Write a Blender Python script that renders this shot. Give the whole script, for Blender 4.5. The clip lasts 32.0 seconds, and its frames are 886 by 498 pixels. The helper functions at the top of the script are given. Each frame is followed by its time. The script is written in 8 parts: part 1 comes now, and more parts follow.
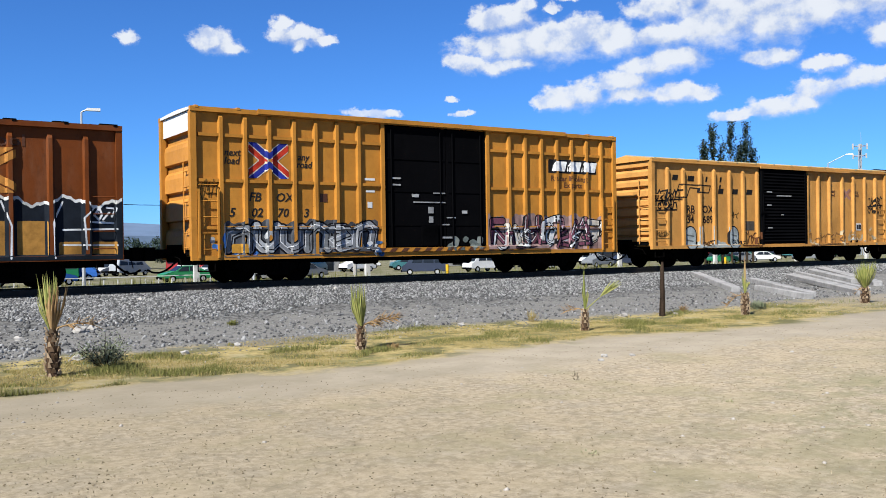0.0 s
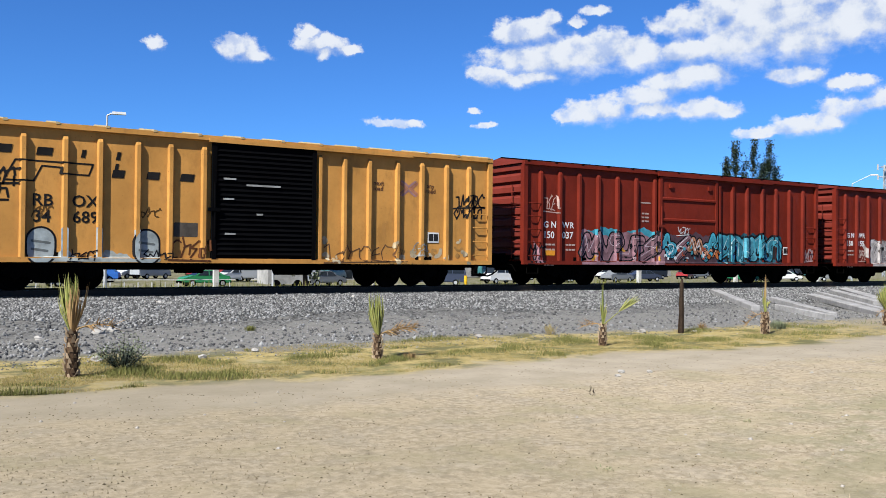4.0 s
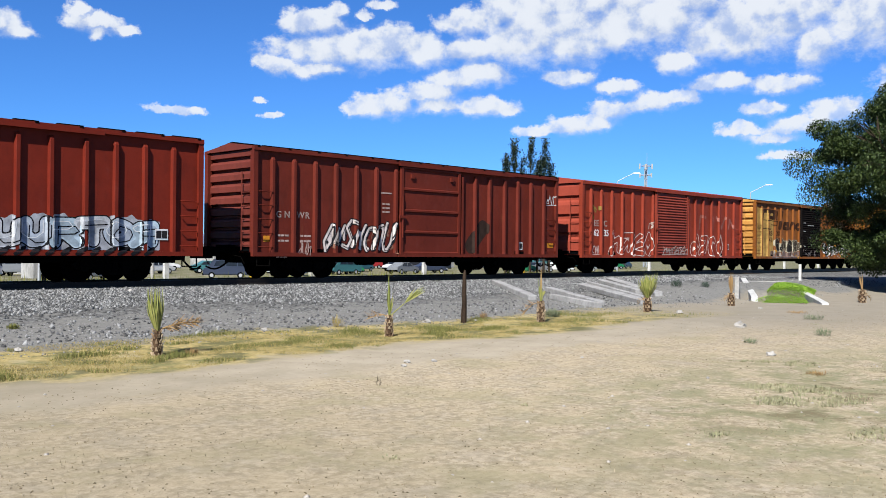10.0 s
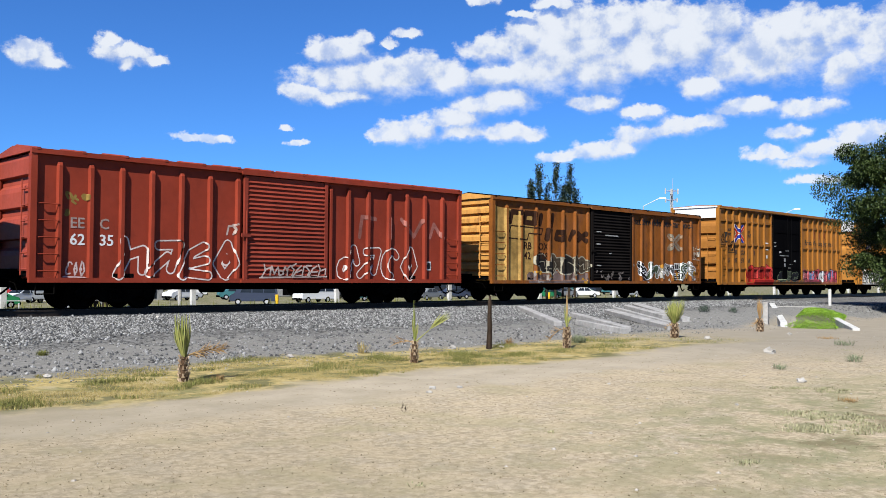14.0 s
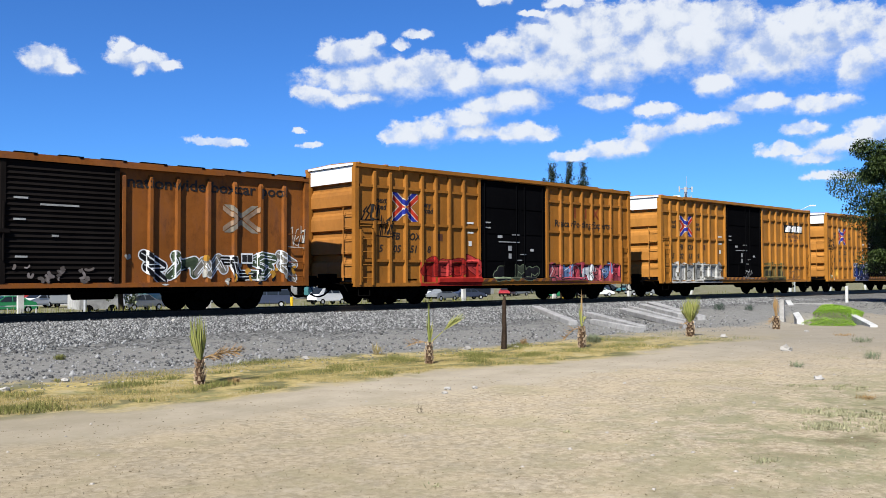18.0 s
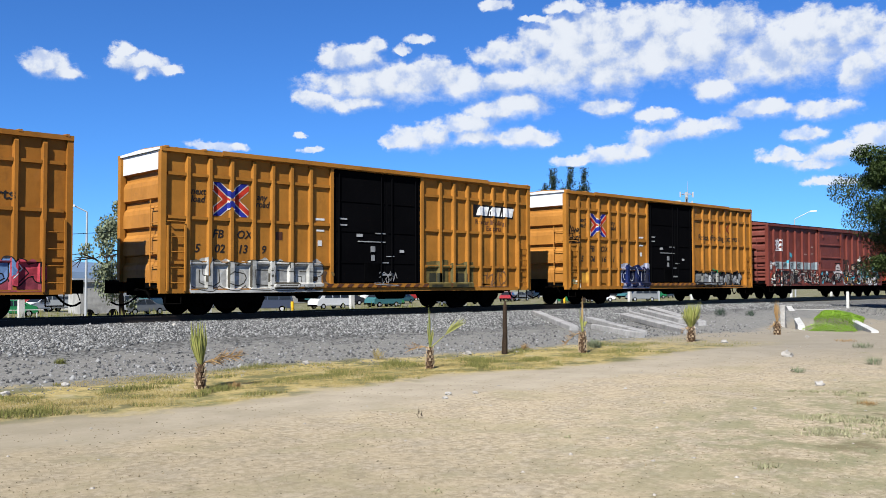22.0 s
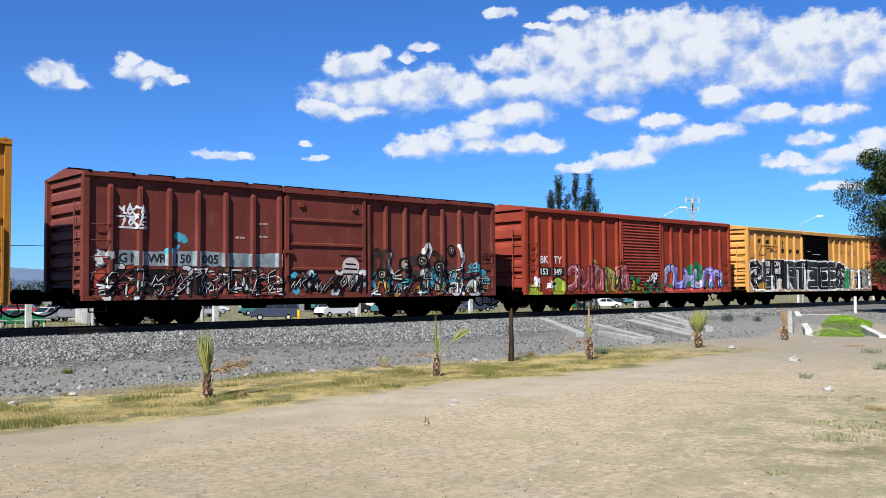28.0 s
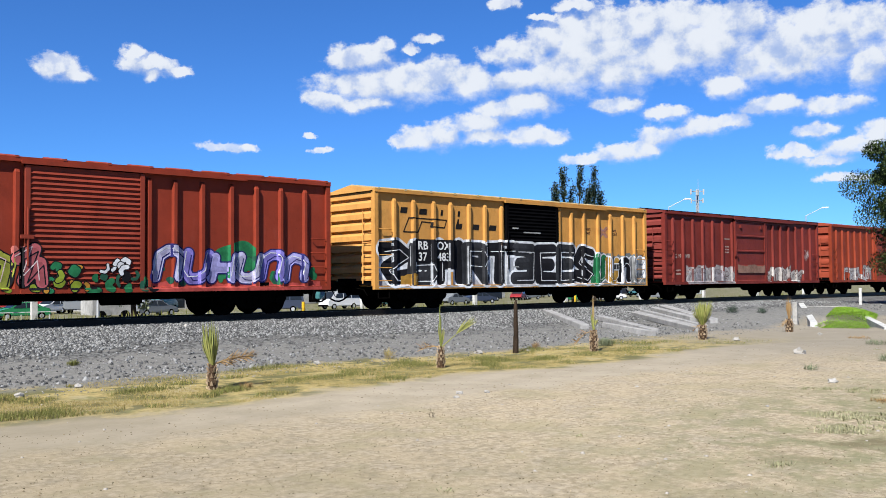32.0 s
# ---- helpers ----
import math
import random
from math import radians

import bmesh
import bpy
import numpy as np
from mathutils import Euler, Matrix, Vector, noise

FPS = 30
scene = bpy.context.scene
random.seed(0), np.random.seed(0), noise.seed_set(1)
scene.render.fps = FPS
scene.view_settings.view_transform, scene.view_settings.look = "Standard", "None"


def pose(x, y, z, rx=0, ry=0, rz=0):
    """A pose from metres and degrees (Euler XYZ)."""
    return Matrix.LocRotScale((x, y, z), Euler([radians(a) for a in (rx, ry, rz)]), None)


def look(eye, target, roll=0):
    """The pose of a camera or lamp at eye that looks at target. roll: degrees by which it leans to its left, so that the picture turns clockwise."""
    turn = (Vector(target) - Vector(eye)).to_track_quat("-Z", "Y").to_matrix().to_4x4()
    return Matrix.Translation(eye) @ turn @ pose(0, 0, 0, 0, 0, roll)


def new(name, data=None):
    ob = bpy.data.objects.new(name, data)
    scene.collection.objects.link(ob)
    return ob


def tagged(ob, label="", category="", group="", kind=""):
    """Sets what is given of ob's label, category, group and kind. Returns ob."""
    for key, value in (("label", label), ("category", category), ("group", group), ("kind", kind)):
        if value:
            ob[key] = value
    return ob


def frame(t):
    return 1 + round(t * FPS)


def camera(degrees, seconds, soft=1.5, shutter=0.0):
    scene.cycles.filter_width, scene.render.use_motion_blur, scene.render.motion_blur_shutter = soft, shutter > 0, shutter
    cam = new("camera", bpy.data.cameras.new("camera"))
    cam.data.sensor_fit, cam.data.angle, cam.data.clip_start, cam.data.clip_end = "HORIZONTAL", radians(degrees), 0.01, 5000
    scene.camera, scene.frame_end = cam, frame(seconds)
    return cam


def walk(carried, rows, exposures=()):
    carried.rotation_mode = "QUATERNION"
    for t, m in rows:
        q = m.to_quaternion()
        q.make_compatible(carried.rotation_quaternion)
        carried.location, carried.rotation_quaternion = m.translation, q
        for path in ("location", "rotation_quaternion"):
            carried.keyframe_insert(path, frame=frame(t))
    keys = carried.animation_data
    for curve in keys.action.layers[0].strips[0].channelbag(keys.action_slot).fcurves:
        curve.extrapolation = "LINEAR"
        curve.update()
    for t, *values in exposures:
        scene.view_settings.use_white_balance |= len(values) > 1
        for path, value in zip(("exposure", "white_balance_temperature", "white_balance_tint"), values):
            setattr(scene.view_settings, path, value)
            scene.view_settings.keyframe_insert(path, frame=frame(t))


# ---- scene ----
import functools

# Track runs along x, the camera stands on the dry lot at the origin, z = 0 is the lot.
EYE = (0.0, 0.0, 1.6)
RAIL_Z, TRACK_Y = 0.65, 25.6
cam = camera(52.2, 32.0, soft=0.85)
# seconds, turn to the right, tilt up, lean
PATH = [
    (0, 33.58, -0.17, -0.84),
    (0.5, 32.95, -0.21, -0.81),
    (1, 33.06, 0.25, -0.05),
    (1.5, 33.08, -0.05, -0.11),
    (2, 33.33, 0.43, 0.47),
    (2.5, 32.79, 0.42, 0.41),
    (3, 32.90, 0.48, 0.59),
    (3.5, 32.37, 0.63, 0.58),
    (5.5, 32.60, -0.11, 0.71),
    (6, 33.86, 0.73, 0.55),
    (6.5, 34.64, 0.33, 0.01),
    (7, 34.57, 0.83, 0.18),
    (7.5, 36.02, 0.64, 0.47),
    (8, 40.40, 0.27, 0.85),
    (8.5, 44.67, 0.19, 0.25),
    (9, 46.90, 0.09, 0.37),
    (9.5, 46.12, 0.11, 0.54),
    (10, 45.80, 0.16, 0.57),
    (10.5, 45.45, 0.25, 0.45),
    (11, 45.41, 0.48, 0.54),
    (11.5, 45.41, 0.60, 0.60),
    (12, 45.27, 1.07, 0.69),
    (12.5, 45.14, 1.30, 0.67),
    (13, 44.62, 1.47, 0.51),
    (13.5, 44.40, 1.42, 0.60),
    (14, 44.20, 1.79, 0.40),
    (14.5, 43.93, 1.92, 0.34),
    (16.5, 43.55, 2.52, 0.29),
    (17, 43.43, 2.56, 0.11),
    (17.5, 43.47, 2.11, 0.04),
    (18, 43.33, 1.83, -0.19),
    (18.5, 43.14, 1.75, -0.14),
    (19, 43.37, 1.76, -0.07),
    (19.5, 43.42, 1.97, -0.06),
    (20, 43.45, 2.00, -0.07),
    (20.5, 43.28, 2.16, -0.16),
    (21, 43.37, 2.32, -0.16),
    (21.5, 43.23, 2.18, -0.18),
    (22, 43.28, 2.14, -0.09),
    (22.5, 43.13, 2.14, -0.18),
    (23, 43.08, 2.26, -0.00),
    (23.5, 42.92, 2.42, 0.00),
    (24, 42.82, 2.19, -0.20),
    (24.5, 42.98, 1.97, -0.09),
    (25, 42.96, 1.79, 0.09),
    (25.5, 42.99, 1.89, -0.02),
    (27.5, 43.00, 2.58, -0.12),
    (28, 42.91, 2.61, -0.44),
    (28.5, 43.07, 2.65, -0.26),
    (29, 42.99, 2.83, -0.52),
    (29.5, 43.05, 2.61, -0.57),
    (30, 42.88, 2.28, -0.50),
    (30.5, 42.86, 2.25, -0.52),
    (31, 42.91, 2.18, -0.47),
    (31.5, 42.66, 2.05, -0.43),
    (32, 42.63, 2.10, -0.48),
]
walk(cam, [(t, pose(*EYE, 90 + tilt, 0, -turn) @ pose(0, 0, 0, 0, 0, lean)) for t, turn, tilt, lean in PATH],
     [(0, 1.16), (32, 1.16)])

# seconds, metres that the train has gone
TRAIN = [(0, 0.0), (2, 11.99), (3, 18.02), (6, 36.1), (7.8, 46.95), (9, 54.5), (13, 79.7), (19, 117.3), (20, 123.58),
         (23, 142.5), (28, 174.15), (30, 186.85), (32, 199.52)]


# ---- world and sun ----
SUN_WAY = Vector((1.0, 0.46, -1.03)).normalized()


class Nodes:
    """Short names for building a node tree."""

    def __init__(self, tree):
        self.tree = tree

    def add(self, kind, **values):
        node = self.tree.nodes.new(kind)
        for key, value in values.items():
            if key in node.inputs:
                node.inputs[key].default_value = value
        return node

    def put(self, node, socket, value):
        if isinstance(value, bpy.types.NodeSocket):
            self.tree.links.new(value, node.inputs[socket])
        else:
            node.inputs[socket].default_value = value

    def math(self, op, a, b=0.0, c=0.0, clamp=False):
        node = self.tree.nodes.new("ShaderNodeMath")
        node.operation, node.use_clamp = op, clamp
        for i, v in enumerate((a, b, c)):
            self.put(node, i, v)
        return node.outputs[0]

    def vec(self, op, a, b=(0, 0, 0), out=0):
        node = self.tree.nodes.new("ShaderNodeVectorMath")
        node.operation = op
        self.put(node, 0, a)
        self.put(node, 1, b)
        return node.outputs[out]

    def mix(self, fac, a, b):
        node = self.tree.nodes.new("ShaderNodeMix")
        node.data_type = "RGBA"
        self.put(node, 0, fac)
        for i, v in ((6, a), (7, b)):
            self.put(node, i, v if isinstance(v, bpy.types.NodeSocket) else (*v[:3], 1))
        return node.outputs[2]

    def ramp(self, fac, stops, constant=False):
        node = self.tree.nodes.new("ShaderNodeValToRGB")
        el = node.color_ramp.elements
        while len(el) < len(stops):
            el.new(0.5)
        if constant:
            node.color_ramp.interpolation = "CONSTANT"
        for e, (p, c) in zip(el, stops):
            e.position = p
            e.color = (c, c, c, 1) if isinstance(c, (int, float)) else (*c, 1)
        self.put(node, 0, fac)
        return node.outputs[0]

    def noise(self, vector, scale, detail=4.0, rough=0.55, out=0):
        node = self.tree.nodes.new("ShaderNodeTexNoise")
        self.put(node, "Vector", vector)
        self.put(node, "Scale", scale)
        self.put(node, "Detail", detail)
        self.put(node, "Roughness", rough)
        return node.outputs[out]

    def step(self, value, low, high):
        node = self.tree.nodes.new("ShaderNodeMapRange")
        node.interpolation_type = "SMOOTHSTEP"
        self.put(node, 0, value)
        self.put(node, 1, low)
        self.put(node, 2, high)
        return node.outputs[0]

    def split(self, vector):
        node = self.tree.nodes.new("ShaderNodeSeparateXYZ")
        self.put(node, 0, vector)
        return node.outputs

    def join(self, x, y, z):
        node = self.tree.nodes.new("ShaderNodeCombineXYZ")
        for i, v in enumerate((x, y, z)):
            self.put(node, i, v)
        return node.outputs[0]


def build_world():
    world = bpy.data.worlds.new("sky")
    world.use_nodes = True
    scene.world = world
    n = Nodes(world.node_tree)
    back = world.node_tree.nodes["Background"]
    sky = n.tree.nodes.new("ShaderNodeTexSky")
    sky.sky_type, sky.sun_disc = "NISHITA", False
    sky.sun_elevation = math.asin(-SUN_WAY.z)
    sky.sun_rotation = math.atan2(-SUN_WAY.x, -SUN_WAY.y)
    sky.altitude, sky.air_density, sky.dust_density, sky.ozone_density = 1900, 1.0, 0.6, 3.0
    blue = n.vec("MULTIPLY", sky.outputs[0], (SKY * 0.54, SKY * 1.13, SKY * 1.92))
    # clouds: bearing and height of each billow in degrees, half width, half height
    small = [(19.5, 12.6, 1.42, 0.7), (20.4, 12.2, 0.99, 0.42), (24.6, 13.1, 1.78, 0.59), (23.7, 13.7, 0.65, 0.58), (24.8, 12.5, 0.66, 0.36), (26.3, 12.8, 0.87, 0.36),
             (28.8, 8.5, 1.36, 0.31), (30.5, 8.4, 0.62, 0.28), (35.0, 8.3, 0.71, 0.21), (46.7, 17.2, 0.94, 0.33), (41.8, 15.2, 0.87, 0.31), (40.7, 14.6, 0.65, 0.27),
             (51.1, 16.9, 1.27, 0.43), (49.1, 16.4, 0.93, 0.23), (34.3, 9.2, 0.35, 0.24), (14.6, 12.6, 0.6, 0.42)]
    bank = [(39.8, 12.4, 5.05, 1.24), (35.3, 11.4, 1.49, 0.62), (37.4, 13.9, 2.15, 0.89), (39.1, 14.7, 0.72, 0.54), (42.3, 12.8, 2.89, 1.24), (44.6, 12.4, 1.58, 1.11), (37.7, 11.2, 2.15, 0.56),
            (41.9, 9.1, 2.09, 0.85), (40.4, 8.8, 1.01, 0.53), (44.8, 9.9, 2.01, 0.7), (45.4, 9.2, 1.58, 0.63), (48.2, 9.1, 2.2, 0.7), (49.7, 8.8, 1.06, 0.42), (46.4, 10.7, 1.79, 0.7), (48.3, 11.2, 1.78, 0.97)]
    mass = [(47.0, 14.2, 1.79, 0.82), (49.3, 14.8, 1.56, 1.21), (52.0, 15.3, 2.79, 1.53), (50.6, 13.0, 3.16, 1.63), (55.0, 15.4, 2.4, 1.38), (57.7, 15.6, 2.34, 1.24), (60.6, 15.2, 2.58, 1.22),
            (63.2, 13.8, 1.57, 1.28), (53.8, 12.8, 2.41, 1.35), (56.9, 13.4, 2.68, 1.2), (60.3, 11.6, 1.43, 0.8), (61.9, 12.7, 1.91, 1.04), (64.2, 12.5, 1.85, 1.09), (65.7, 14.5, 1.99, 1.31),
            (67.9, 14.3, 1.64, 1.3), (68.1, 12.1, 1.34, 1.31), (62.8, 10.3, 1.76, 0.59), (66.3, 10.1, 2.09, 0.58), (53.8, 10.9, 1.73, 0.58), (56.6, 10.2, 1.49, 0.48), (71.5, 13.4, 3.6, 2.0)]
    low = [(51.6, 7.6, 1.47, 0.35), (53.8, 7.9, 1.59, 0.63), (56.2, 8.8, 1.42, 0.75), (55.4, 8.1, 0.96, 0.55), (58.6, 9.2, 1.78, 0.61), (60.6, 9.5, 1.04, 0.5), (65.3, 8.7, 1.16, 0.59),
           (64.0, 7.4, 1.3, 0.5), (65.6, 6.9, 1.81, 0.43), (67.2, 7.6, 1.77, 0.58), (66.5, 5.8, 1.25, 0.33), (69.2, 8.3, 1.6, 0.8), (74.5, 9.6, 3.0, 1.6), (52.5, 14.0, 4.5, 1.8), (58.5, 14.2, 4.8, 1.9), (64.5, 13.4, 4.2, 1.9), (47.5, 12.6, 2.0, 0.9),
           (-40, 22, 9, 4), (-70, 16, 10, 3), (120, 20, 12, 4), (170, 15, 14, 4)]
    way = n.add("ShaderNodeTexCoord").outputs["Generated"]
    x, y, z = n.split(way)
    bearing = n.math("MULTIPLY", n.math("ARCTAN2", x, y), 57.2958)
    height = n.math("MULTIPLY", n.math("ARCSINE", z), 57.2958)
    flat = n.join(bearing, height, 0.0)
    wob = n.vec("SUBTRACT", n.noise(flat, 0.7, 6.0, 0.6, 1), (0.5, 0.5, 0.5))
    bent = n.vec("ADD", flat, n.vec("MULTIPLY", wob, (1.5, 1.1, 0)))

    def nearest(spot):
        found = None
        for a, e, w, h in small + bank + mass + low:
            d = n.vec("LENGTH", n.vec("MULTIPLY", n.vec("SUBTRACT", spot, (a, e, 0)), (1 / w, 1 / h, 0)), out=1)
            found = d if found is None else n.math("SMOOTH_MIN", found, d, 0.34)
        return found

    near = nearest(bent)
    sunward = nearest(n.vec("ADD", bent, (-0.35, 0.5, 0)))
    fine = n.noise(n.vec("MULTIPLY", flat, (1.0, 1.4, 1.0)), 1.1, 7.0, 0.6)
    body = n.math("ADD", n.math("SUBTRACT", 1.14, near), n.math("MULTIPLY", n.math("SUBTRACT", fine, 0.5), 1.35))
    # crisp sunlit crowns, ragged thin bellies
    top = n.math("SUBTRACT", sunward, near)
    soft = n.step(top, 0.35, -0.5)
    cover = n.step(body, -0.12, n.math("ADD", 0.36, n.math("MULTIPLY", soft, 0.85)))
    lumps = n.noise(n.vec("ADD", flat, (-0.5, 0.45, 3)), 0.62, 6.0, 0.55)
    light = n.math("ADD", n.math("MULTIPLY", top, 0.30), n.math("MULTIPLY", n.math("SUBTRACT", lumps, 0.5), 1.7))
    lit = n.step(light, -0.42, 0.22)
    white = n.mix(lit, (0.232, 0.272, 0.352), (0.372, 0.392, 0.424))
    thick = n.math("SUBTRACT", 0.97, n.math("MULTIPLY", n.step(lumps, 0.52, 0.36), 0.3))
    colour = n.mix(n.math("MULTIPLY", cover, thick), blue, white)
    n.tree.links.new(colour, back.inputs[0])
    back.inputs[1].default_value = 1.0


SKY = 0.0347
build_world()
sun = new("sun", bpy.data.lights.new("sun", "SUN"))
sun.data.energy, sun.data.angle, sun.data.color = 5.0, radians(0.53), (0.99, 0.975, 0.92)
sun.matrix_world = look((0, 0, 60), Vector((0, 0, 60)) + SUN_WAY)


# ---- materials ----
# base colours are scaled down to deepen shade against the exposure: surfaces, car paint
SHADE_SHARE, PAINT_SHADE_SHARE = 0.64, 0.82


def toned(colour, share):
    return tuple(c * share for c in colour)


def material(name, rough=0.8, metal=0.0, gloss=0.25):
    mat = bpy.data.materials.new(name)
    mat.use_nodes = True
    shader = mat.node_tree.nodes["Principled BSDF"]
    shader.inputs["Roughness"].default_value = rough
    shader.inputs["Metallic"].default_value = metal
    shader.inputs["Specular IOR Level"].default_value = gloss if rough < 0.8 else 0.08
    return mat, Nodes(mat.node_tree), shader


def bump(n, shader, height, strength, distance=0.02):
    node = n.tree.nodes.new("ShaderNodeBump")
    n.put(node, "Strength", strength)
    n.put(node, "Distance", distance)
    n.put(node, "Height", height)
    n.tree.links.new(node.outputs[0], shader.inputs["Normal"])


def plain(name, colour, rough=0.8, metal=0.0, vary=0.25, scale=6.0, relief=0.2, dark=None):
    """A surface with broad and fine variation of one colour."""
    colour, dark = toned(colour, SHADE_SHARE), toned(dark, SHADE_SHARE) if dark else None
    mat, n, shader = material(name, rough, metal)
    at = n.add("ShaderNodeTexCoord").outputs["Object"]
    broad = n.noise(at, scale * 0.17, 3.0)
    fine = n.noise(at, scale, 6.0, 0.65)
    low = dark or tuple(c * (1 - vary) for c in colour)
    high = tuple(min(1.0, c * (1 + vary * 0.6)) for c in colour)
    mixed = n.mix(n.step(n.math("ADD", n.math("MULTIPLY", broad, 0.5), n.math("MULTIPLY", fine, 0.5)), 0.32, 0.68), low, high)
    n.tree.links.new(mixed, shader.inputs["Base Color"])
    if relief:
        bump(n, shader, fine, relief, 0.02)
    return mat


def pieces(name, low, high, rough=0.9, per_island=False, power=1.0):
    """Alike pieces, each with a colour of its own between two."""
    low, high = toned(low, SHADE_SHARE), toned(high, SHADE_SHARE)
    mat, n, shader = material(name, rough)
    if per_island:
        pick = n.add("ShaderNodeNewGeometry").outputs["Random Per Island"]
    else:
        pick = n.add("ShaderNodeObjectInfo").outputs["Random"]
    pick = n.math("POWER", pick, power)
    at = n.add("ShaderNodeTexCoord").outputs["Object"]
    grain = n.noise(at, 25.0, 4.0)
    colour = n.mix(n.math("ADD", n.math("MULTIPLY", pick, 0.75), n.math("MULTIPLY", grain, 0.25)), low, high)
    n.tree.links.new(colour, shader.inputs["Base Color"])
    return mat


def paint(name, colour, wear=0.4, seed=0.0, fade=(0.25, 0.2, 0.16), rough=0.55):
    """Weathered paint on steel: cloudy fading, grime in blots, runs of rust that grow with wear."""
    colour, fade = toned(colour, PAINT_SHADE_SHARE), toned(fade, PAINT_SHADE_SHARE)
    mat, n, shader = material(name, rough, gloss=0.1)
    at = n.add("ShaderNodeTexCoord").outputs["Object"]
    moved = n.vec("ADD", at, (seed * 7.3, 0, seed * 3.1))
    broad = n.noise(moved, 0.55, 4.0, 0.6)
    fine = n.noise(moved, 7.0, 6.0, 0.7)
    streak = n.noise(n.vec("MULTIPLY", moved, (3.2, 3.2, 0.7)), 1.0, 6.0, 0.7)
    base = n.mix(n.step(broad, 0.3, 0.7), toned(colour, 0.88), tuple(min(1, c * 1.16) for c in colour))
    base = n.mix(n.math("MULTIPLY", n.step(fine, 0.4, 0.72), 0.14 + 0.12 * wear), base, toned(colour, 0.5))
    rust = n.mix(fine, (0.05, 0.018, 0.01), (0.18, 0.07, 0.028))
    worn = n.math("MULTIPLY", n.step(n.math("ADD", n.math("MULTIPLY", streak, 0.6), n.math("MULTIPLY", broad, 0.4)), 0.66 - 0.2 * wear, 0.84 - 0.2 * wear), min(0.9, 0.4 + 0.6 * wear))
    base = n.mix(worn, base, rust)
    blot = n.noise(n.vec("MULTIPLY", moved, (1.5, 1.5, 0.8)), 1.3, 6.0, 0.7)
    base = n.mix(n.math("MULTIPLY", n.step(blot, 0.5, 0.68), 0.16 + 0.4 * wear), base, tuple(c * 0.35 + 0.003 for c in colour))
    chalk = n.math("MULTIPLY", n.step(n.noise(n.vec("MULTIPLY", moved, (2.0, 2.0, 1.0)), 1.3, 4.0), 0.55, 0.8), 0.22)
    base = n.mix(chalk, base, fade)
    chips = n.math("MULTIPLY", n.step(n.noise(moved, 26.0, 3.0, 0.6), 0.70 - 0.05 * wear, 0.74 - 0.05 * wear), 0.7)
    base = n.mix(chips, base, (0.035, 0.016, 0.01))
    n.tree.links.new(base, shader.inputs["Base Color"])
    n.tree.links.new(n.math("ADD", n.math("MULTIPLY", fine, 0.25), n.math("ADD", n.math("MULTIPLY", worn, 0.25), rough - 0.12)), shader.inputs["Roughness"])
    bump(n, shader, n.math("ADD", n.math("MULTIPLY", fine, 0.5), n.math("MULTIPLY", broad, 3.0)), 0.12, 0.03)
    return mat


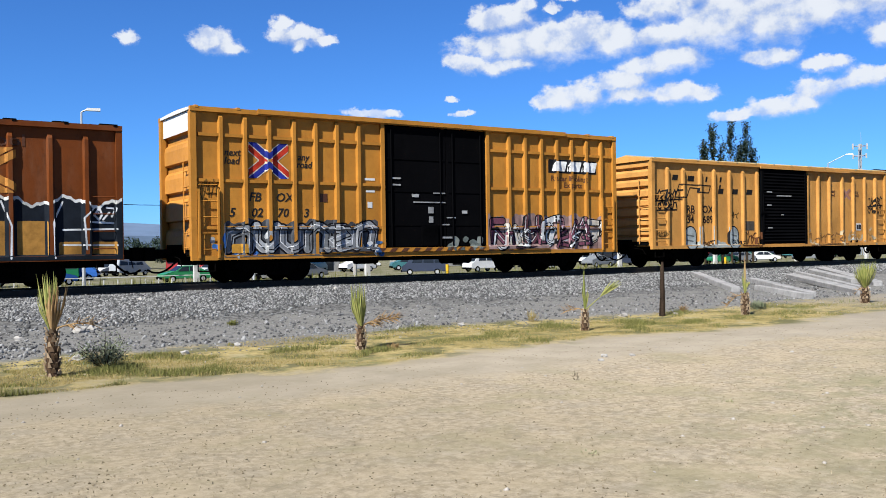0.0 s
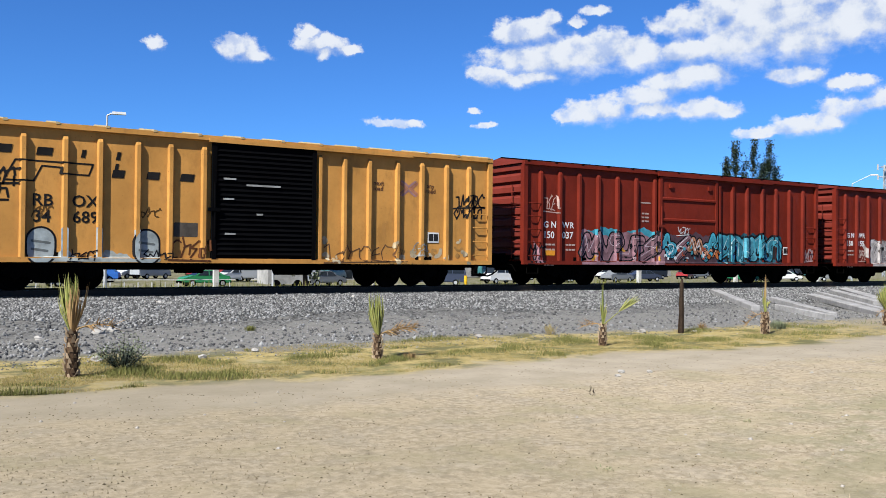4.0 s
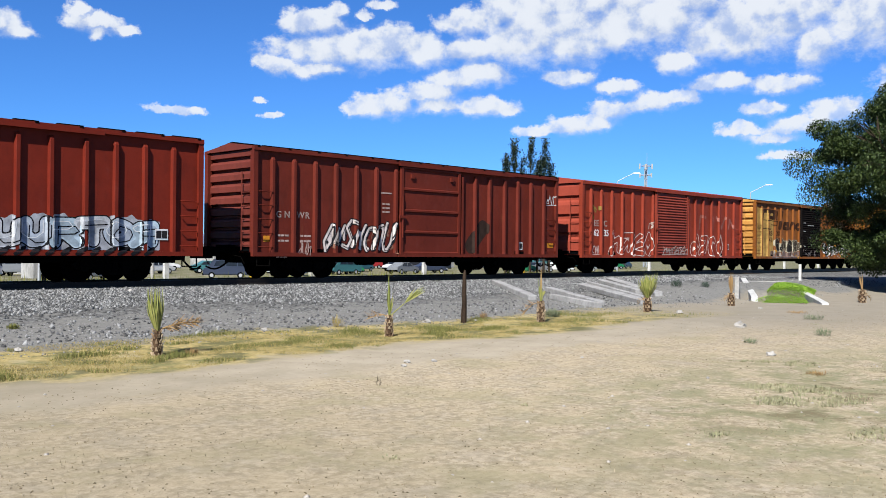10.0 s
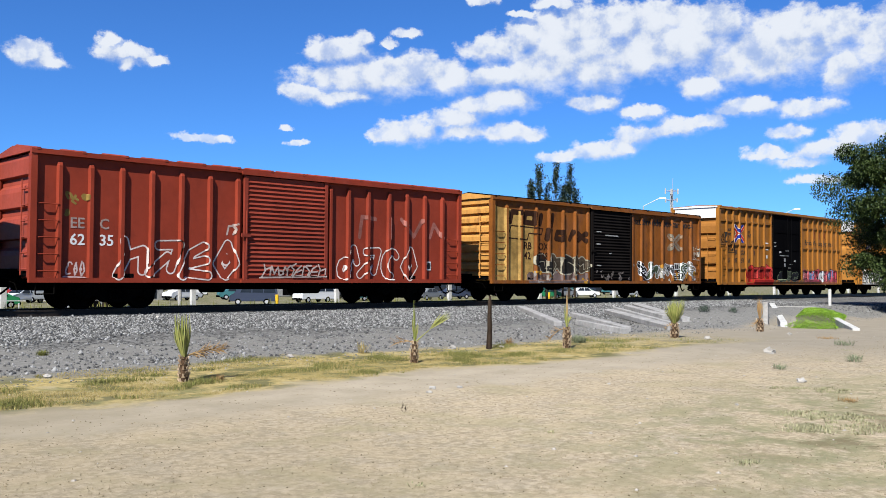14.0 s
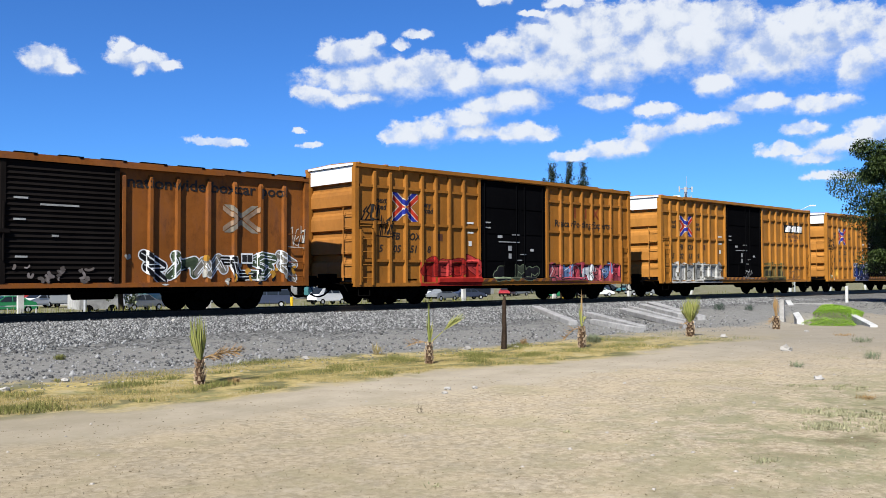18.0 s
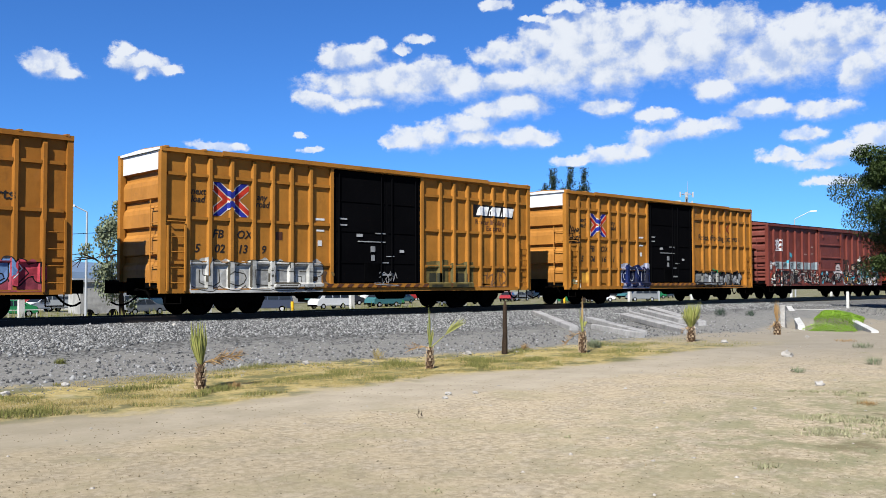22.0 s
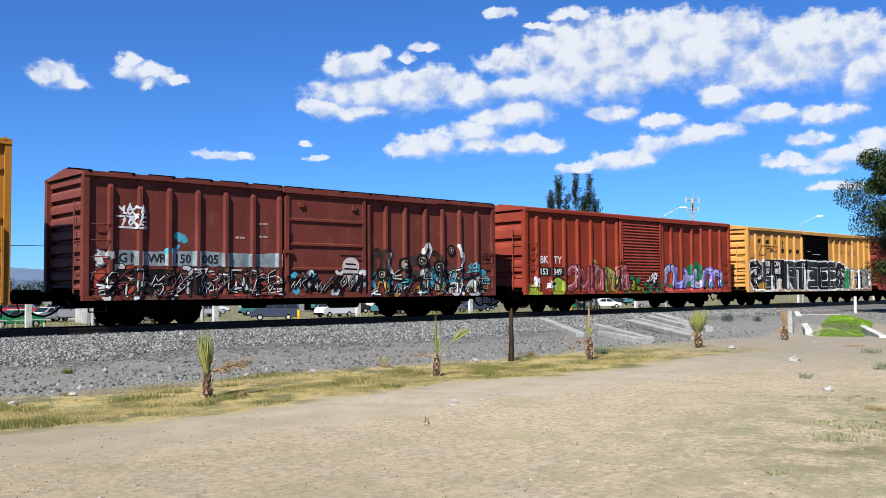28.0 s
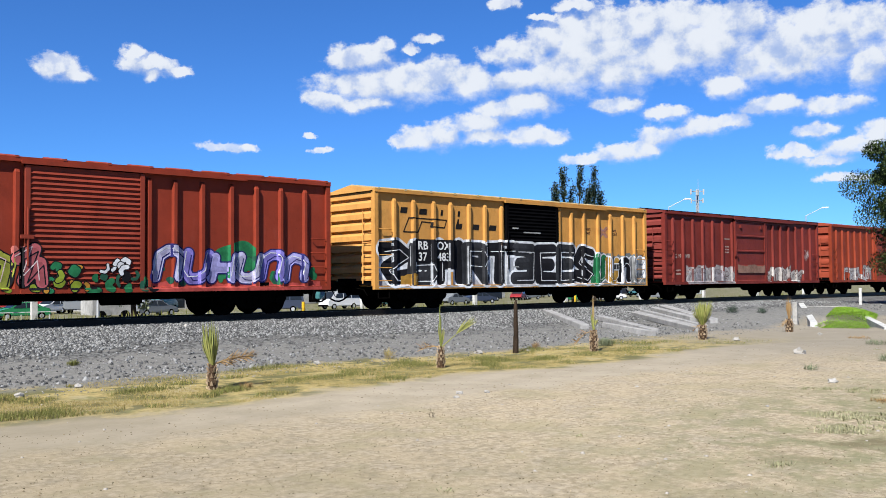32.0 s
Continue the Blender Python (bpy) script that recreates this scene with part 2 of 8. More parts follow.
def lot_material():
    """Dry trodden lot, a bare path, a strip of yellowing grass and grey gravel, in bands along the track with ragged borders."""
    mat, n, shader = material("dry_ground", 0.95)
    at = n.add("ShaderNodeTexCoord").outputs["Object"]
    x, y, z = n.split(at)
    big = n.noise(at, 0.22, 4.0, 0.6)
    mid = n.noise(at, 1.1, 5.0, 0.6)
    fine = n.noise(at, 9.0, 6.0, 0.7)
    grit = n.noise(at, 38.0, 4.0, 0.7)
    rag = n.math("ADD", n.math("MULTIPLY", n.math("SUBTRACT", big, 0.5), 2.6), n.math("MULTIPLY", n.math("SUBTRACT", mid, 0.5), 1.6))
    yy = n.math("ADD", y, rag)
    blot = n.noise(at, 13.0, 8.0, 0.75)
    patch = n.noise(n.vec("ADD", at, (11, 3, 0)), 1.6, 8.0, 0.72)
    straw = n.mix(n.step(blot, 0.36, 0.64), (0.285, 0.228, 0.152), (0.545, 0.452, 0.32))
    straw = n.mix(n.math("MULTIPLY", n.step(patch, 0.44, 0.62), 0.5), straw, (0.52, 0.418, 0.272))
    straw = n.mix(n.math("MULTIPLY", n.step(patch, 0.48, 0.36), 0.5), straw, (0.38, 0.325, 0.245))
    drift = n.noise(at, 0.75, 7.0, 0.7)
    straw = n.mix(n.math("MULTIPLY", n.step(drift, 0.50, 0.64), 0.5), straw, (0.33, 0.288, 0.165))
    straw = n.mix(n.math("MULTIPLY", n.step(n.noise(n.vec("ADD", at, (31, 7, 0)), 3.4, 7.0, 0.75), 0.55, 0.66), 0.6), straw, (0.24, 0.20, 0.135))
    straw = n.mix(n.math("MULTIPLY", n.step(n.noise(n.vec("ADD", at, (5, 17, 0)), 2.2, 7.0, 0.75), 0.57, 0.68), 0.45), straw, (0.57, 0.485, 0.37))
    verdure = n.vec("LENGTH", n.vec("MULTIPLY", n.vec("SUBTRACT", at, (11.5, 3.6, 0)), (0.15, 0.30, 0)), out=1)
    growth = n.math("MULTIPLY", n.step(verdure, 1.3, 0.35), n.step(n.noise(n.vec("ADD", at, (2, 9, 0)), 1.7, 8.0, 0.75), 0.42, 0.58))
    straw = n.mix(n.math("MULTIPLY", growth, 0.8), straw, (0.22, 0.215, 0.115))
    mould = n.math("MULTIPLY", n.step(verdure, 0.75, 0.25), n.step(n.noise(n.vec("ADD", at, (8, 1, 0)), 0.9, 8.0, 0.75), 0.54, 0.62))
    straw = n.mix(n.math("MULTIPLY", mould, 0.7), straw, (0.17, 0.13, 0.075))
    specks = n.math("MULTIPLY", n.step(n.noise(at, 34.0, 3.0, 0.6), 0.655, 0.70), n.step(n.noise(at, 2.0, 4.0, 0.6), 0.42, 0.6))
    straw = n.mix(n.math("MULTIPLY", specks, 0.8), straw, (0.09, 0.07, 0.045))
    dust = n.mix(n.step(mid, 0.3, 0.7), (0.345, 0.295, 0.217), (0.455, 0.39, 0.295))
    dust = n.mix(n.math("MULTIPLY", n.step(grit, 0.55, 0.75), 0.35), dust, (0.24, 0.2, 0.15))
    # the trodden path beside the grass, and bare patches
    path = n.math("MULTIPLY", n.step(yy, 8.6, 9.6), 0.85)
    colour = n.mix(path, straw, dust)
    bare = n.math("MULTIPLY", n.step(x, 13.0, 23.0), n.step(y, 4.5, 8.5))
    colour = n.mix(n.math("MULTIPLY", bare, 0.8), colour, n.mix(mid, (0.24, 0.21, 0.165), (0.33, 0.288, 0.225)))
    green = n.mix(n.step(fine, 0.35, 0.65), (0.30, 0.23, 0.07), (0.52, 0.40, 0.15))
    green = n.mix(n.math("MULTIPLY", n.step(mid, 0.5, 0.7), 0.85), green, (0.13, 0.15, 0.04))
    tuft = n.noise(at, 1.3, 6.0, 0.68)
    green = n.mix(n.math("MULTIPLY", n.step(tuft, 0.48, 0.57), 0.95), green, (0.10, 0.10, 0.026))
    green = n.mix(n.math("MULTIPLY", n.step(tuft, 0.45, 0.38), 0.85), green, (0.42, 0.35, 0.19))
    band = n.math("MULTIPLY", n.step(yy, 10.6, 11.4), n.step(n.math("ADD", x, n.math("MULTIPLY", rag, 1.5)), 25.0, 16.0))
    colour = n.mix(n.math("MULTIPLY", band, 0.85), colour, green)
    soil = n.math("MULTIPLY", n.step(n.math("ADD", x, n.math("MULTIPLY", rag, 2.0)), 9.0, 2.0), n.step(y, 14.5, 12.0))
    colour = n.mix(n.math("MULTIPLY", soil, 0.36), colour, (0.20, 0.17, 0.11))
    stones = n.tree.nodes.new("ShaderNodeTexVoronoi")
    n.put(stones, "Vector", at)
    n.put(stones, "Scale", 16.0)
    gravel = n.mix(n.split(stones.outputs["Color"])[0], (0.04, 0.039, 0.037), (0.24, 0.235, 0.225))
    silt = n.mix(n.step(fine, 0.3, 0.7), (0.165, 0.158, 0.146), (0.25, 0.24, 0.222))
    gravel = n.mix(n.step(n.math("ADD", mid, n.math("MULTIPLY", n.math("SUBTRACT", y, 18.0), 0.12)), 0.42, 0.62), silt, gravel)
    colour = n.mix(n.step(yy, 14.2, 14.9), colour, gravel)
    # beyond the track: pale dusty yard with dry weeds
    yard = n.mix(n.step(mid, 0.36, 0.58), (0.27, 0.24, 0.18), (0.15, 0.145, 0.06))
    colour = n.mix(n.step(y, 29.0, 30.5), colour, yard)
    colour = n.vec("MULTIPLY", colour, (SHADE_SHARE, SHADE_SHARE, SHADE_SHARE))
    n.tree.links.new(colour, shader.inputs["Base Color"])
    relief = n.math("ADD", n.math("MULTIPLY", fine, 0.6), n.math("MULTIPLY", grit, 0.4))
    relief = n.math("ADD", relief, n.math("MULTIPLY", n.math("MULTIPLY", stones.outputs["Distance"], -1.5), n.step(yy, 14.2, 16.0)))
    bump(n, shader, relief, 0.06, 0.03)
    return mat


YELLOW, ORANGE, AMBER, GOLD = (0.45, 0.218, 0.055), (0.12, 0.031, 0.006), (0.30, 0.125, 0.020), (0.385, 0.165, 0.026)
GROUND = lot_material()
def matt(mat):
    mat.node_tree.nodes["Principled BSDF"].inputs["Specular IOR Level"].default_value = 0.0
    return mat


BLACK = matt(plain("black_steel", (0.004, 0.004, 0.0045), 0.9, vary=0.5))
# near-black without gloss: the shade under the cars is put into its colour
SHADED_GRIME = matt(plain("shade_dark_grimy_iron", (0.005, 0.0045, 0.004), 0.95, vary=0.5))
RAILHEAD = plain("worn_rail", (0.05, 0.04, 0.035), 0.5, 0.6)
CONCRETE = plain("grey_concrete", (0.42, 0.40, 0.37), 0.9, vary=0.3, scale=9)
PALE_CONCRETE = plain("pale_concrete", (0.36, 0.35, 0.34), 0.9, vary=0.3, scale=9)
LIMEWASH = plain("white_concrete", (0.62, 0.61, 0.58), 0.9, vary=0.25)
TIMBER = plain("old_timber", (0.045, 0.03, 0.02), 0.9, vary=0.5, scale=20)
WHITE = plain("white_paint", (0.75, 0.75, 0.74), 0.6, vary=0.1)
INK = plain("black_paint", (0.014, 0.013, 0.013), 0.6, vary=0.3)
RED = plain("red_paint", (0.55, 0.03, 0.025), 0.6)
BLUE = plain("blue_paint", (0.03, 0.09, 0.42), 0.6)
BROWN_INK = plain("brown_paint", (0.10, 0.035, 0.015), 0.6)
GLASS = plain("dark_glass", (0.02, 0.025, 0.03), 0.08, vary=0.2, relief=0)
GALV = plain("galvanised_steel", (0.55, 0.56, 0.57), 0.45, 0.4, vary=0.1)
STONE = pieces("ballast_stone", (0.024, 0.024, 0.025), (0.43, 0.425, 0.415), per_island=True, power=1.9)
PALE_STONE = pieces("pale_stone", (0.3, 0.28, 0.25), (0.52, 0.49, 0.45))
BARK = plain("bark", (0.045, 0.032, 0.022), 0.9, vary=0.4, scale=14)
LEAF = pieces("tree_leaf", (0.010, 0.024, 0.006), (0.085, 0.125, 0.026), 0.6, per_island=True)
DARK_LEAF = pieces("dark_leaf", (0.018, 0.038, 0.022), (0.05, 0.08, 0.05), 0.7, per_island=True)
PINE_LEAF = pieces("evergreen_needles", (0.03, 0.05, 0.03), (0.10, 0.13, 0.085), 0.8, per_island=True)
LIME_LEAF = pieces("lime_leaf", (0.13, 0.28, 0.02), (0.33, 0.50, 0.045), 0.6, per_island=True)
FROND = pieces("palm_frond", (0.14, 0.18, 0.03), (0.40, 0.38, 0.12), 0.6, per_island=True)
DEAD_FROND = pieces("dead_frond", (0.22, 0.12, 0.05), (0.45, 0.30, 0.14), 0.8, per_island=True)
HUSK = pieces("palm_husk", (0.17, 0.10, 0.055), (0.60, 0.46, 0.31), 0.9)
CRUMB = pieces("dry_crumbs", (0.08, 0.062, 0.04), (0.34, 0.27, 0.17), 0.9, per_island=True)
CLOD = pieces("dark_clod", (0.07, 0.05, 0.035), (0.36, 0.28, 0.18), 0.95, per_island=True)
TRUNK = plain("palm_trunk", (0.10, 0.06, 0.035), 0.9, vary=0.5, scale=30)
DULL_WALL = plain("dusty_wall", (0.40, 0.39, 0.37), 0.9, vary=0.4, scale=2.0)
MAST = plain("grey_mast", (0.34, 0.37, 0.41), 0.6)
STUBBLE = pieces("trodden_stubble", (0.2, 0.155, 0.09), (0.47, 0.39, 0.27), 0.9, per_island=True)
STRAW = pieces("dry_grass", (0.24, 0.185, 0.06), (0.48, 0.38, 0.16), 0.8, per_island=True)
WEED = pieces("green_weed", (0.10, 0.11, 0.03), (0.26, 0.25, 0.08), 0.8, per_island=True)
LOT_WEED = pieces("grey_green_weed", (0.20, 0.20, 0.11), (0.42, 0.39, 0.24), 0.8, per_island=True)
SAGE = pieces("grey_green_shrub", (0.12, 0.15, 0.09), (0.26, 0.28, 0.17), 0.8, per_island=True)


# ---- mesh helpers ----
def box(bm, x0, x1, y0, y1, z0, z1):
    v = [bm.verts.new((x, y, z)) for z in (z0, z1) for y in (y0, y1) for x in (x0, x1)]
    for f in ((0, 2, 3, 1), (4, 5, 7, 6), (0, 1, 5, 4), (2, 6, 7, 3), (0, 4, 6, 2), (1, 3, 7, 5)):
        bm.faces.new([v[i] for i in f])
    return bm


def bar(bm, a, b, r, sides=6, r2=None):
    """A round bar from a to b."""
    a, b = Vector(a), Vector(b)
    d = (b - a).normalized()
    u = d.cross(Vector((0, 0, 1)) if abs(d.z) < 0.9 else Vector((1, 0, 0))).normalized()
    w = d.cross(u)
    r2 = r if r2 is None else r2
    rings = []
    for p, q in ((a, r), (b, r2)):
        rings.append([bm.verts.new(p + (u * math.cos(k * math.tau / sides) + w * math.sin(k * math.tau / sides)) * q) for k in range(sides)])
    for k in range(sides):
        bm.faces.new((rings[0][k], rings[0][(k + 1) % sides], rings[1][(k + 1) % sides], rings[1][k]))
    bm.faces.new(rings[0][::-1])
    bm.faces.new(rings[1])
    return bm


def tube(bm, points, r, sides=6):
    for a, b in zip(points, points[1:]):
        bar(bm, a, b, r, sides)
    return bm


def slab(bm, outline, depth):
    """A flat outline of points, given thickness by the vector depth."""
    lo = [bm.verts.new(p) for p in outline]
    hi = [bm.verts.new(Vector(p) + Vector(depth)) for p in outline]
    bm.faces.new(lo[::-1])
    bm.faces.new(hi)
    for k in range(len(lo)):
        j = (k + 1) % len(lo)
        bm.faces.new((lo[k], lo[j], hi[j], hi[k]))
    return bm


def mesh_of(name, bm, mat, smooth=False):
    me = bpy.data.meshes.new(name)
    bmesh.ops.recalc_face_normals(bm, faces=bm.faces)
    bm.to_mesh(me)
    bm.free()
    me.materials.append(mat)
    if smooth:
        me.polygons.foreach_set("use_smooth", [True] * len(me.polygons))
    return me


def part(name, bm, mat, parent, label="", smooth=False):
    ob = new(name, mesh_of(name, bm, mat, smooth) if isinstance(bm, bmesh.types.BMesh) else bm)
    ob.parent = parent
    return tagged(ob, label)


def thing(name, m, label, category, group="", kind=""):
    ob = new(name)
    ob.empty_display_size = 0.3
    ob.matrix_world = m
    return tagged(ob, label, category, group, kind)


def bmb(*dims):
    return box(bmesh.new(), *dims)


def lettering(text):
    """A flat mesh of words in the built-in font, one metre high, standing in the xz plane."""
    curve = bpy.data.curves.new("words", "FONT")
    curve.body, curve.size, curve.resolution_u, curve.extrude, curve.offset = text, 1.0, 2, 0.009, 0.014
    ob = bpy.data.objects.new("words", curve)
    scene.collection.objects.link(ob)
    me = bpy.data.meshes.new_from_object(ob.evaluated_get(bpy.context.evaluated_depsgraph_get()))
    bpy.data.objects.remove(ob)
    me.transform(Matrix.Rotation(radians(90), 4, "X"))
    return me


def far_edge(me):
    return max(v.co.x for v in me.vertices)


# every sign that the cars carry, with its advance
SIGNS = {}
for sign in "0123456789BCEFGKNOPRTWXYabcdefghilmnoprstuwxy":
    SIGNS[sign] = (lettering(sign), far_edge(lettering("I" + sign + "I")) - far_edge(lettering("II")))


def lay_on(me, y, side):
    """Bends a flat mesh over the posts of a car's side; side is (kind, door style) or None."""
    if not side:
        return me
    k, style = side
    bm = bmesh.new()
    bm.from_mesh(me)
    xs = [v.co.x for v in bm.verts]
    for p in k["posts"]:
        for d in POST_EDGE:
            if min(xs) < p + d < max(xs):
                bmesh.ops.bisect_plane(bm, geom=bm.verts[:] + bm.edges[:] + bm.faces[:], plane_co=(p + d, 0, 0), plane_no=(1, 0, 0))
    for v in bm.verts:
        v.co.y += face_y(k, style, v.co.x, v.co.z) - 0.006 - y
    bm.to_mesh(me)
    bm.free()
    return me


POST_EDGE = (-0.075, -0.035, 0.035, 0.055)


def write(parent, text, x, z, size, mat, y, stretch=1.0, side=None, lean=0.0):
    """Writes a word, each letter a part of its own."""
    slope = Matrix(((1, 0, lean, 0), (0, 1, 0, 0), (0, 0, 1, 0), (0, 0, 0, 1)))

    at = 0.0
    for sign in text:
        if sign != " ":
            me = SIGNS[sign][0].copy()
            me.transform(Matrix.Translation((x, y, z)) @ slope @ Matrix.Diagonal((stretch * size, size, size, 1)) @ Matrix.Translation((at, 0, 0)))
            me.materials.clear()
            me.materials.append(mat)
            part("letter", lay_on(me, y, side), mat, parent)
        at += SIGNS[sign][1] if sign != " " else 0.28


def marks(parent, x, z, widths, height, mat, y, slant=0.0, name="marking"):
    """Plain blocks in the place of a word that stands for a brand or cannot be read."""
    at = x
    for w in widths:
        if w > 0:
            bm = slab(bmesh.new(), [(at, y, z), (at + w, y, z), (at + w + slant * height, y, z + height), (at + slant * height, y, z + height)], (0, -0.004, 0))
            part(name, bm, mat, parent)
        at += abs(w)


# ---- ground ----
def ease(v, a, b):
    v = min(1.0, max(0.0, (v - a) / (b - a)))
    return v * v * (3 - 2 * v)


def height_at(x, y):
    """The lot is level, the bank rises to the ballast bed, and the yard beyond lies lower."""
    rise = 0.13 * ease(y, 13.5, 17.5) + 0.33 * min(1, max(0, (y - 17.3) / 6.3))
    if x > 20:
        rise = max(rise, 0.44 * ease(x, 24, 31) * ease(y, 13.2, 16.5) * (1 - ease(x, 70, 110)))
        rise = min(rise, 0.46)
    if y > 27.2:
        rise = 0.46 - 0.3 * ease(y, 27.2, 28.6) - 1.36 * ease(y, 28.6, 52)
    pit = ease(x, 29.4, 30.2) * (1 - ease(x, 32.0, 32.6)) * ease(y, 12.4, 13.0) * (1 - ease(y, 14.6, 15.2))
    rough = 0.025 * noise.noise((x * 0.7, y * 0.7, 3.0)) + 0.05 * noise.noise((x * 0.13, y * 0.13, 8.0))
    fade = 0.25 if 23.4 < y < 28 else 1.0
    return rise + rough * fade - 0.35 * pit


def build_ground():
    xs = [-3000, -1200, -500, -220, -110, -60, -35, -20, -12, -8] + [-6 + 0.4 * k for k in range(115)] + [40 + k for k in range(1, 41)]
    xs += [90, 105, 130, 170, 240, 360, 600, 1100, 2000, 3500]
    ys = [-2500, -900, -300, -110, -45, -20, -9, -4, -1] + [0.4 * k for k in range(34)] + [13.4 + 0.2 * k for k in range(77)]
    ys += [29.0 + k for k in range(0, 26)] + [58, 64, 72, 84, 100, 130, 180, 270, 450, 800, 1500, 2600, 4200]
    verts = [(x, y, height_at(x, y)) for y in ys for x in xs]
    w = len(xs)
    faces = [(j * w + i, j * w + i + 1, (j + 1) * w + i + 1, (j + 1) * w + i) for j in range(len(ys) - 1) for i in range(w - 1)]
    me = bpy.data.meshes.new("ground")
    me.from_pydata(verts, [], faces)
    me.materials.append(GROUND)
    me.polygons.foreach_set("use_smooth", [True] * len(me.polygons))
    tagged(new("ground", me), "dry trodden lot with yellow grass strip and grey gravel bank", "ground", kind="structure")


build_ground()


# ---- track ----
def build_track():
    for side, name in ((-0.7525, "rail"), (0.7525, "rail")):
        y = TRACK_Y + side
        bm = bmesh.new()
        box(bm, -120, 420, y - 0.07, y + 0.07, RAIL_Z - 0.17, RAIL_Z - 0.145)
        box(bm, -120, 420, y - 0.012, y + 0.012, RAIL_Z - 0.15, RAIL_Z - 0.03)
        box(bm, -120, 420, y - 0.036, y + 0.036, RAIL_Z - 0.045, RAIL_Z)
        tagged(new(name, mesh_of(name, bm, RAILHEAD)), "dark worn steel rail on concrete sleepers", "rail", "pair of rails", "structure")
    me = mesh_of("sleeper", box(bmesh.new(), -0.12, 0.12, -1.3, 1.3, -0.2, 0.0), TIMBER)
    bed = thing("track_bed", pose(0, TRACK_Y, RAIL_Z - 0.172), "dark timber sleepers bedded in the ballast", "track", kind="structure")
    for k in range(280):
        ob = part("sleeper", me, TIMBER, bed)
        ob.location = (-25 + 0.55 * k, 0, 0)


build_track()


# ---- train ----
LONG = 15.75
SIDE, FAR = -1.6, 1.3
HIGH_CUBE = dict(top=4.84, sill=0.66, posts=(0.86, 1.56, 2.28, 3.04, 3.72, 4.41, 5.14, 10.84, 11.53, 12.25, 12.94, 13.62, 14.32, 15.03),
                 belts=(1.55, 2.85, 4.1), door=(6.02, 9.88), peak=0.05, post=0.10)
POOL_CAR = dict(top=4.17, sill=0.72, posts=(0.9, 1.78, 2.74, 3.57, 4.51, 5.35, 6.25, 9.65, 10.45, 11.27, 12.24, 13.11, 14.02, 14.87),
                belts=(), door=(6.45, 9.5), peak=0.2, post=0.105)
RED_CAR = dict(top=4.22, sill=0.74, posts=(0.76, 1.6, 2.47, 3.35, 4.26, 5.18, 6.12, 9.62, 10.39, 11.25, 12.19, 13.04, 13.91, 14.8),
               belts=(), door=(6.3, 9.45), peak=0.2, post=0.105)
KINDS = [HIGH_CUBE, POOL_CAR, RED_CAR]
WHEEL = 0.42
WHEELSETS = []


def lathe(bm, profile, sides=24):
    """Turns a profile of (y, radius) about the y axis."""
    rings = []
    for y, r in profile:
        rings.append([bm.verts.new((math.sin(k * math.tau / sides) * r, y, math.cos(k * math.tau / sides) * r)) for k in range(sides)])
    for a, b in zip(rings, rings[1:]):
        for k in range(sides):
            bm.faces.new((a[k], a[(k + 1) % sides], b[(k + 1) % sides], b[k]))
    bm.faces.new(rings[0])
    bm.faces.new(rings[-1][::-1])
    return bm


def wheel_mesh():
    bm = bmesh.new()
    for s in (-1, 1):
        lathe(bm, [(s * 0.83, 0.10), (s * 0.83, 0.16), (s * 0.79, 0.2), (s * 0.79, 0.34), (s * 0.83, 0.36), (s * 0.83, WHEEL - 0.005),
                   (s * 0.70, WHEEL + 0.004), (s * 0.69, WHEEL + 0.028), (s * 0.665, WHEEL + 0.02), (s * 0.66, 0.36), (s * 0.72, 0.33), (s * 0.72, 0.1)])
        for k in range(3):
            a = k * math.tau / 3
            bar(bm, (0.11 * math.sin(a), s * 0.99, 0.11 * math.cos(a)), (0.11 * math.sin(a), s * 1.03, 0.11 * math.cos(a)), 0.025)
    lathe(bm, [(-1.02, 0.07), (-1.02, 0.13), (-0.9, 0.13), (-0.88, 0.08), (0.88, 0.08), (0.9, 0.13), (1.02, 0.13), (1.02, 0.07)], 12)
    return mesh_of("wheelset", bm, SHADED_GRIME, False)


WHEEL_MESH = wheel_mesh()


def truck_meshes():
    frame_bm = bmesh.new()
    outline = [(-1.18, 0.5), (-0.98, 0.66), (-0.55, 0.78), (-0.3, 0.86), (0.3, 0.86), (0.55, 0.78), (0.98, 0.66), (1.18, 0.5), (1.1, 0.36),
               (0.62, 0.36), (0.4, 0.2), (-0.4, 0.2), (-0.62, 0.36), (-1.1, 0.36)]
    slab(frame_bm, [(x, -1.12, z) for x, z in outline], (0, 0.14, 0))
    springs = bmesh.new()
    lathe(springs, [(0.28 + 0.03 * k, 0.075 if k % 2 else 0.05) for k in range(12)], 10)
    springs.transform(Matrix.Translation((0, -1.12, 0)) @ Matrix.Rotation(radians(90), 4, "X"))
    caps = bar(bmesh.new(), (0, -1.2, WHEEL), (0, -1.1, WHEEL), 0.13, 10)
    beam = bmesh.new()
    box(beam, -0.2, 0.2, -1.1, 1.1, 0.45, 0.72)
    box(beam, -0.3, 0.3, -0.35, 0.35, 0.55, 0.84)
    far = bmesh.new()
    slab(far, [(x, 0.98, z) for x, z in outline], (0, 0.14, 0))
    return [mesh_of(nm, b, SHADED_GRIME) for nm, b in (("side_frame", frame_bm), ("spring", springs), ("bearing_cap", caps), ("bolster", beam), ("side_frame", far))]


TRUCK = truck_meshes()


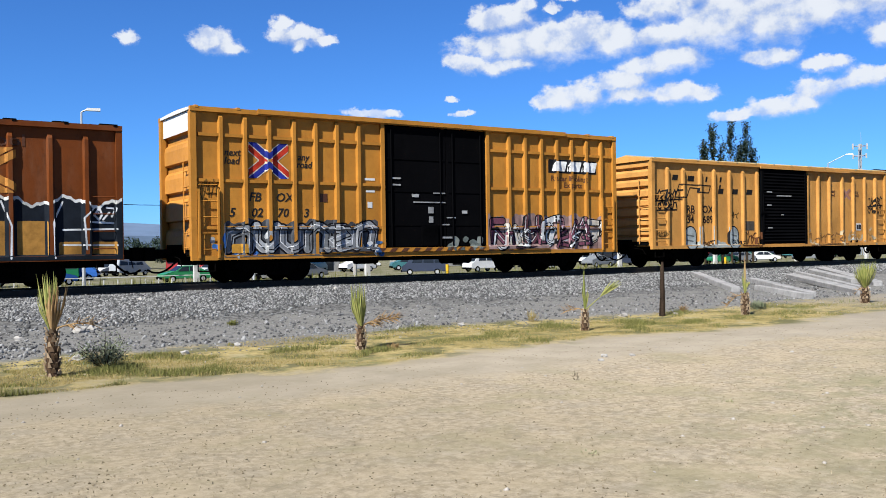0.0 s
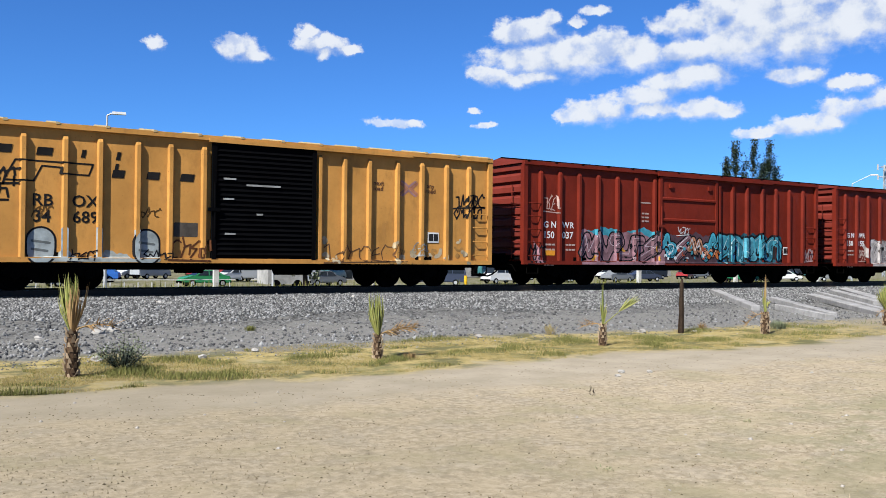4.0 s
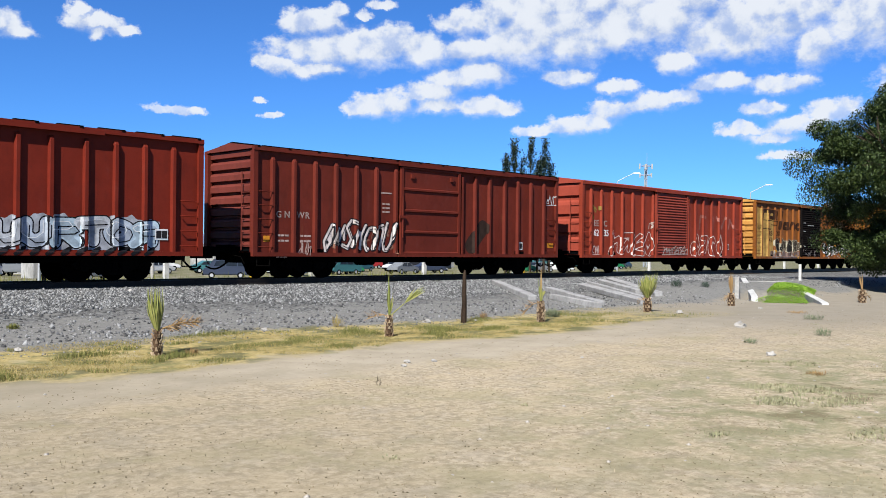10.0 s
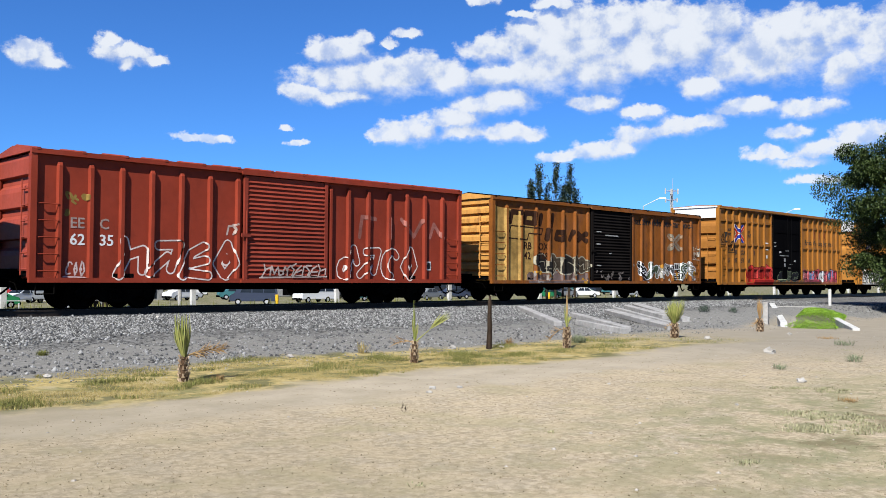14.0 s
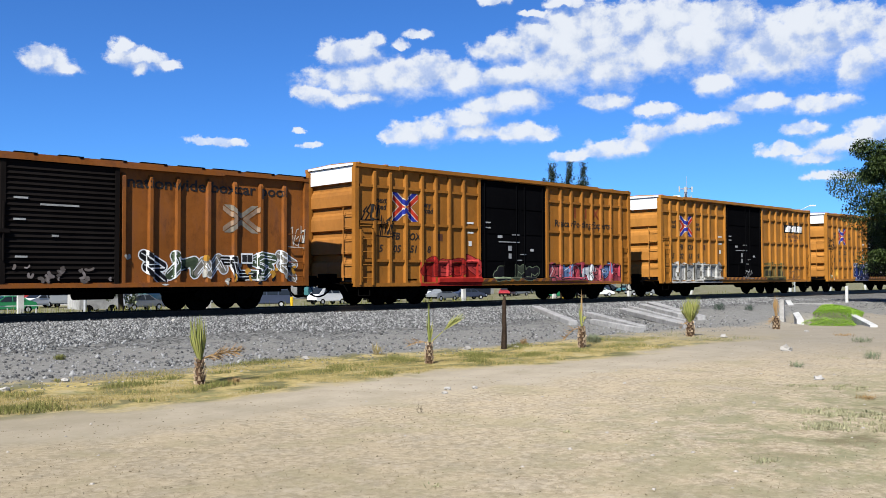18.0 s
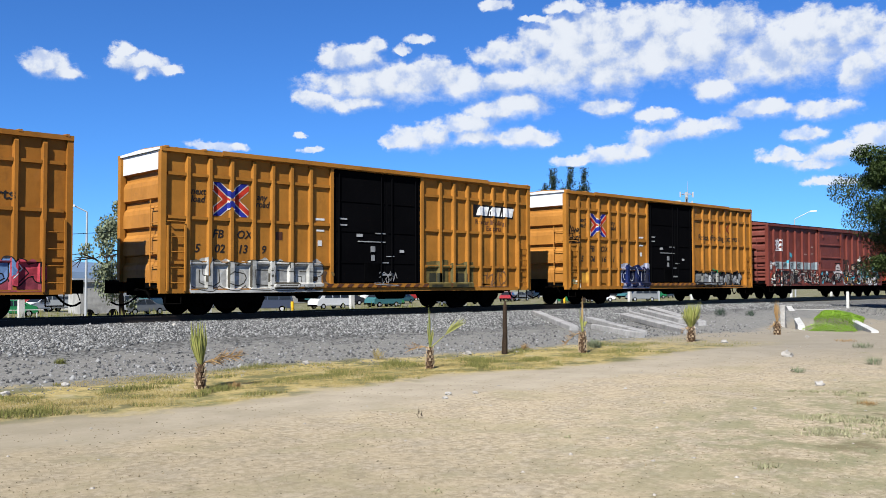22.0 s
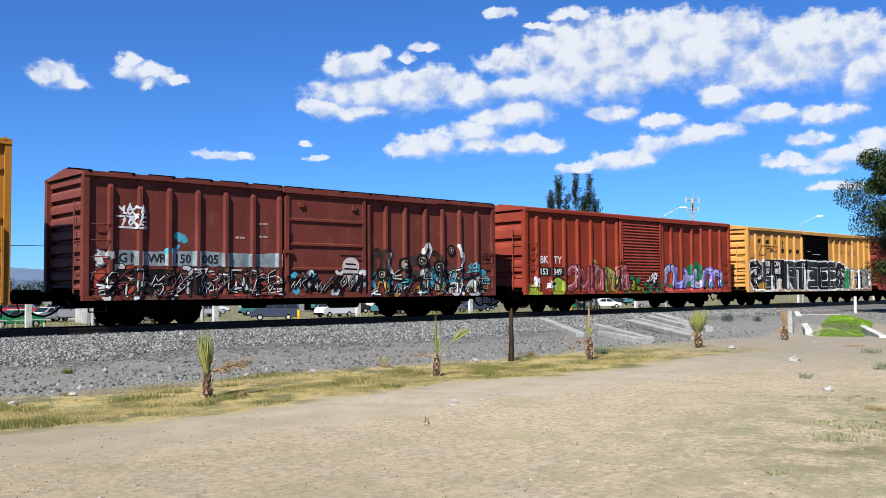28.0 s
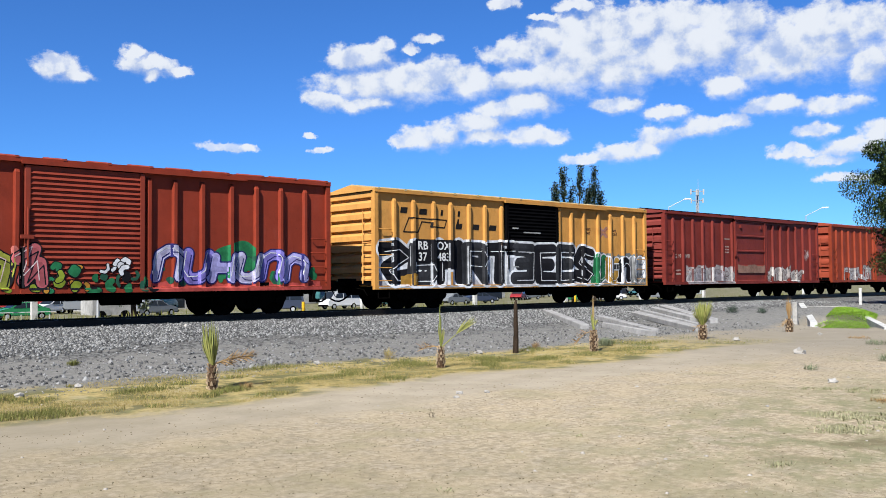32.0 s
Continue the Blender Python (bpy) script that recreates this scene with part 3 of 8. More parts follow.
def add_truck(car, x):
    truck = part("truck", TRUCK[3], SHADED_GRIME, car, "black cast steel truck")
    truck.location = (x, 0, 0)
    part("side_frame", TRUCK[0], SHADED_GRIME, truck)
    part("side_frame", TRUCK[4], SHADED_GRIME, truck)
    for dx in (-0.2, 0.0, 0.2):
        part("spring", TRUCK[1], SHADED_GRIME, truck).location = (dx, 0, 0)
    for dx in (-0.865, 0.865):
        part("bearing_cap", TRUCK[2], SHADED_GRIME, truck).location = (dx, 0, 0)
    for dx in (-0.865, 0.865):
        axle = part("wheelset", WHEEL_MESH, SHADED_GRIME, truck)
        axle.location = (dx, 0, WHEEL)
        WHEELSETS.append(axle)


def rungs(car, x0, x1, zs, mat, y, gap=0.07):
    """Ladder rungs that stand off the side, each a bent bar."""
    for z in zs:
        bm = tube(bmesh.new(), [(x0, y, z), (x0, y - gap, z), (x1, y - gap, z), (x1, y, z)], 0.016, 5)
        part("rung", bm, mat, car)


def boxcar(xl, kind, colour, label, door_colour=None, door_style="ribs", wear=0.4, seed=0, top=None, roof_dark=True,
           end_colour=None, white_cap=False, fade=None, brake_wheel=True, end_ribs=9, roof_colour=None):
    k = kind
    hi, lo = top or k["top"], k["sill"]
    car = thing("boxcar", pose(xl, TRACK_Y, RAIL_Z), label, "boxcar", "cars of the freight train")
    fade = fade or tuple(min(0.6, 0.03 + 1.1 * c) for c in colour)
    skin = paint("side_paint", colour, wear, seed, fade)
    # default end colour is lightened: sunlight on the ends is put into it
    lit_end_skin = paint("lit_end_paint", end_colour or tuple(min(0.75, 0.008 + 1.1 * c) for c in colour), wear * 0.7, seed + 0.5, fade)
    door_skin = paint("door_paint", door_colour, 0.0 if door_colour[0] < 0.02 else wear, seed + 0.3, fade if door_colour[0] > 0.02 else (0.008, 0.008, 0.008), 0.92 if door_colour[0] < 0.02 else 0.55) if door_colour else skin
    if door_colour and door_colour[0] < 0.02:
        matt(door_skin)
    roof_skin = plain("roof_steel", roof_colour, 0.6) if roof_colour else (BLACK if roof_dark else lit_end_skin)
    d0, d1 = k["door"]
    wall = SIDE + k["post"]
    # side sheets of both sides, floor and roof
    part("side_sheet", bmb(0.1, d0, wall, wall + 0.05, lo + 0.1, hi - 0.12), skin, car)
    part("side_sheet", bmb(d1, LONG - 0.1, wall, wall + 0.05, lo + 0.1, hi - 0.12), skin, car)
    part("side_sheet", bmb(0.1, LONG - 0.1, FAR - 0.15, FAR - 0.1, lo + 0.1, hi - 0.12), skin, car)
    part("floor_deck", bmb(0.1, LONG - 0.1, wall + 0.05, FAR - 0.15, lo + 0.16, lo + 0.3), BLACK, car)
    # top chord and side sill
    part("top_chord", bmb(0.0, LONG, SIDE - 0.02, SIDE + 0.12, hi - 0.13, hi), skin, car)
    part("side_sill", bmb(0.0, LONG, SIDE, SIDE + 0.14, lo, lo + 0.13), skin, car)
    part("top_chord", bmb(0.0, LONG, FAR - 0.12, FAR + 0.02, hi - 0.13, hi), skin, car)
    part("side_sill", bmb(0.0, LONG, FAR - 0.14, FAR, lo, lo + 0.13), skin, car)
    # posts with a flat face and sloped flanks
    tall = hi - lo - 0.26 - (0.03 if k is HIGH_CUBE else 0.16)
    for x in k["posts"]:
        bm, prev = bmesh.new(), None
        for z, u in ((lo + 0.13, 1.0), (lo + 0.13 + tall - 0.1, 1.0), (lo + 0.13 + tall - 0.03, 0.6), (lo + 0.13 + tall, 0.08)):
            ring = [bm.verts.new((x + d, wall - 0.001 - u * (wall - SIDE - q), z)) for d, q in ((-0.082, wall - SIDE), (-0.052, 0.008), (-0.046, 0.002), (0.046, 0.002), (0.052, 0.008), (0.062, wall - SIDE))]
            if prev:
                for m in range(5):
                    bm.faces.new((prev[m], prev[m + 1], ring[m + 1], ring[m]))
            prev = ring
        bm.faces.new(prev)
        part("side_post", bm, skin, car)
    for x in (0.0, LONG - 0.16):
        part("corner_post", bmb(x, x + 0.16, SIDE + 0.004, SIDE + 0.2, lo + 0.13, hi - 0.13), skin, car)
        part("corner_post", bmb(x, x + 0.16, FAR - 0.2, FAR - 0.004, lo + 0.13, hi - 0.13), skin, car)
    edges = [0.16] + [x for x in k["posts"] if x < d0] + [d0] + [d1] + [x for x in k["posts"] if x > d1] + [LONG - 0.16]
    for z in k["belts"]:
        for a, b in zip(edges, edges[1:]):
            if a == d0:
                continue
            part("belt_rail", bmb(a + 0.07, b - 0.07, SIDE + 0.035, wall + 0.002, z - 0.045, z + 0.045), skin, car)
    # roof with a low ridge and seams, stopping short of the end walls
    ridge = (SIDE + FAR) / 2
    bm = bmesh.new()
    slab(bm, [(0.1, SIDE + 0.02, hi), (0.1, ridge, hi + k["peak"]), (0.1, FAR - 0.02, hi), (0.1, FAR - 0.02, hi - 0.05), (0.1, SIDE + 0.02, hi - 0.05)], (LONG - 0.2, 0, 0))
    part("roof", bm, roof_skin, car)
    seams = 13
    for i in range(seams + 1):
        x = 0.17 + (LONG - 0.34) * i / seams
        bm = bmesh.new()
        slab(bm, [(x - 0.05, SIDE - 0.03, hi - 0.03), (x - 0.05, SIDE - 0.03, hi + 0.03), (x - 0.05, ridge, hi + k["peak"] + 0.035), (x - 0.05, FAR, hi + 0.03), (x - 0.05, FAR, hi - 0.03)], (0.1, 0, 0))
        part("roof_seam", bm, roof_skin, car)
    # ends with broad pressed ribs, set back between the corner posts
    for x, s in ((0.0, -1), (LONG, 1)):
        sheet = bmesh.new()
        face = x - s * 0.22
        pitch = (hi - lo - 0.1) / end_ribs
        zs = [lo + 0.1 + pitch * i for i in range(end_ribs + 1)]
        outline = [(face - s * 0.02, zs[0])]
        for z in zs[:-1]:
            outline += [(face, z + 0.01), (face, z + pitch * 0.2), (face + s * 0.115, z + pitch * 0.25), (face + s * 0.12, z + pitch * 0.72), (face + s * 0.09, z + pitch * 0.88), (face, z + pitch * 0.99)]
        outline += [(face - s * 0.02, zs[-1])]
        lo_v = [sheet.verts.new((px, SIDE + 0.15, pz)) for px, pz in outline]
        hi_v = [sheet.verts.new((px, FAR - 0.12, pz)) for px, pz in outline]
        for i in range(len(outline) - 1):
            sheet.faces.new((lo_v[i], lo_v[i + 1], hi_v[i + 1], hi_v[i]))
        sheet.faces.new(lo_v)
        sheet.faces.new(hi_v[::-1])
        end = part("end_wall", sheet, lit_end_skin, car)
        gable = bmesh.new()
        slab(gable, [(x - s * 0.095, SIDE + 0.02, hi - 0.07), (x - s * 0.095, SIDE + 0.02, hi - 0.005), (x - s * 0.095, ridge, hi + k["peak"] - 0.012), (x - s * 0.095, FAR - 0.03, hi - 0.005), (x - s * 0.095, FAR - 0.03, hi - 0.07)], (s * 0.075, 0, 0))
        part("gable", gable, WHITE if white_cap else lit_end_skin, car)
        if white_cap:
            part("white_band", bmb(min(face + s * 0.123, face + s * 0.14), max(face + s * 0.123, face + s * 0.14), SIDE + 0.16, FAR - 0.13, hi - 0.62, hi - 0.08), WHITE, car)
        # end ladder
        for z in [lo + 0.35 + 0.42 * i for i in range(6)]:
            bm = tube(bmesh.new(), [(face, -1.35, z), (face + s * 0.2, -1.35, z), (face + s * 0.2, -0.9, z), (face, -0.9, z)], 0.018, 5)
            part("rung", bm, lit_end_skin, car)
        bm = tube(bmesh.new(), [(face + s * 0.2, -0.9, lo + 0.2), (face + s * 0.2, -0.9, lo + 2.7)], 0.02, 5)
        part("ladder_rail", bm, lit_end_skin, car)
        part("end_platform", bmb(min(x, x + s * 0.3), max(x, x + s * 0.3), -0.75, 0.75, lo + 0.08, lo + 0.12), BLACK, car)
        # coupler, air hose and uncoupling rod
        reach = s * 0.85
        bm = box(bmesh.new(), min(x - s * 0.4, x + reach * 0.8), max(x - s * 0.4, x + reach * 0.8), -0.1, 0.1, 0.72, 0.98)
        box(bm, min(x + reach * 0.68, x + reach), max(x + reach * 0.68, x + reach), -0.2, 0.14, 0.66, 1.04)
        part("coupler", bm, SHADED_GRIME, car)
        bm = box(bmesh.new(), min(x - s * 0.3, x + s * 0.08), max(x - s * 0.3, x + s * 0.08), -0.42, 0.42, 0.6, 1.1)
        part("striker", bm, SHADED_GRIME, car)
        hose = [(x + s * (0.05 + 0.75 * u), -0.35 + 0.2 * u, 0.62 - 0.3 * math.sin(u * 2.4)) for u in (0, 0.2, 0.4, 0.6, 0.8, 1.0)]
        part("air_hose", tube(bmesh.new(), hose, 0.03, 6), BLACK, car)
        rod = [(x + s * 0.25, -0.1, 0.9), (x + s * 0.25, -0.6, 0.8), (x + s * 0.25, -1.3, 0.72), (x + s * 0.25, -1.5, 0.5)]
        part("uncoupling_rod", tube(bmesh.new(), rod, 0.015, 5), SHADED_GRIME, car)
        # stirrup step under the corner
        sx = x - s * 0.42
        step = [(sx - 0.24, SIDE + 0.06, lo + 0.02), (sx - 0.24, SIDE + 0.06, lo - 0.3), (sx + 0.24, SIDE + 0.06, lo - 0.3), (sx + 0.24, SIDE + 0.06, lo + 0.02)]
        part("stirrup_step", tube(bmesh.new(), step, 0.02, 5), SHADED_GRIME, car)
        # side ladder
        xa, xb = (0.22, 0.72) if s < 0 else (LONG - 0.72, LONG - 0.22)
        rungs(car, xa, xb, [lo + 0.3 + 0.44 * i for i in range(5 if s < 0 else 4)], skin, SIDE + 0.06)
    if brake_wheel:
        bm = bmesh.new()
        cx, cz = LONG + 0.12, lo + 1.25
        ring = [(cx, -0.75 + 0.24 * math.cos(a * math.tau / 16), cz + 0.24 * math.sin(a * math.tau / 16)) for a in range(17)]
        tube(bm, ring, 0.022, 5)
        for a in range(4):
            bar(bm, (cx, -0.75, cz), ring[a * 4], 0.014, 5)
        bar(bm, (LONG - 0.1, -0.75, cz), (cx, -0.75, cz), 0.025)
        part("brake_wheel", bm, BLACK, car)
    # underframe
    part("centre_sill", bmb(0.2, LONG - 0.2, -0.33, 0.33, 0.52, lo + 0.2), SHADED_GRIME, car)
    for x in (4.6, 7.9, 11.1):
        part("cross_bearer", bmb(x - 0.08, x + 0.08, -1.45, FAR - 0.1, lo - 0.06, lo + 0.15), SHADED_GRIME, car)
    part("brake_cylinder", bar(bmesh.new(), (6.1, 0.6, 0.6), (6.9, 0.6, 0.6), 0.19, 12), SHADED_GRIME, car)
    part("air_reservoir", bar(bmesh.new(), (8.6, -0.75, 0.58), (9.7, -0.75, 0.58), 0.2, 12), SHADED_GRIME, car)
    part("brake_pipe", tube(bmesh.new(), [(2.2, -1.2, 0.55), (6.0, -1.05, 0.6), (12.4, -1.05, 0.6), (13.4, -1.2, 0.55)], 0.02, 5), SHADED_GRIME, car)
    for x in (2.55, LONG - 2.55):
        part("body_bolster", bmb(x - 0.3, x + 0.3, -1.5, FAR - 0.1, 0.86, lo + 0.25), SHADED_GRIME, car)
        add_truck(car, x)
    # doors
    add_door(car, k, hi, lo, d0, d1, door_style, door_skin, skin, wall)
    return car, skin


def add_door(car, k, hi, lo, d0, d1, style, door_skin, skin, wall):
    if style == "plug":
        # two black plug leaves with locking bars, under a shallow track
        mid = (d0 + d1) / 2 + 0.35
        part("door_jamb", bmb(d0 - 0.12, d0, SIDE + 0.005, wall + 0.1, lo + 0.12, hi - 0.13), skin, car)
        part("door_jamb", bmb(d1, d1 + 0.12, SIDE + 0.005, wall + 0.1, lo + 0.12, hi - 0.13), skin, car)
        for a, b in ((d0 + 0.02, mid - 0.015), (mid + 0.015, d1 - 0.02)):
            leaf = part("door", bmb(a, b, wall - 0.03, wall + 0.02, lo + 0.3, hi - 0.16), door_skin, car, "black plug door")
            for x in (a + 0.22, b - 0.22):
                part("locking_bar", bar(bmesh.new(), (x, wall - 0.07, lo + 0.3), (x, wall - 0.07, hi - 0.25), 0.022, 6), door_skin, leaf)
            for z in (lo + 0.95, lo + 2.0, lo + 3.0):
                part("stiffener", bmb(a + 0.06, b - 0.06, wall - 0.05, wall - 0.031, z, z + 0.05), door_skin, leaf)
        part("door_track", bmb(d0 - 2.2, d1 + 2.6, SIDE - 0.05, SIDE + 0.01, lo + 0.14, lo + 0.27), skin, car)
        part("door_track", bmb(d0 - 4.1, d1 + 3.4, SIDE - 0.06, SIDE - 0.021, hi - 0.1, hi + 0.03), skin, car)
        stripes = [d0 - 1.6 + 0.42 * i for i in range(int((d1 - d0 + 3.4) / 0.42))]
        for x in stripes:
            bm = slab(bmesh.new(), [(x, SIDE - 0.052, lo + 0.15), (x + 0.2, SIDE - 0.052, lo + 0.15), (x + 0.32, SIDE - 0.052, lo + 0.26), (x + 0.12, SIDE - 0.052, lo + 0.26)], (0, -0.004, 0))
            part("hazard_stripe", bm, BROWN_INK, car)
    else:
        y = SIDE - 0.035
        leaf = part("door", bmb(d0, d1, y + 0.05, y + 0.1, lo + 0.1, hi - 0.2), door_skin, car, "sliding door")
        for x in (d0, d1 - 0.12):
            part("door_stile", bmb(x, x + 0.12, y, y + 0.052, lo + 0.1, hi - 0.2), door_skin, leaf)
        if style == "louvre":
            n = 22
            step = (hi - lo - 0.5) / n
            for i in range(n):
                z = lo + 0.2 + step * i
                bm = slab(bmesh.new(), [(d0 + 0.13, y + 0.055, z), (d0 + 0.13, y + 0.005, z + step * 0.25), (d0 + 0.13, y + 0.055, z + step * 0.95)], (d1 - d0 - 0.26, 0, 0))
                part("door_corrugation", bm, door_skin, leaf)
        else:
            n = 4
            step = (hi - lo - 0.36) / n
            for i in range(n + 1):
                z = lo + 0.12 + step * i
                bm = slab(bmesh.new(), [(d0 + 0.13, y + 0.055, z - 0.06), (d0 + 0.13, y - 0.0, z - 0.02), (d0 + 0.13, y - 0.0, z + 0.04), (d0 + 0.13, y + 0.055, z + 0.08)], (d1 - d0 - 0.26, 0, 0))
                part("door_rib", bm, door_skin, leaf)
            for x in (d0 + 0.5, d1 - 0.55):
                part("door_bracket", bmb(x, x + 0.16, y - 0.02, y + 0.06, hi - 0.6, hi - 0.44), door_skin, leaf)
        part("door_lock", tube(bmesh.new(), [(d0 + 0.06, y - 0.03, lo + 0.7), (d0 + 0.06, y - 0.03, lo + 2.2)], 0.025, 5), door_skin, leaf)
        part("door_handle", bmb(d0 - 0.12, d0 + 0.2, y - 0.06, y + 0.0, lo + 1.4, lo + 1.5), door_skin, leaf)
        part("door_track", bmb(d0 - 0.1, d1 + 3.2, SIDE - 0.06, SIDE - 0.003, lo + 0.0, lo + 0.1), door_skin if style != "louvre" else skin, car)
        part("door_track", bmb(d0 - 0.1, d1 + 3.2, SIDE - 0.075, SIDE - 0.021, hi - 0.18, hi - 0.08), skin, car)


# ---- sprayed pieces, laid over sheets, posts and doors ----
SPRAY = {}


def spray(colour):
    if colour not in SPRAY:
        SPRAY[colour] = plain("spray_paint", toned(colour, 1.3), 0.8, vary=0.5, scale=4.0, relief=0.05)
    return SPRAY[colour]


def face_y(k, style, x, z):
    """How far out the car's side stands at a place."""
    lo, d0, d1, wall = k["sill"], k["door"][0], k["door"][1], SIDE + k["post"]
    if style == "plug":
        if d0 - 2.2 < x < d1 + 2.6 and lo + 0.14 <= z <= lo + 0.27:
            return SIDE - 0.056
        if d0 < x < d1:
            return wall - 0.055
        if d0 - 0.12 < x <= d0 or d1 <= x < d1 + 0.12:
            return SIDE
    else:
        if d0 - 0.1 < x < d1 + 3.2 and lo <= z <= lo + 0.1:
            return SIDE - 0.062
        if d0 <= x <= d1:
            return SIDE - 0.036
    if z < lo + 0.13 or x < 0.16 or x > LONG - 0.16:
        return SIDE - 0.002
    y = wall
    for b in k["belts"]:
        if abs(z - b) < 0.0465:
            y = SIDE + 0.033
    for p in k["posts"]:
        d = abs(x - p)
        if d < 0.085:
            u = max((-0.05 - (x - p)) / 0.032, (x - p - 0.055) / 0.007, 0.0)
            if u < 1:
                y = min(y, SIDE + 0.006 + (wall - SIDE - 0.006) * u)
    return y


@functools.lru_cache(maxsize=None)
def paint_y(which, style, i, j):
    """How far out a film of paint stands, on a grid of one centimetre: over edges it follows the outer face."""
    k = KINDS[which]
    return min([face_y(k, style, (i + d) / 100, j / 100) for d in (-3, 0, 3)])


def drape(car, k, style, inside, x0, x1, mat, off, label="", name="graffiti", cell=0.045, z0=0.7, z1=4.4):
    """Lays a flat shape over the side as one welded sheet; inside(x, z) is above nought within the shape."""
    which, lo = KINDS.index(k), k["sill"] + 0.004
    z0 = max(z0, lo)
    xs, zs = np.arange(x0 - cell, x1 + 2 * cell, cell), np.arange(z0 - cell, z1 + 2 * cell, cell)
    gx, gz = np.meshgrid(xs, zs)
    f = np.minimum(inside(gx, gz), gz - lo)
    f[np.abs(f) < 1e-6] = 1e-6
    on = f > 0
    some = on[:-1, :-1] | on[1:, :-1] | on[:-1, 1:] | on[1:, 1:]
    verts, faces, spot = [], [], {}

    def vertex(key, x, z):
        if key not in spot:
            spot[key] = len(verts)
            verts.append((x, paint_y(which, style, round(x * 100), round(z * 100)) - off, z))
        return spot[key]

    for j, i in np.argwhere(some).tolist():
        loop = []
        corners = ((j, i), (j, i + 1), (j + 1, i + 1), (j + 1, i))
        for (ja, ia), (jb, ib) in zip(corners, corners[1:] + corners[:1]):
            fa, fb = f[ja, ia], f[jb, ib]
            if fa > 0:
                loop.append(vertex((ja, ia), xs[ia], zs[ja]))
            if (fa > 0) != (fb > 0):
                u = min(0.96, max(0.04, fa / (fa - fb)))
                loop.append(vertex(tuple(sorted(((ja, ia), (jb, ib)))), xs[ia] + (xs[ib] - xs[ia]) * u, zs[ja] + (zs[jb] - zs[ja]) * u))
        if len(loop) > 2:
            faces.append(loop)
    if not faces:
        return None
    me = bpy.data.meshes.new(name)
    me.from_pydata(verts, [], faces)
    me.materials.append(mat)
    return part(name, me, mat, car, label)


def reach(segments, x, z):
    """The distance of places from a bundle of segments."""
    best = None
    for (ax, az), (bx, bz) in segments:
        dx, dz = bx - ax, bz - az
        u = np.clip(((x - ax) * dx + (z - az) * dz) / max(1e-9, dx * dx + dz * dz), 0, 1)
        d = np.hypot(x - ax - u * dx, z - az - u * dz)
        best = d if best is None else np.minimum(best, d)
    return best


def runs(segments, r):
    """A bundle of thick round strokes."""
    return lambda x, z: r - reach(segments, x, z)


def rims(segments, r, t):
    """The outline alone of a bundle of thick strokes."""
    return lambda x, z: t - np.abs(reach(segments, x, z) - r)


def ring(cx, cz, rx, rz, n=10, a0=0.0, a1=math.tau):
    return [(cx + rx * math.cos(a0 + (a1 - a0) * i / n), cz + rz * math.sin(a0 + (a1 - a0) * i / n)) for i in range(n + 1)]


# abstract strokes in a unit box
FORMS = [
    [[(0.0, 0.25), (0.22, 0.9), (0.48, 0.25), (0.76, 1.0), (1.0, 0.45)]],
    [ring(0.55, 0.5, 0.42, 0.48, 9, 0.7, 4.9)],
    [[(0.0, 0.08), (0.62, 0.6)], [(0.25, 0.95), (0.98, 0.98), (0.8, 0.2)]],
    [[(0.5, 1.05), (0.14, 0.4), (0.5, 0.0), (0.86, 0.42), (0.5, 1.05)], [(0.5, 0.5), (0.5, 0.6)]],
    [[(0.85, 1.05), (0.2, 0.6), (0.72, 0.5), (0.15, -0.05)]],
    [[(-0.05, 0.9), (0.38, 0.92), (0.55, 0.12), (1.05, 0.1)]],
    [[(0.1, 0.05), (0.18, 0.78), (0.55, 0.95), (0.82, 0.55)], [(0.55, 0.95), (1.05, 1.1)], [(0.82, 0.55), (0.7, 0.0)]],
    [[(0.1, 0.0), (0.36, 0.6), (0.18, 1.05)], [(0.36, 0.6), (0.92, 0.78), (0.98, 0.15)]],
    [[(0.0, 0.0), (0.3, 0.72), (0.75, 0.95)], [(0.3, 0.38), (0.85, 0.5)], [(0.2, 0.08), (1.0, 0.0)]],
    [ring(0.3, 0.3, 0.25, 0.28, 8), [(0.5, 0.45), (0.75, 1.05), (1.0, 0.55)]],
    [[(0.0, 1.0), (0.3, 0.45), (0.6, 0.9), (0.62, 0.05), (1.0, 0.3)]],
]


# upright arches, stems, combs and bowls in a unit box
BLOCKS = [
    [[(0.1, 0.0), (0.1, 0.75), (0.35, 1.0), (0.65, 1.0), (0.9, 0.75), (0.9, 0.0)]],
    [[(0.1, 1.0), (0.1, 0.25), (0.35, 0.0), (0.65, 0.0), (0.9, 0.25), (0.9, 1.0)]],
    [[(0.95, 0.9), (0.4, 1.0), (0.1, 0.75), (0.85, 0.35), (0.6, 0.02), (0.05, 0.1)]],
    [[(0.0, 1.0), (1.0, 1.0)], [(0.5, 1.0), (0.5, 0.0)]],
    [[(0.9, 1.0), (0.15, 1.0), (0.15, 0.0), (0.9, 0.0)], [(0.15, 0.52), (0.75, 0.52)]],
    [[(0.12, 0.0), (0.12, 1.0), (0.75, 1.0), (0.92, 0.75), (0.75, 0.5), (0.12, 0.5)], [(0.5, 0.5), (0.95, 0.0)]],
    [[(0.1, 0.0), (0.1, 1.0)], [(0.9, 0.0), (0.9, 1.0)], [(0.1, 0.5), (0.9, 0.5)]],
    [ring(0.5, 0.5, 0.42, 0.5, 10)],
]


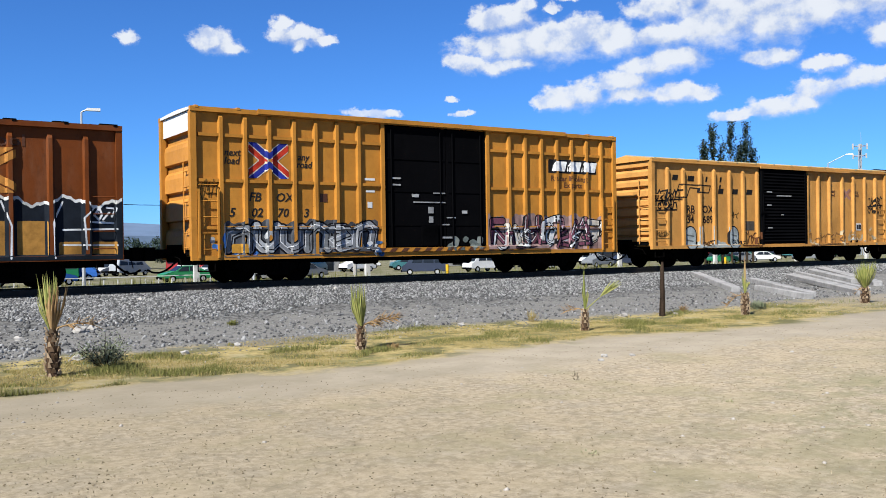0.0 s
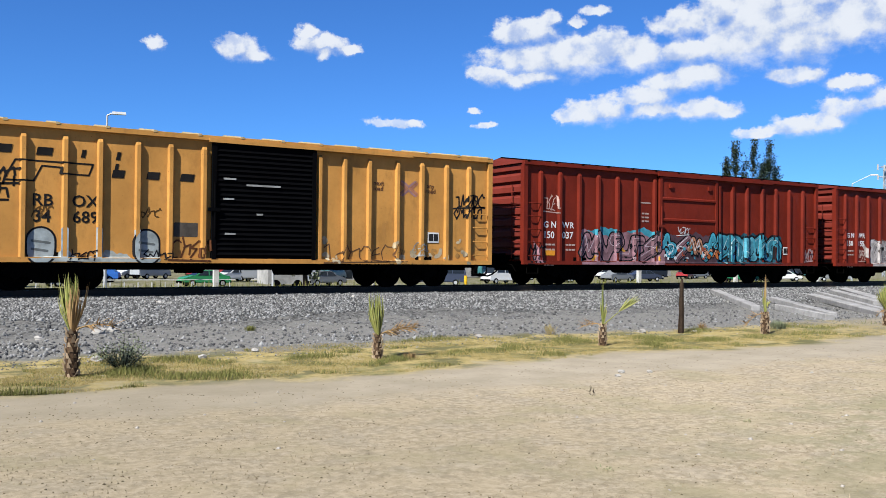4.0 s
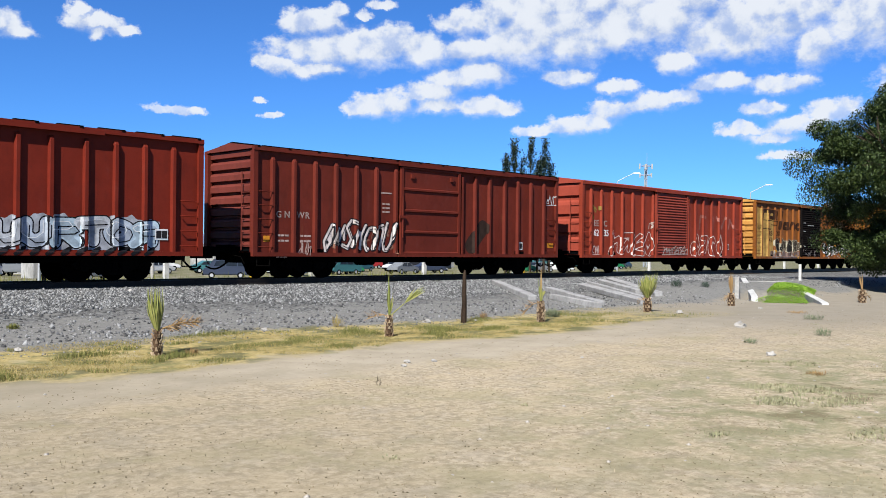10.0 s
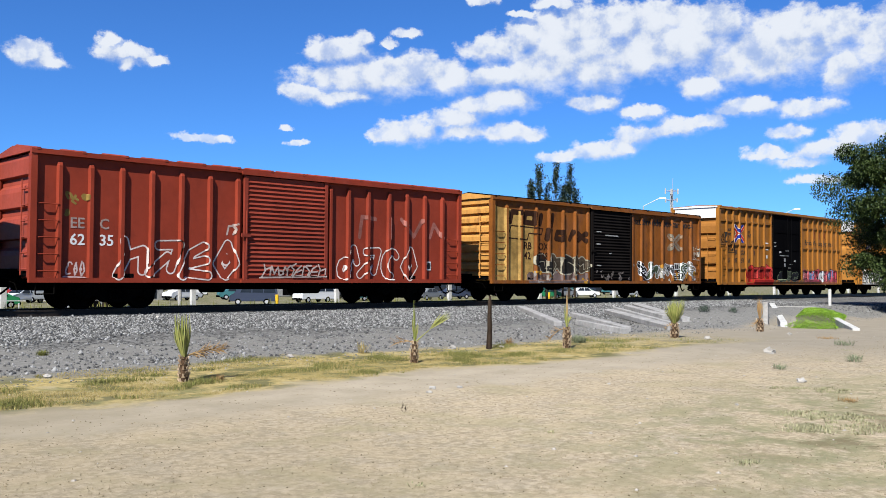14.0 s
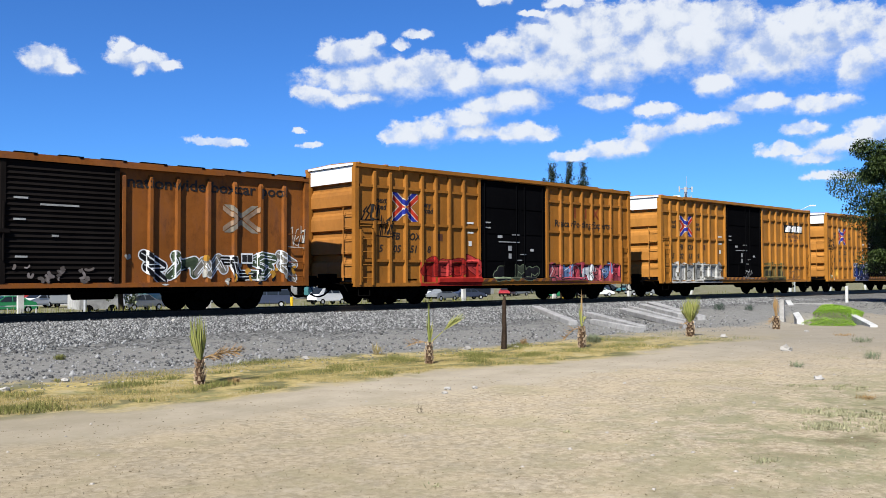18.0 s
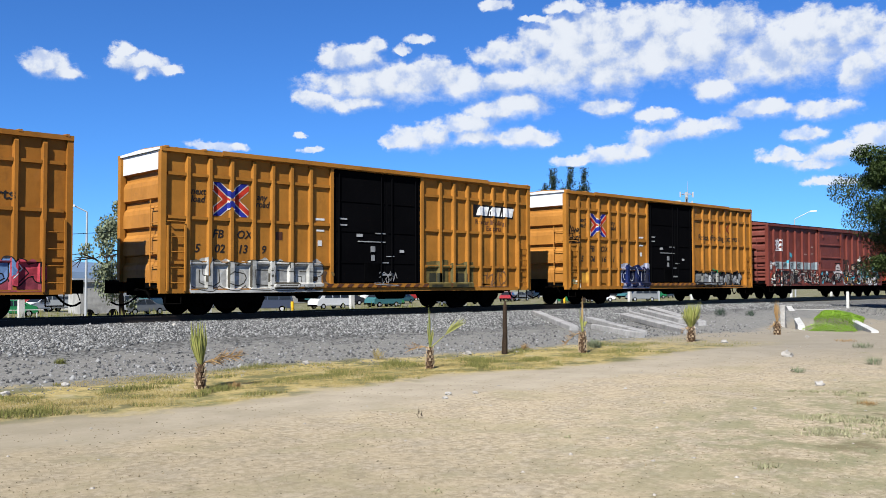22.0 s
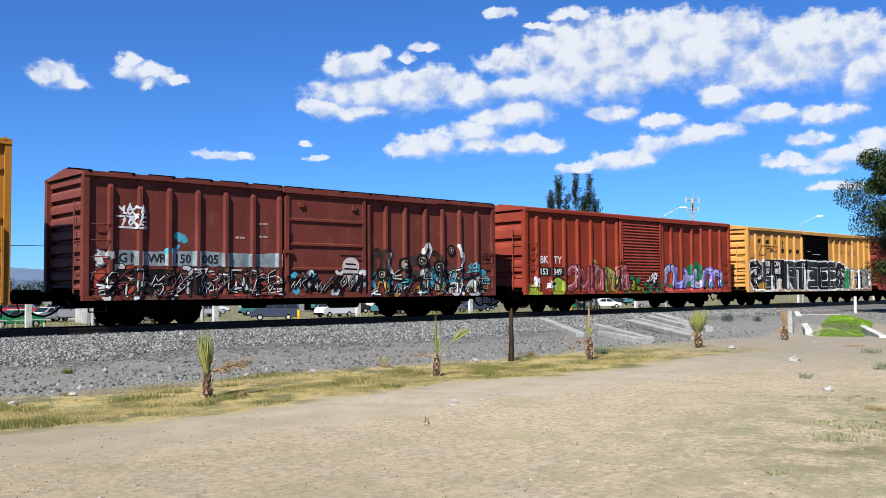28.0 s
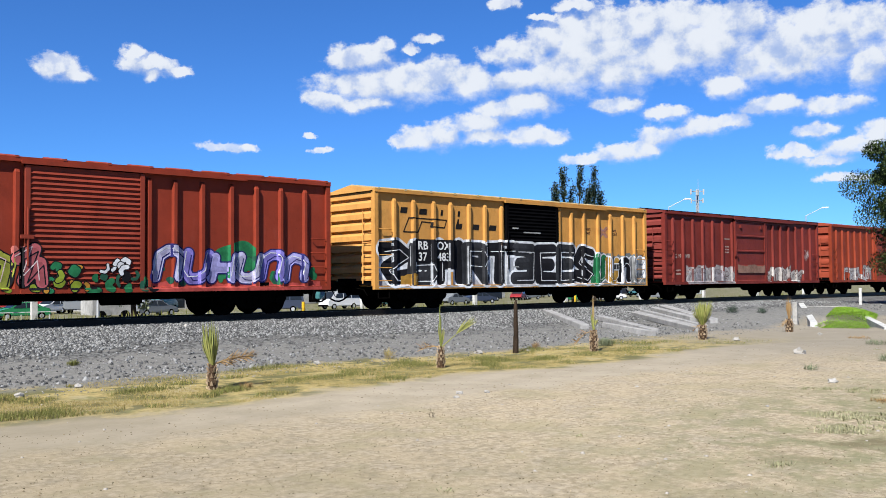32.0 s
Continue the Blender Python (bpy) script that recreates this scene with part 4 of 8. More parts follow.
def sheet_of(car, k, style, segs, r, tone, off, label):
    """One sprayed stroke, as long as its segments."""
    xs, zs = [q[0] for s in segs for q in s], [q[1] for s in segs for q in s]
    return drape(car, k, style, runs(segs, r), min(xs) - r, max(xs) + r, spray(tone), off, label, cell=min(0.045, max(0.012, r * 0.8)), z0=min(zs) - r, z1=max(zs) + r)


def graffiti(car, k, style, x0, x1, z0, z1, count, tones, outline, thick, seed, edge=0.05, lift=0.0, glint=None, back=None, slant=0.12, jitter=0.12, forms=None):
    """A row of fat interlocked strokes with an outline and thin light lines, that spells nothing."""
    rng = random.Random(seed)
    per = (x1 - x0) / count
    r = thick / 2
    forms = forms or FORMS + BLOCKS[:3]
    glyphs = []
    for i in range(count):
        form = forms[rng.randrange(len(forms))]
        mirror, tip = rng.random() < 0.4, rng.random() < 0.2
        gx, gw = x0 + per * i - per * 0.06 + r * 0.5, per * 1.14 - r
        gz, gh = z0 + r + rng.uniform(0, jitter), (z1 - z0) - 2 * r - rng.uniform(0, jitter * 1.5)
        lean = slant + rng.uniform(-0.08, 0.08)
        paths = []
        for line in form:
            paths.append([(gx + gw * u + lean * gh * (v - 0.5) + rng.uniform(-0.02, 0.02), gz + gh * v + rng.uniform(-0.03, 0.03)) for u, v in [(1 - a if mirror else a, 1 - b if tip else b) for a, b in line]])
        glyphs.append(paths)
    joined = [[s for p in g for s in zip(p, p[1:])] for g in glyphs]
    if back:
        top = lambda x: z1 + 0.06 * np.sin(x * 3.1 + seed) + 0.05 * np.sin(x * 9.7 + seed * 2) + 0.025 * np.sin(x * 23 + seed)
        drape(car, k, style, lambda x, z: np.minimum(np.minimum(x - x0 + 0.1, x1 + 0.1 - x), np.minimum(z - z0 + 0.05, top(x) - z)), x0 - 0.1, x1 + 0.1, spray(back), 0.003 + lift, "sprayed background of a graffiti piece")
    for i, segs in enumerate(joined):
        sheet_of(car, k, style, segs, r + edge, outline, 0.005 + 0.0003 * (i % 3) + lift, "graffiti outline")
    for i, segs in enumerate(joined):
        tone = tones[i % len(tones)]
        sheet_of(car, k, style, segs, r, tone, 0.0065 + 0.0004 * (i % 4) + lift, "graffiti stroke")
        if r > 0.1:
            low = [((ax, az - r * 0.28), (bx, bz - r * 0.28)) for (ax, az), (bx, bz) in segs]
            sheet_of(car, k, style, low, r * 0.5, tuple(c * 0.72 for c in tone), 0.0084 + 0.0004 * (i % 4) + lift, "shaded part of a graffiti stroke")
    for i, g in enumerate(glyphs):
        for p in g[:1]:
            if glint:
                sheet_of(car, k, style, [((ax - r * 0.5, az + r * 0.4), (bx - r * 0.5, bz + r * 0.4)) for (ax, az), (bx, bz) in zip(p, p[1:])], 0.013, glint, 0.0125 + lift, "thin light graffiti line")
            sheet_of(car, k, style, [((ax + r * 0.55, az - r * 0.35), (bx + r * 0.55, bz - r * 0.35)) for (ax, az), (bx, bz) in zip(p, p[1:])], 0.015, outline, 0.0112 + lift, "thin graffiti line")


def field(car, k, style, x0, x1, z0, z1, colour, off=0.003, wave=0.08, pitch=2.4, seed=0, label="sprayed field of colour", spike=False):
    def top(x):
        w = np.abs(((x * pitch + seed) % 1) - 0.5) * 2 if spike else np.sin(x * pitch + seed) + 0.4 * np.sin(x * pitch * 2.7 + seed) + 0.2 * np.sin(x * pitch * 7.1 + seed)
        return z1 + wave * w
    return drape(car, k, style, lambda x, z: np.minimum(np.minimum(x - x0, x1 - x), np.minimum(z - z0, top(x) - z)), x0, x1, spray(colour), off, label, z0=z0, z1=z1 + 2 * wave)


def blobs(car, k, style, x0, x1, z0, z1, count, tones, seed, size=0.3, outline=None, off=0.004):
    """Loose overlapping patches and bent strokes left of old pieces."""
    rng = random.Random(seed)
    for i in range(count):
        cx, cz, a = rng.uniform(x0, x1), rng.uniform(z0, z1), rng.uniform(0, 6.28)
        ln, r, turn = size * rng.uniform(0.3, 1.0), size * rng.uniform(0.12, 0.3), rng.uniform(0.4, 1.6)
        path = [(cx, cz)]
        for _ in range(3):
            px, pz = path[-1]
            path.append((min(x1, max(x0, px + ln * 0.5 * math.cos(a))), min(z1, max(z0, pz + ln * 0.5 * math.sin(a)))))
            a += turn
        segs, lift = list(zip(path, path[1:])), off + 0.00022 * i
        if outline:
            sheet_of(car, k, style, segs, r + 0.025, outline, lift, "dark patch outline")
        sheet_of(car, k, style, segs, r, tones[i % len(tones)], lift + 0.0001, "patch of old graffiti")


def lines(car, k, style, paths, r, colour, off=0.006, label="thin sprayed line"):
    for i, p in enumerate(paths):
        sheet_of(car, k, style, list(zip(p, p[1:])), r, colour, off + 0.0002 * (i % 3), label)


def scrawl(car, k, style, x, z, wide, high, colour, seed, count=5, thick=0.03, off=0.006):
    """A quick tag of looping strokes that spells nothing."""
    rng = random.Random(seed)
    paths = []
    for i in range(count):
        form = FORMS[rng.randrange(len(FORMS))]
        per = wide / count
        for line in form:
            paths.append([(x + per * i + per * 1.15 * u + 0.1 * high * v + rng.uniform(-0.03, 0.03), z + high * v * rng.uniform(0.85, 1.1) + rng.uniform(-0.03, 0.03)) for u, v in line])
    if rng.random() < 0.7:
        paths.append([(x - 0.05, z - 0.05), (x + wide * 1.05, z + rng.uniform(-0.1, 0.05))])
    lines(car, k, style, paths, thick / 2, colour, off, "sprayed scrawl")


def cross_emblem(car, k, style, x, z, w, h, blue=(0.02, 0.03, 0.24), red=(0.50, 0.04, 0.02), white=(0.62, 0.55, 0.45)):
    """A saltire cut square: blue above and below, red chevrons to the sides, pale edges between."""
    t = 0.36 * h

    def band(low, high, x0=x - w, x1=x + w):
        def inside(q, v):
            up, d = np.abs(v - z), h * np.abs(q - x) / w
            return np.minimum(np.minimum(np.minimum(up - d - low, d + high - up), h - up), np.minimum(q - x0, x1 - q))
        return inside

    if white:
        drape(car, k, style, band(-1.35 * t, 1.35 * t), x - w, x + w, spray(white), 0.004, "pale emblem edge", cell=0.03)
    drape(car, k, style, band(0.1 * t, 1.15 * t), x - w, x + w, spray(blue), 0.006, "blue emblem ribbons", cell=0.03)
    for a, b in ((x - w, x - w * 0.1), (x + w * 0.1, x + w)):
        drape(car, k, style, band(-1.15 * t, -0.12 * t, a, b), a, b, spray(red), 0.008, "red emblem chevron", cell=0.03)


DEEP, SNOW, SILVER, CREAM = (0.008, 0.008, 0.01), (0.55, 0.56, 0.57), (0.28, 0.29, 0.30), (0.46, 0.42, 0.36)
PINK, MAUVE, PALE_MAUVE, SKYB, TEAL = (0.36, 0.09, 0.10), (0.14, 0.05, 0.075), (0.24, 0.13, 0.15), (0.05, 0.26, 0.34), (0.02, 0.15, 0.2)
PURPLE, LILAC, LIME, GREEN, NAVY = (0.15, 0.12, 0.36), (0.34, 0.32, 0.50), (0.22, 0.28, 0.03), (0.02, 0.15, 0.06), (0.008, 0.016, 0.07)
SCARLET, OCHRE, SALMON = (0.25, 0.013, 0.01), (0.40, 0.20, 0.03), (0.42, 0.2, 0.12)
OXIDE, FRESH_RED, PLUM = (0.13, 0.0148, 0.0073), (0.205, 0.031, 0.0155), (0.125, 0.030, 0.022)
SOOT = (0.003, 0.003, 0.0035)
DULL_PRINT = (0.34, 0.25, 0.22)


def build_train():
    cars = []

    def add(*args, **kw):
        car, skin = boxcar(*args, **kw)
        cars.append(car)
        return car

    P, H, G = POOL_CAR, HIGH_CUBE, RED_CAR
    face = PANEL - 0.006

    c = add(-9.7, P, ORANGE, "rust-orange pool boxcar with faded cross emblem and dark graffiti", wear=0.8, seed=1, door_colour=SOOT, door_style="louvre")
    s = "louvre"
    cross_emblem(c, P, s, 12.3, 2.95, 0.95, 0.55, (0.34, 0.15, 0.035), (0.34, 0.15, 0.035), None)
    write(c, "boxcar pool", 10.9, 3.55, 0.42, BROWN_INK, SIDE + 0.006, 1.25, (P, s))
    field(c, P, s, 9.6, 15.72, 0.75, 2.25, (0.5, 0.5, 0.48), 0.003, 0.1, 4.4, 1.0, "white edge of a dark graffiti piece")
    field(c, P, s, 9.6, 15.72, 0.75, 2.17, (0.008, 0.011, 0.016), 0.0045, 0.1, 4.4, 1.0, "black graffiti field")
    for a, b in ((12.3, 13.0), (13.25, 13.95), (14.2, 14.75), (15.0, 15.6)):
        field(c, P, s, a, b, 0.85, 1.72 if b < 14 else 1.2, (0.30, 0.15, 0.035), 0.006, 0.0, label="ochre repainted patch")
    lines(c, P, s, [[(12.15, 0.85), (12.15, 1.8), (12.3, 2.15)], [(13.1, 0.8), (13.12, 1.6), (12.9, 2.2)], [(14.1, 0.8), (14.08, 1.7), (14.3, 2.2)], [(14.85, 1.0), (14.8, 1.8), (15.1, 2.1)], [(14.3, 1.5), (15.6, 1.52)], [(14.3, 1.12), (15.6, 1.1)]], 0.022, SNOW, 0.008)
    scrawl(c, P, s, 15.0, 1.75, 0.5, 0.3, SNOW, 3, 2, 0.05, 0.009)
    plate(c, 12.35, 1.3)

    c = add(7.83, H, GOLD, "yellow high-cube boxcar with black plug doors and silver graffiti", seed=2, wear=0.3, roof_dark=False, white_cap=True, door_colour=SOOT, door_style="plug", end_ribs=5)
    s = "plug"
    graffiti(c, H, s, 1.0, 5.7, 0.78, 1.72, 6, [(0.2, 0.21, 0.22), (0.3, 0.31, 0.32), (0.22, 0.23, 0.25)], DEEP, 0.26, 21, 0.05, 0, SNOW, (0.06, 0.065, 0.075), 0.1, 0.1, BLOCKS[:3])
    blobs(c, H, s, 0.6, 2.4, 0.72, 1.4, 10, [(0.02, 0.07, 0.22), (0.03, 0.12, 0.35), SILVER], 5, 0.26)
    field(c, H, s, 1.15, 1.6, 0.85, 1.1, OCHRE, 0.014, 0.0, label="ochre patch")
    blobs(c, H, s, 5.2, 5.9, 0.72, 1.1, 8, [SNOW, (0.03, 0.08, 0.2)], 6, 0.2, None, 0.012)
    graffiti(c, H, s, 10.0, 15.0, 0.82, 1.95, 7, [MAUVE, CREAM, (0.1, 0.04, 0.05), SNOW, PALE_MAUVE], DEEP, 0.2, 22, 0.035, 0, SNOW, (0.24, 0.16, 0.15))
    graffiti(c, H, s, 10.2, 14.6, 0.8, 1.5, 8, [SNOW, MAUVE], DEEP, 0.1, 23, 0.025, 0.012, None)
    blobs(c, H, s, 8.3, 10.0, 0.8, 1.2, 10, [(0.12, 0.14, 0.13), (0.2, 0.22, 0.2)], 7, 0.3)
    dress_high_cube(c, "5 02", "70 3", True)
    scrawl(c, H, s, 0.25, 2.35, 0.45, 0.5, (0.13, 0.07, 0.02), 8, 3, 0.025)

    c = add(25.42, P, YELLOW, "yellow pool boxcar with a black louvred sliding door", seed=3, wear=0.42, roof_colour=(0.5, 0.38, 0.2), door_colour=SOOT, door_style="louvre")
    s = "louvre"
    for cx in (2.2, 4.75):
        drape(c, P, s, runs([((cx, 1.0), (cx, 1.25))], 0.36), cx - 0.5, cx + 0.5, spray(DEEP), 0.004, "round graffiti outline")
        drape(c, P, s, runs([((cx, 1.0), (cx, 1.25))], 0.31), cx - 0.5, cx + 0.5, spray((0.26, 0.29, 0.29)), 0.006, "round silver graffiti")
        lines(c, P, s, [[(cx - 0.2, 1.25), (cx + 0.2, 1.2)], [(cx - 0.2, 1.05), (cx + 0.15, 1.0)]], 0.03, (0.1, 0.11, 0.11), 0.008)
    field(c, P, s, 2.0, 5.1, 0.74, 0.92, (0.3, 0.32, 0.3), 0.0035, 0.1, 5.0, 1)
    for x in (2.74, 3.57, 4.51):
        field(c, P, s, x - 0.085, x + 0.085, 0.8, 1.6, (0.3, 0.33, 0.34), 0.0045, 0.02, label="silver graffiti on a post")
    scrawl(c, P, s, 2.85, 0.8, 0.6, 0.22, DEEP, 12, 3, 0.03, 0.009)
    scrawl(c, P, s, 4.6, 0.8, 0.8, 0.22, DEEP, 13, 4, 0.03, 0.009)
    field(c, P, s, 5.45, 6.1, 1.42, 1.8, (0.07, 0.06, 0.05), 0.004, 0.0, label="grey repainted patch")
    scrawl(c, P, s, 5.35, 0.85, 1.0, 0.5, (0.09, 0.035, 0.015), 14, 4, 0.05)
    scrawl(c, P, s, 0.25, 2.6, 1.35, 0.42, INK_TONE, 5, 5, 0.055)
    scrawl(c, P, s, 0.4, 2.25, 1.0, 0.36, INK_TONE, 6, 4, 0.055)
    scrawl(c, P, s, 14.35, 2.55, 1.1, 0.4, INK_TONE, 7, 5, 0.05)
    scrawl(c, P, s, 14.3, 2.2, 1.1, 0.36, INK_TONE, 8, 5, 0.05)
    scrawl(c, P, s, 1.95, 1.85, 0.5, 0.3, (0.1, 0.05, 0.015), 9, 3, 0.03)
    scrawl(c, P, s, 4.6, 1.9, 0.5, 0.25, (0.1, 0.05, 0.015), 10, 3, 0.03)
    scrawl(c, P, s, 0.3, 1.2, 0.6, 0.2, (0.05, 0.03, 0.01), 11, 4, 0.02)
    blobs(c, P, s, 9.8, 15.0, 0.75, 1.5, 26, [(0.36, 0.3, 0.2), (0.30, 0.16, 0.05), (0.4, 0.32, 0.2)], 15, 0.22)
    scrawl(c, P, s, 9.8, 0.8, 2.6, 0.5, (0.12, 0.06, 0.03), 16, 7, 0.03)
    scrawl(c, P, s, 12.8, 1.0, 0.6, 0.4, (0.3, 0.3, 0.28), 17, 3, 0.03)
    dress_pool_car(c, "34", "689")

    c = add(42.46, G, OXIDE, "oxide red boxcar with mauve and turquoise graffiti", seed=4, wear=0.22, brake_wheel=False)
    s = "ribs"
    field(c, G, s, 2.55, 6.55, 0.75, 2.0, SKYB, 0.003, 0.08, 3.3, 2, "turquoise fringe of a graffiti piece")
    field(c, G, s, 2.55, 6.55, 0.75, 1.85, PALE_MAUVE, 0.004, 0.1, 2.6, 1, "mauve graffiti field")
    graffiti(c, G, s, 2.6, 6.4, 0.78, 1.9, 4, [PALE_MAUVE, (0.21, 0.12, 0.14)], DEEP, 0.30, 31, 0.055, 0.002, (0.42, 0.33, 0.36))
    blobs(c, G, s, 2.7, 6.3, 0.8, 1.5, 16, [DEEP, (0.3, 0.2, 0.22), OCHRE], 29, 0.15, None, 0.016)
    field(c, G, s, 0.5, 0.9, 0.8, 1.5, PALE_MAUVE, 0.003, 0.15, 6)
    scrawl(c, G, s, 0.25, 0.8, 0.7, 0.6, DEEP, 32, 4, 0.05)
    graffiti(c, G, s, 6.4, 9.3, 0.86, 1.9, 4, [SKYB, PALE_MAUVE, SALMON], DEEP, 0.24, 33, 0.05, 0, SNOW, (0.07, 0.04, 0.05))
    blobs(c, G, s, 6.4, 9.3, 0.9, 1.6, 34, [DEEP, SKYB, SNOW, (0.3, 0.06, 0.03)], 30, 0.15, None, 0.016)
    blobs(c, G, s, 8.4, 9.6, 0.9, 1.6, 12, [SALMON, (0.35, 0.1, 0.03), SKYB], 34, 0.25, DEEP, 0.012)
    graffiti(c, G, s, 9.5, 13.35, 0.86, 1.95, 5, [SKYB, (0.04, 0.21, 0.28), (0.08, 0.3, 0.38)], DEEP, 0.40, 35, 0.08, 0, (0.35, 0.5, 0.52), (0.012, 0.05, 0.07))
    blobs(c, G, s, 9.7, 13.2, 0.85, 1.5, 26, [NAVY, DEEP, (0.2, 0.45, 0.5), (0.02, 0.1, 0.2)], 39, 0.16, None, 0.014)
    scrawl(c, G, s, 0.95, 2.6, 0.6, 0.5, (0.42, 0.28, 0.24), 36, 4, 0.035)
    scrawl(c, G, s, 7.2, 1.9, 0.6, 0.25, SNOW, 37, 3, 0.03, 0.016)
    scrawl(c, G, s, 14.9, 0.95, 0.6, 0.5, (0.36, 0.26, 0.26), 38, 4, 0.05)
    red_marks(c, "150", "037")
    plate(c, 13.55, 1.2)
    orange_label(c, 1.0, 1.05)

    c = add(59.46, G, OXIDE, "oxide red boxcar with white block graffiti and a corrugated door", seed=5, wear=0.26, door_colour=(0.11, 0.017, 0.009), door_style="louvre", brake_wheel=False)
    s = "louvre"
    field(c, G, s, 2.75, 6.15, 0.75, 1.88, (0.34, 0.31, 0.3), 0.003, 0.1, 1.6, 0.3, "pale spiky graffiti field", True)
    graffiti(c, G, s, 2.7, 6.1, 0.76, 1.85, 5, [(0.40, 0.37, 0.36), (0.33, 0.30, 0.3)], (0.10, 0.08, 0.075), 0.34, 41, 0.025, 0.001, (0.5, 0.47, 0.45))
    lines(c, G, s, [[(2.1, 1.75), (2.75, 1.0)], [(2.3, 1.3), (2.9, 0.85)]], 0.09, (0.36, 0.32, 0.3), 0.003)
    field(c, G, s, 3.35, 3.72, 1.46, 1.62, DEEP, 0.013, 0.0, label="dark square in a graffiti piece")
    field(c, G, s, 4.55, 5.2, 1.42, 1.82, (0.03, 0.022, 0.02), 0.013, 0.0, label="dark square in a graffiti piece")
    graffiti(c, G, s, 9.75, 14.3, 0.95, 1.78, 6, [(0.42, 0.43, 0.45), (0.36, 0.4, 0.46), (0.34, 0.42, 0.48)], DEEP, 0.34, 42, 0.035, 0, SNOW, (0.30, 0.31, 0.34), 0.05, 0.06, BLOCKS)
    lines(c, G, s, [[(9.9 + 0.4 * i, 0.78), (10.2 + 0.4 * i, 0.95)] for i in range(11)], 0.05, DEEP, 0.013)
    scrawl(c, G, s, 1.7, 1.0, 0.6, 0.45, DULL_PRINT, 43, 4, 0.03)
    red_marks(c, "150", "155")
    plate(c, 14.25, 1.2)

    c = add(76.98, G, (0.105, 0.017, 0.010), "oxide red boxcar with white outlined graffiti and a ribbed door", seed=6, wear=0.38, brake_wheel=False)
    s = "ribs"
    graffiti(c, G, s, 2.85, 6.0, 0.85, 1.95, 7, [(0.62, 0.54, 0.5), (0.56, 0.48, 0.44)], DEEP, 0.13, 51, 0.035, 0, None, None, 0.3)
    drape(c, G, s, runs([((10.2, 1.2), (10.9, 1.9))], 0.32), 9.7, 11.5, spray((0.03, 0.018, 0.014)), 0.003, "dark sprayed smudge")
    blobs(c, G, s, 2.4, 6.2, 0.9, 1.7, 8, [(0.2, 0.09, 0.06)], 52, 0.2)
    red_marks(c, "", "")
    orange_label(c, 0.45, 1.2)
    orange_label(c, 15.1, 1.15)
    plate(c, 13.0, 1.05)
    scrawl(c, G, s, 15.05, 3.05, 0.5, 0.35, SNOW, 53, 3, 0.03)
    scrawl(c, G, s, 1.8, 0.8, 0.5, 0.4, DULL_PRINT, 54, 4, 0.03)

    c = add(94.53, G, FRESH_RED, "bright red boxcar with white outline graffiti and a corrugated door", seed=7, wear=0.14, door_colour=(0.2, 0.034, 0.02), door_style="louvre", end_ribs=4, roof_dark=False, brake_wheel=False)
    s = "louvre"
    for x, w, sd in ((2.2, 4.0, 61), (9.9, 3.7, 62)):
        rng = random.Random(sd)
        per = w / 4
        for i in range(4):
            segs = []
            for line in FORMS[rng.randrange(len(FORMS))]:
                pts = [(x + per * (i + 0.1 + 0.8 * u) + 0.1 * v, 0.95 + 0.9 * v) for u, v in line]
                segs += list(zip(pts, pts[1:]))
            drape(c, G, s, rims(segs, 0.13, 0.021), x - 0.3, x + w + 0.3, spray((0.6, 0.5, 0.46)), 0.004 + 0.001 * i, "white graffiti outline", cell=0.02, z1=2.2)
    scrawl(c, G, s, 6.9, 0.95, 2.4, 0.35, (0.42, 0.33, 0.3), 63, 8, 0.05, 0.012)
    blobs(c, G, s, 0.95, 1.6, 2.5, 3.2, 5, [(0.2, 0.13, 0.035)], 64, 0.25)
    lines(c, G, s, [[(10.9, 2.3), (11.0, 3.0), (11.6, 2.95)], [(12.2, 2.3), (12.2, 3.0)], [(12.8, 3.0), (13.4, 2.4), (13.8, 3.0)], [(14.2, 2.4), (14.4, 2.9), (14.8, 2.4)]], 0.07, (0.27, 0.1, 0.08), 0.004, "faded ghost of old letters")
    scrawl(c, G, s, 5.75, 2.2, 0.3, 0.3, (0.4, 0.3, 0.26), 65, 1, 0.06)
    scrawl(c, G, s, 0.95, 0.95, 0.5, 0.3, (0.4, 0.3, 0.28), 66, 3, 0.04)
    write(c, "62", 1.05, 1.75, 0.42, WHITE, PANEL - 0.004)
    write(c, "35", 1.85, 1.75, 0.42, WHITE, PANEL - 0.004)
    write(c, "EE", 1.05, 2.2, 0.4, spray(DULL_PRINT), PANEL - 0.004)
    write(c, "C", 1.85, 2.2, 0.4, spray(DULL_PRINT), PANEL - 0.004)
    plate(c, 13.85, 1.2)

    c = add(112.01, P, (0.19, 0.062, 0.011), "rust-streaked yellow pool boxcar with black door and graffiti", seed=8, wear=0.95, end_colour=YELLOW, door_colour=(0.009, 0.0075, 0.007), door_style="louvre")
    s = "louvre"
    field(c, P, s, 0.16, 2.6, 0.85, 3.7, (0.33, 0.20, 0.06), 0.0025, 0.1, 0.7, 2, "less rusted yellow sheets")
    graffiti(c, P, s, 2.8, 6.2, 1.1, 1.95, 4, [(0.02, 0.018, 0.016), (0.06, 0.045, 0.03)], (0.3, 0.27, 0.2), 0.42, 71, 0.05, 0, None)
    field(c, P, s, 2.2, 6.2, 0.74, 1.15, (0.13, 0.09, 0.08), 0.003, 0.06, 5, 1)
    blobs(c, P, s, 2.2, 6.2, 0.8, 1.2, 14, [(0.2, 0.17, 0.15), (0.08, 0.05, 0.04), OCHRE], 72, 0.3, None, 0.011)
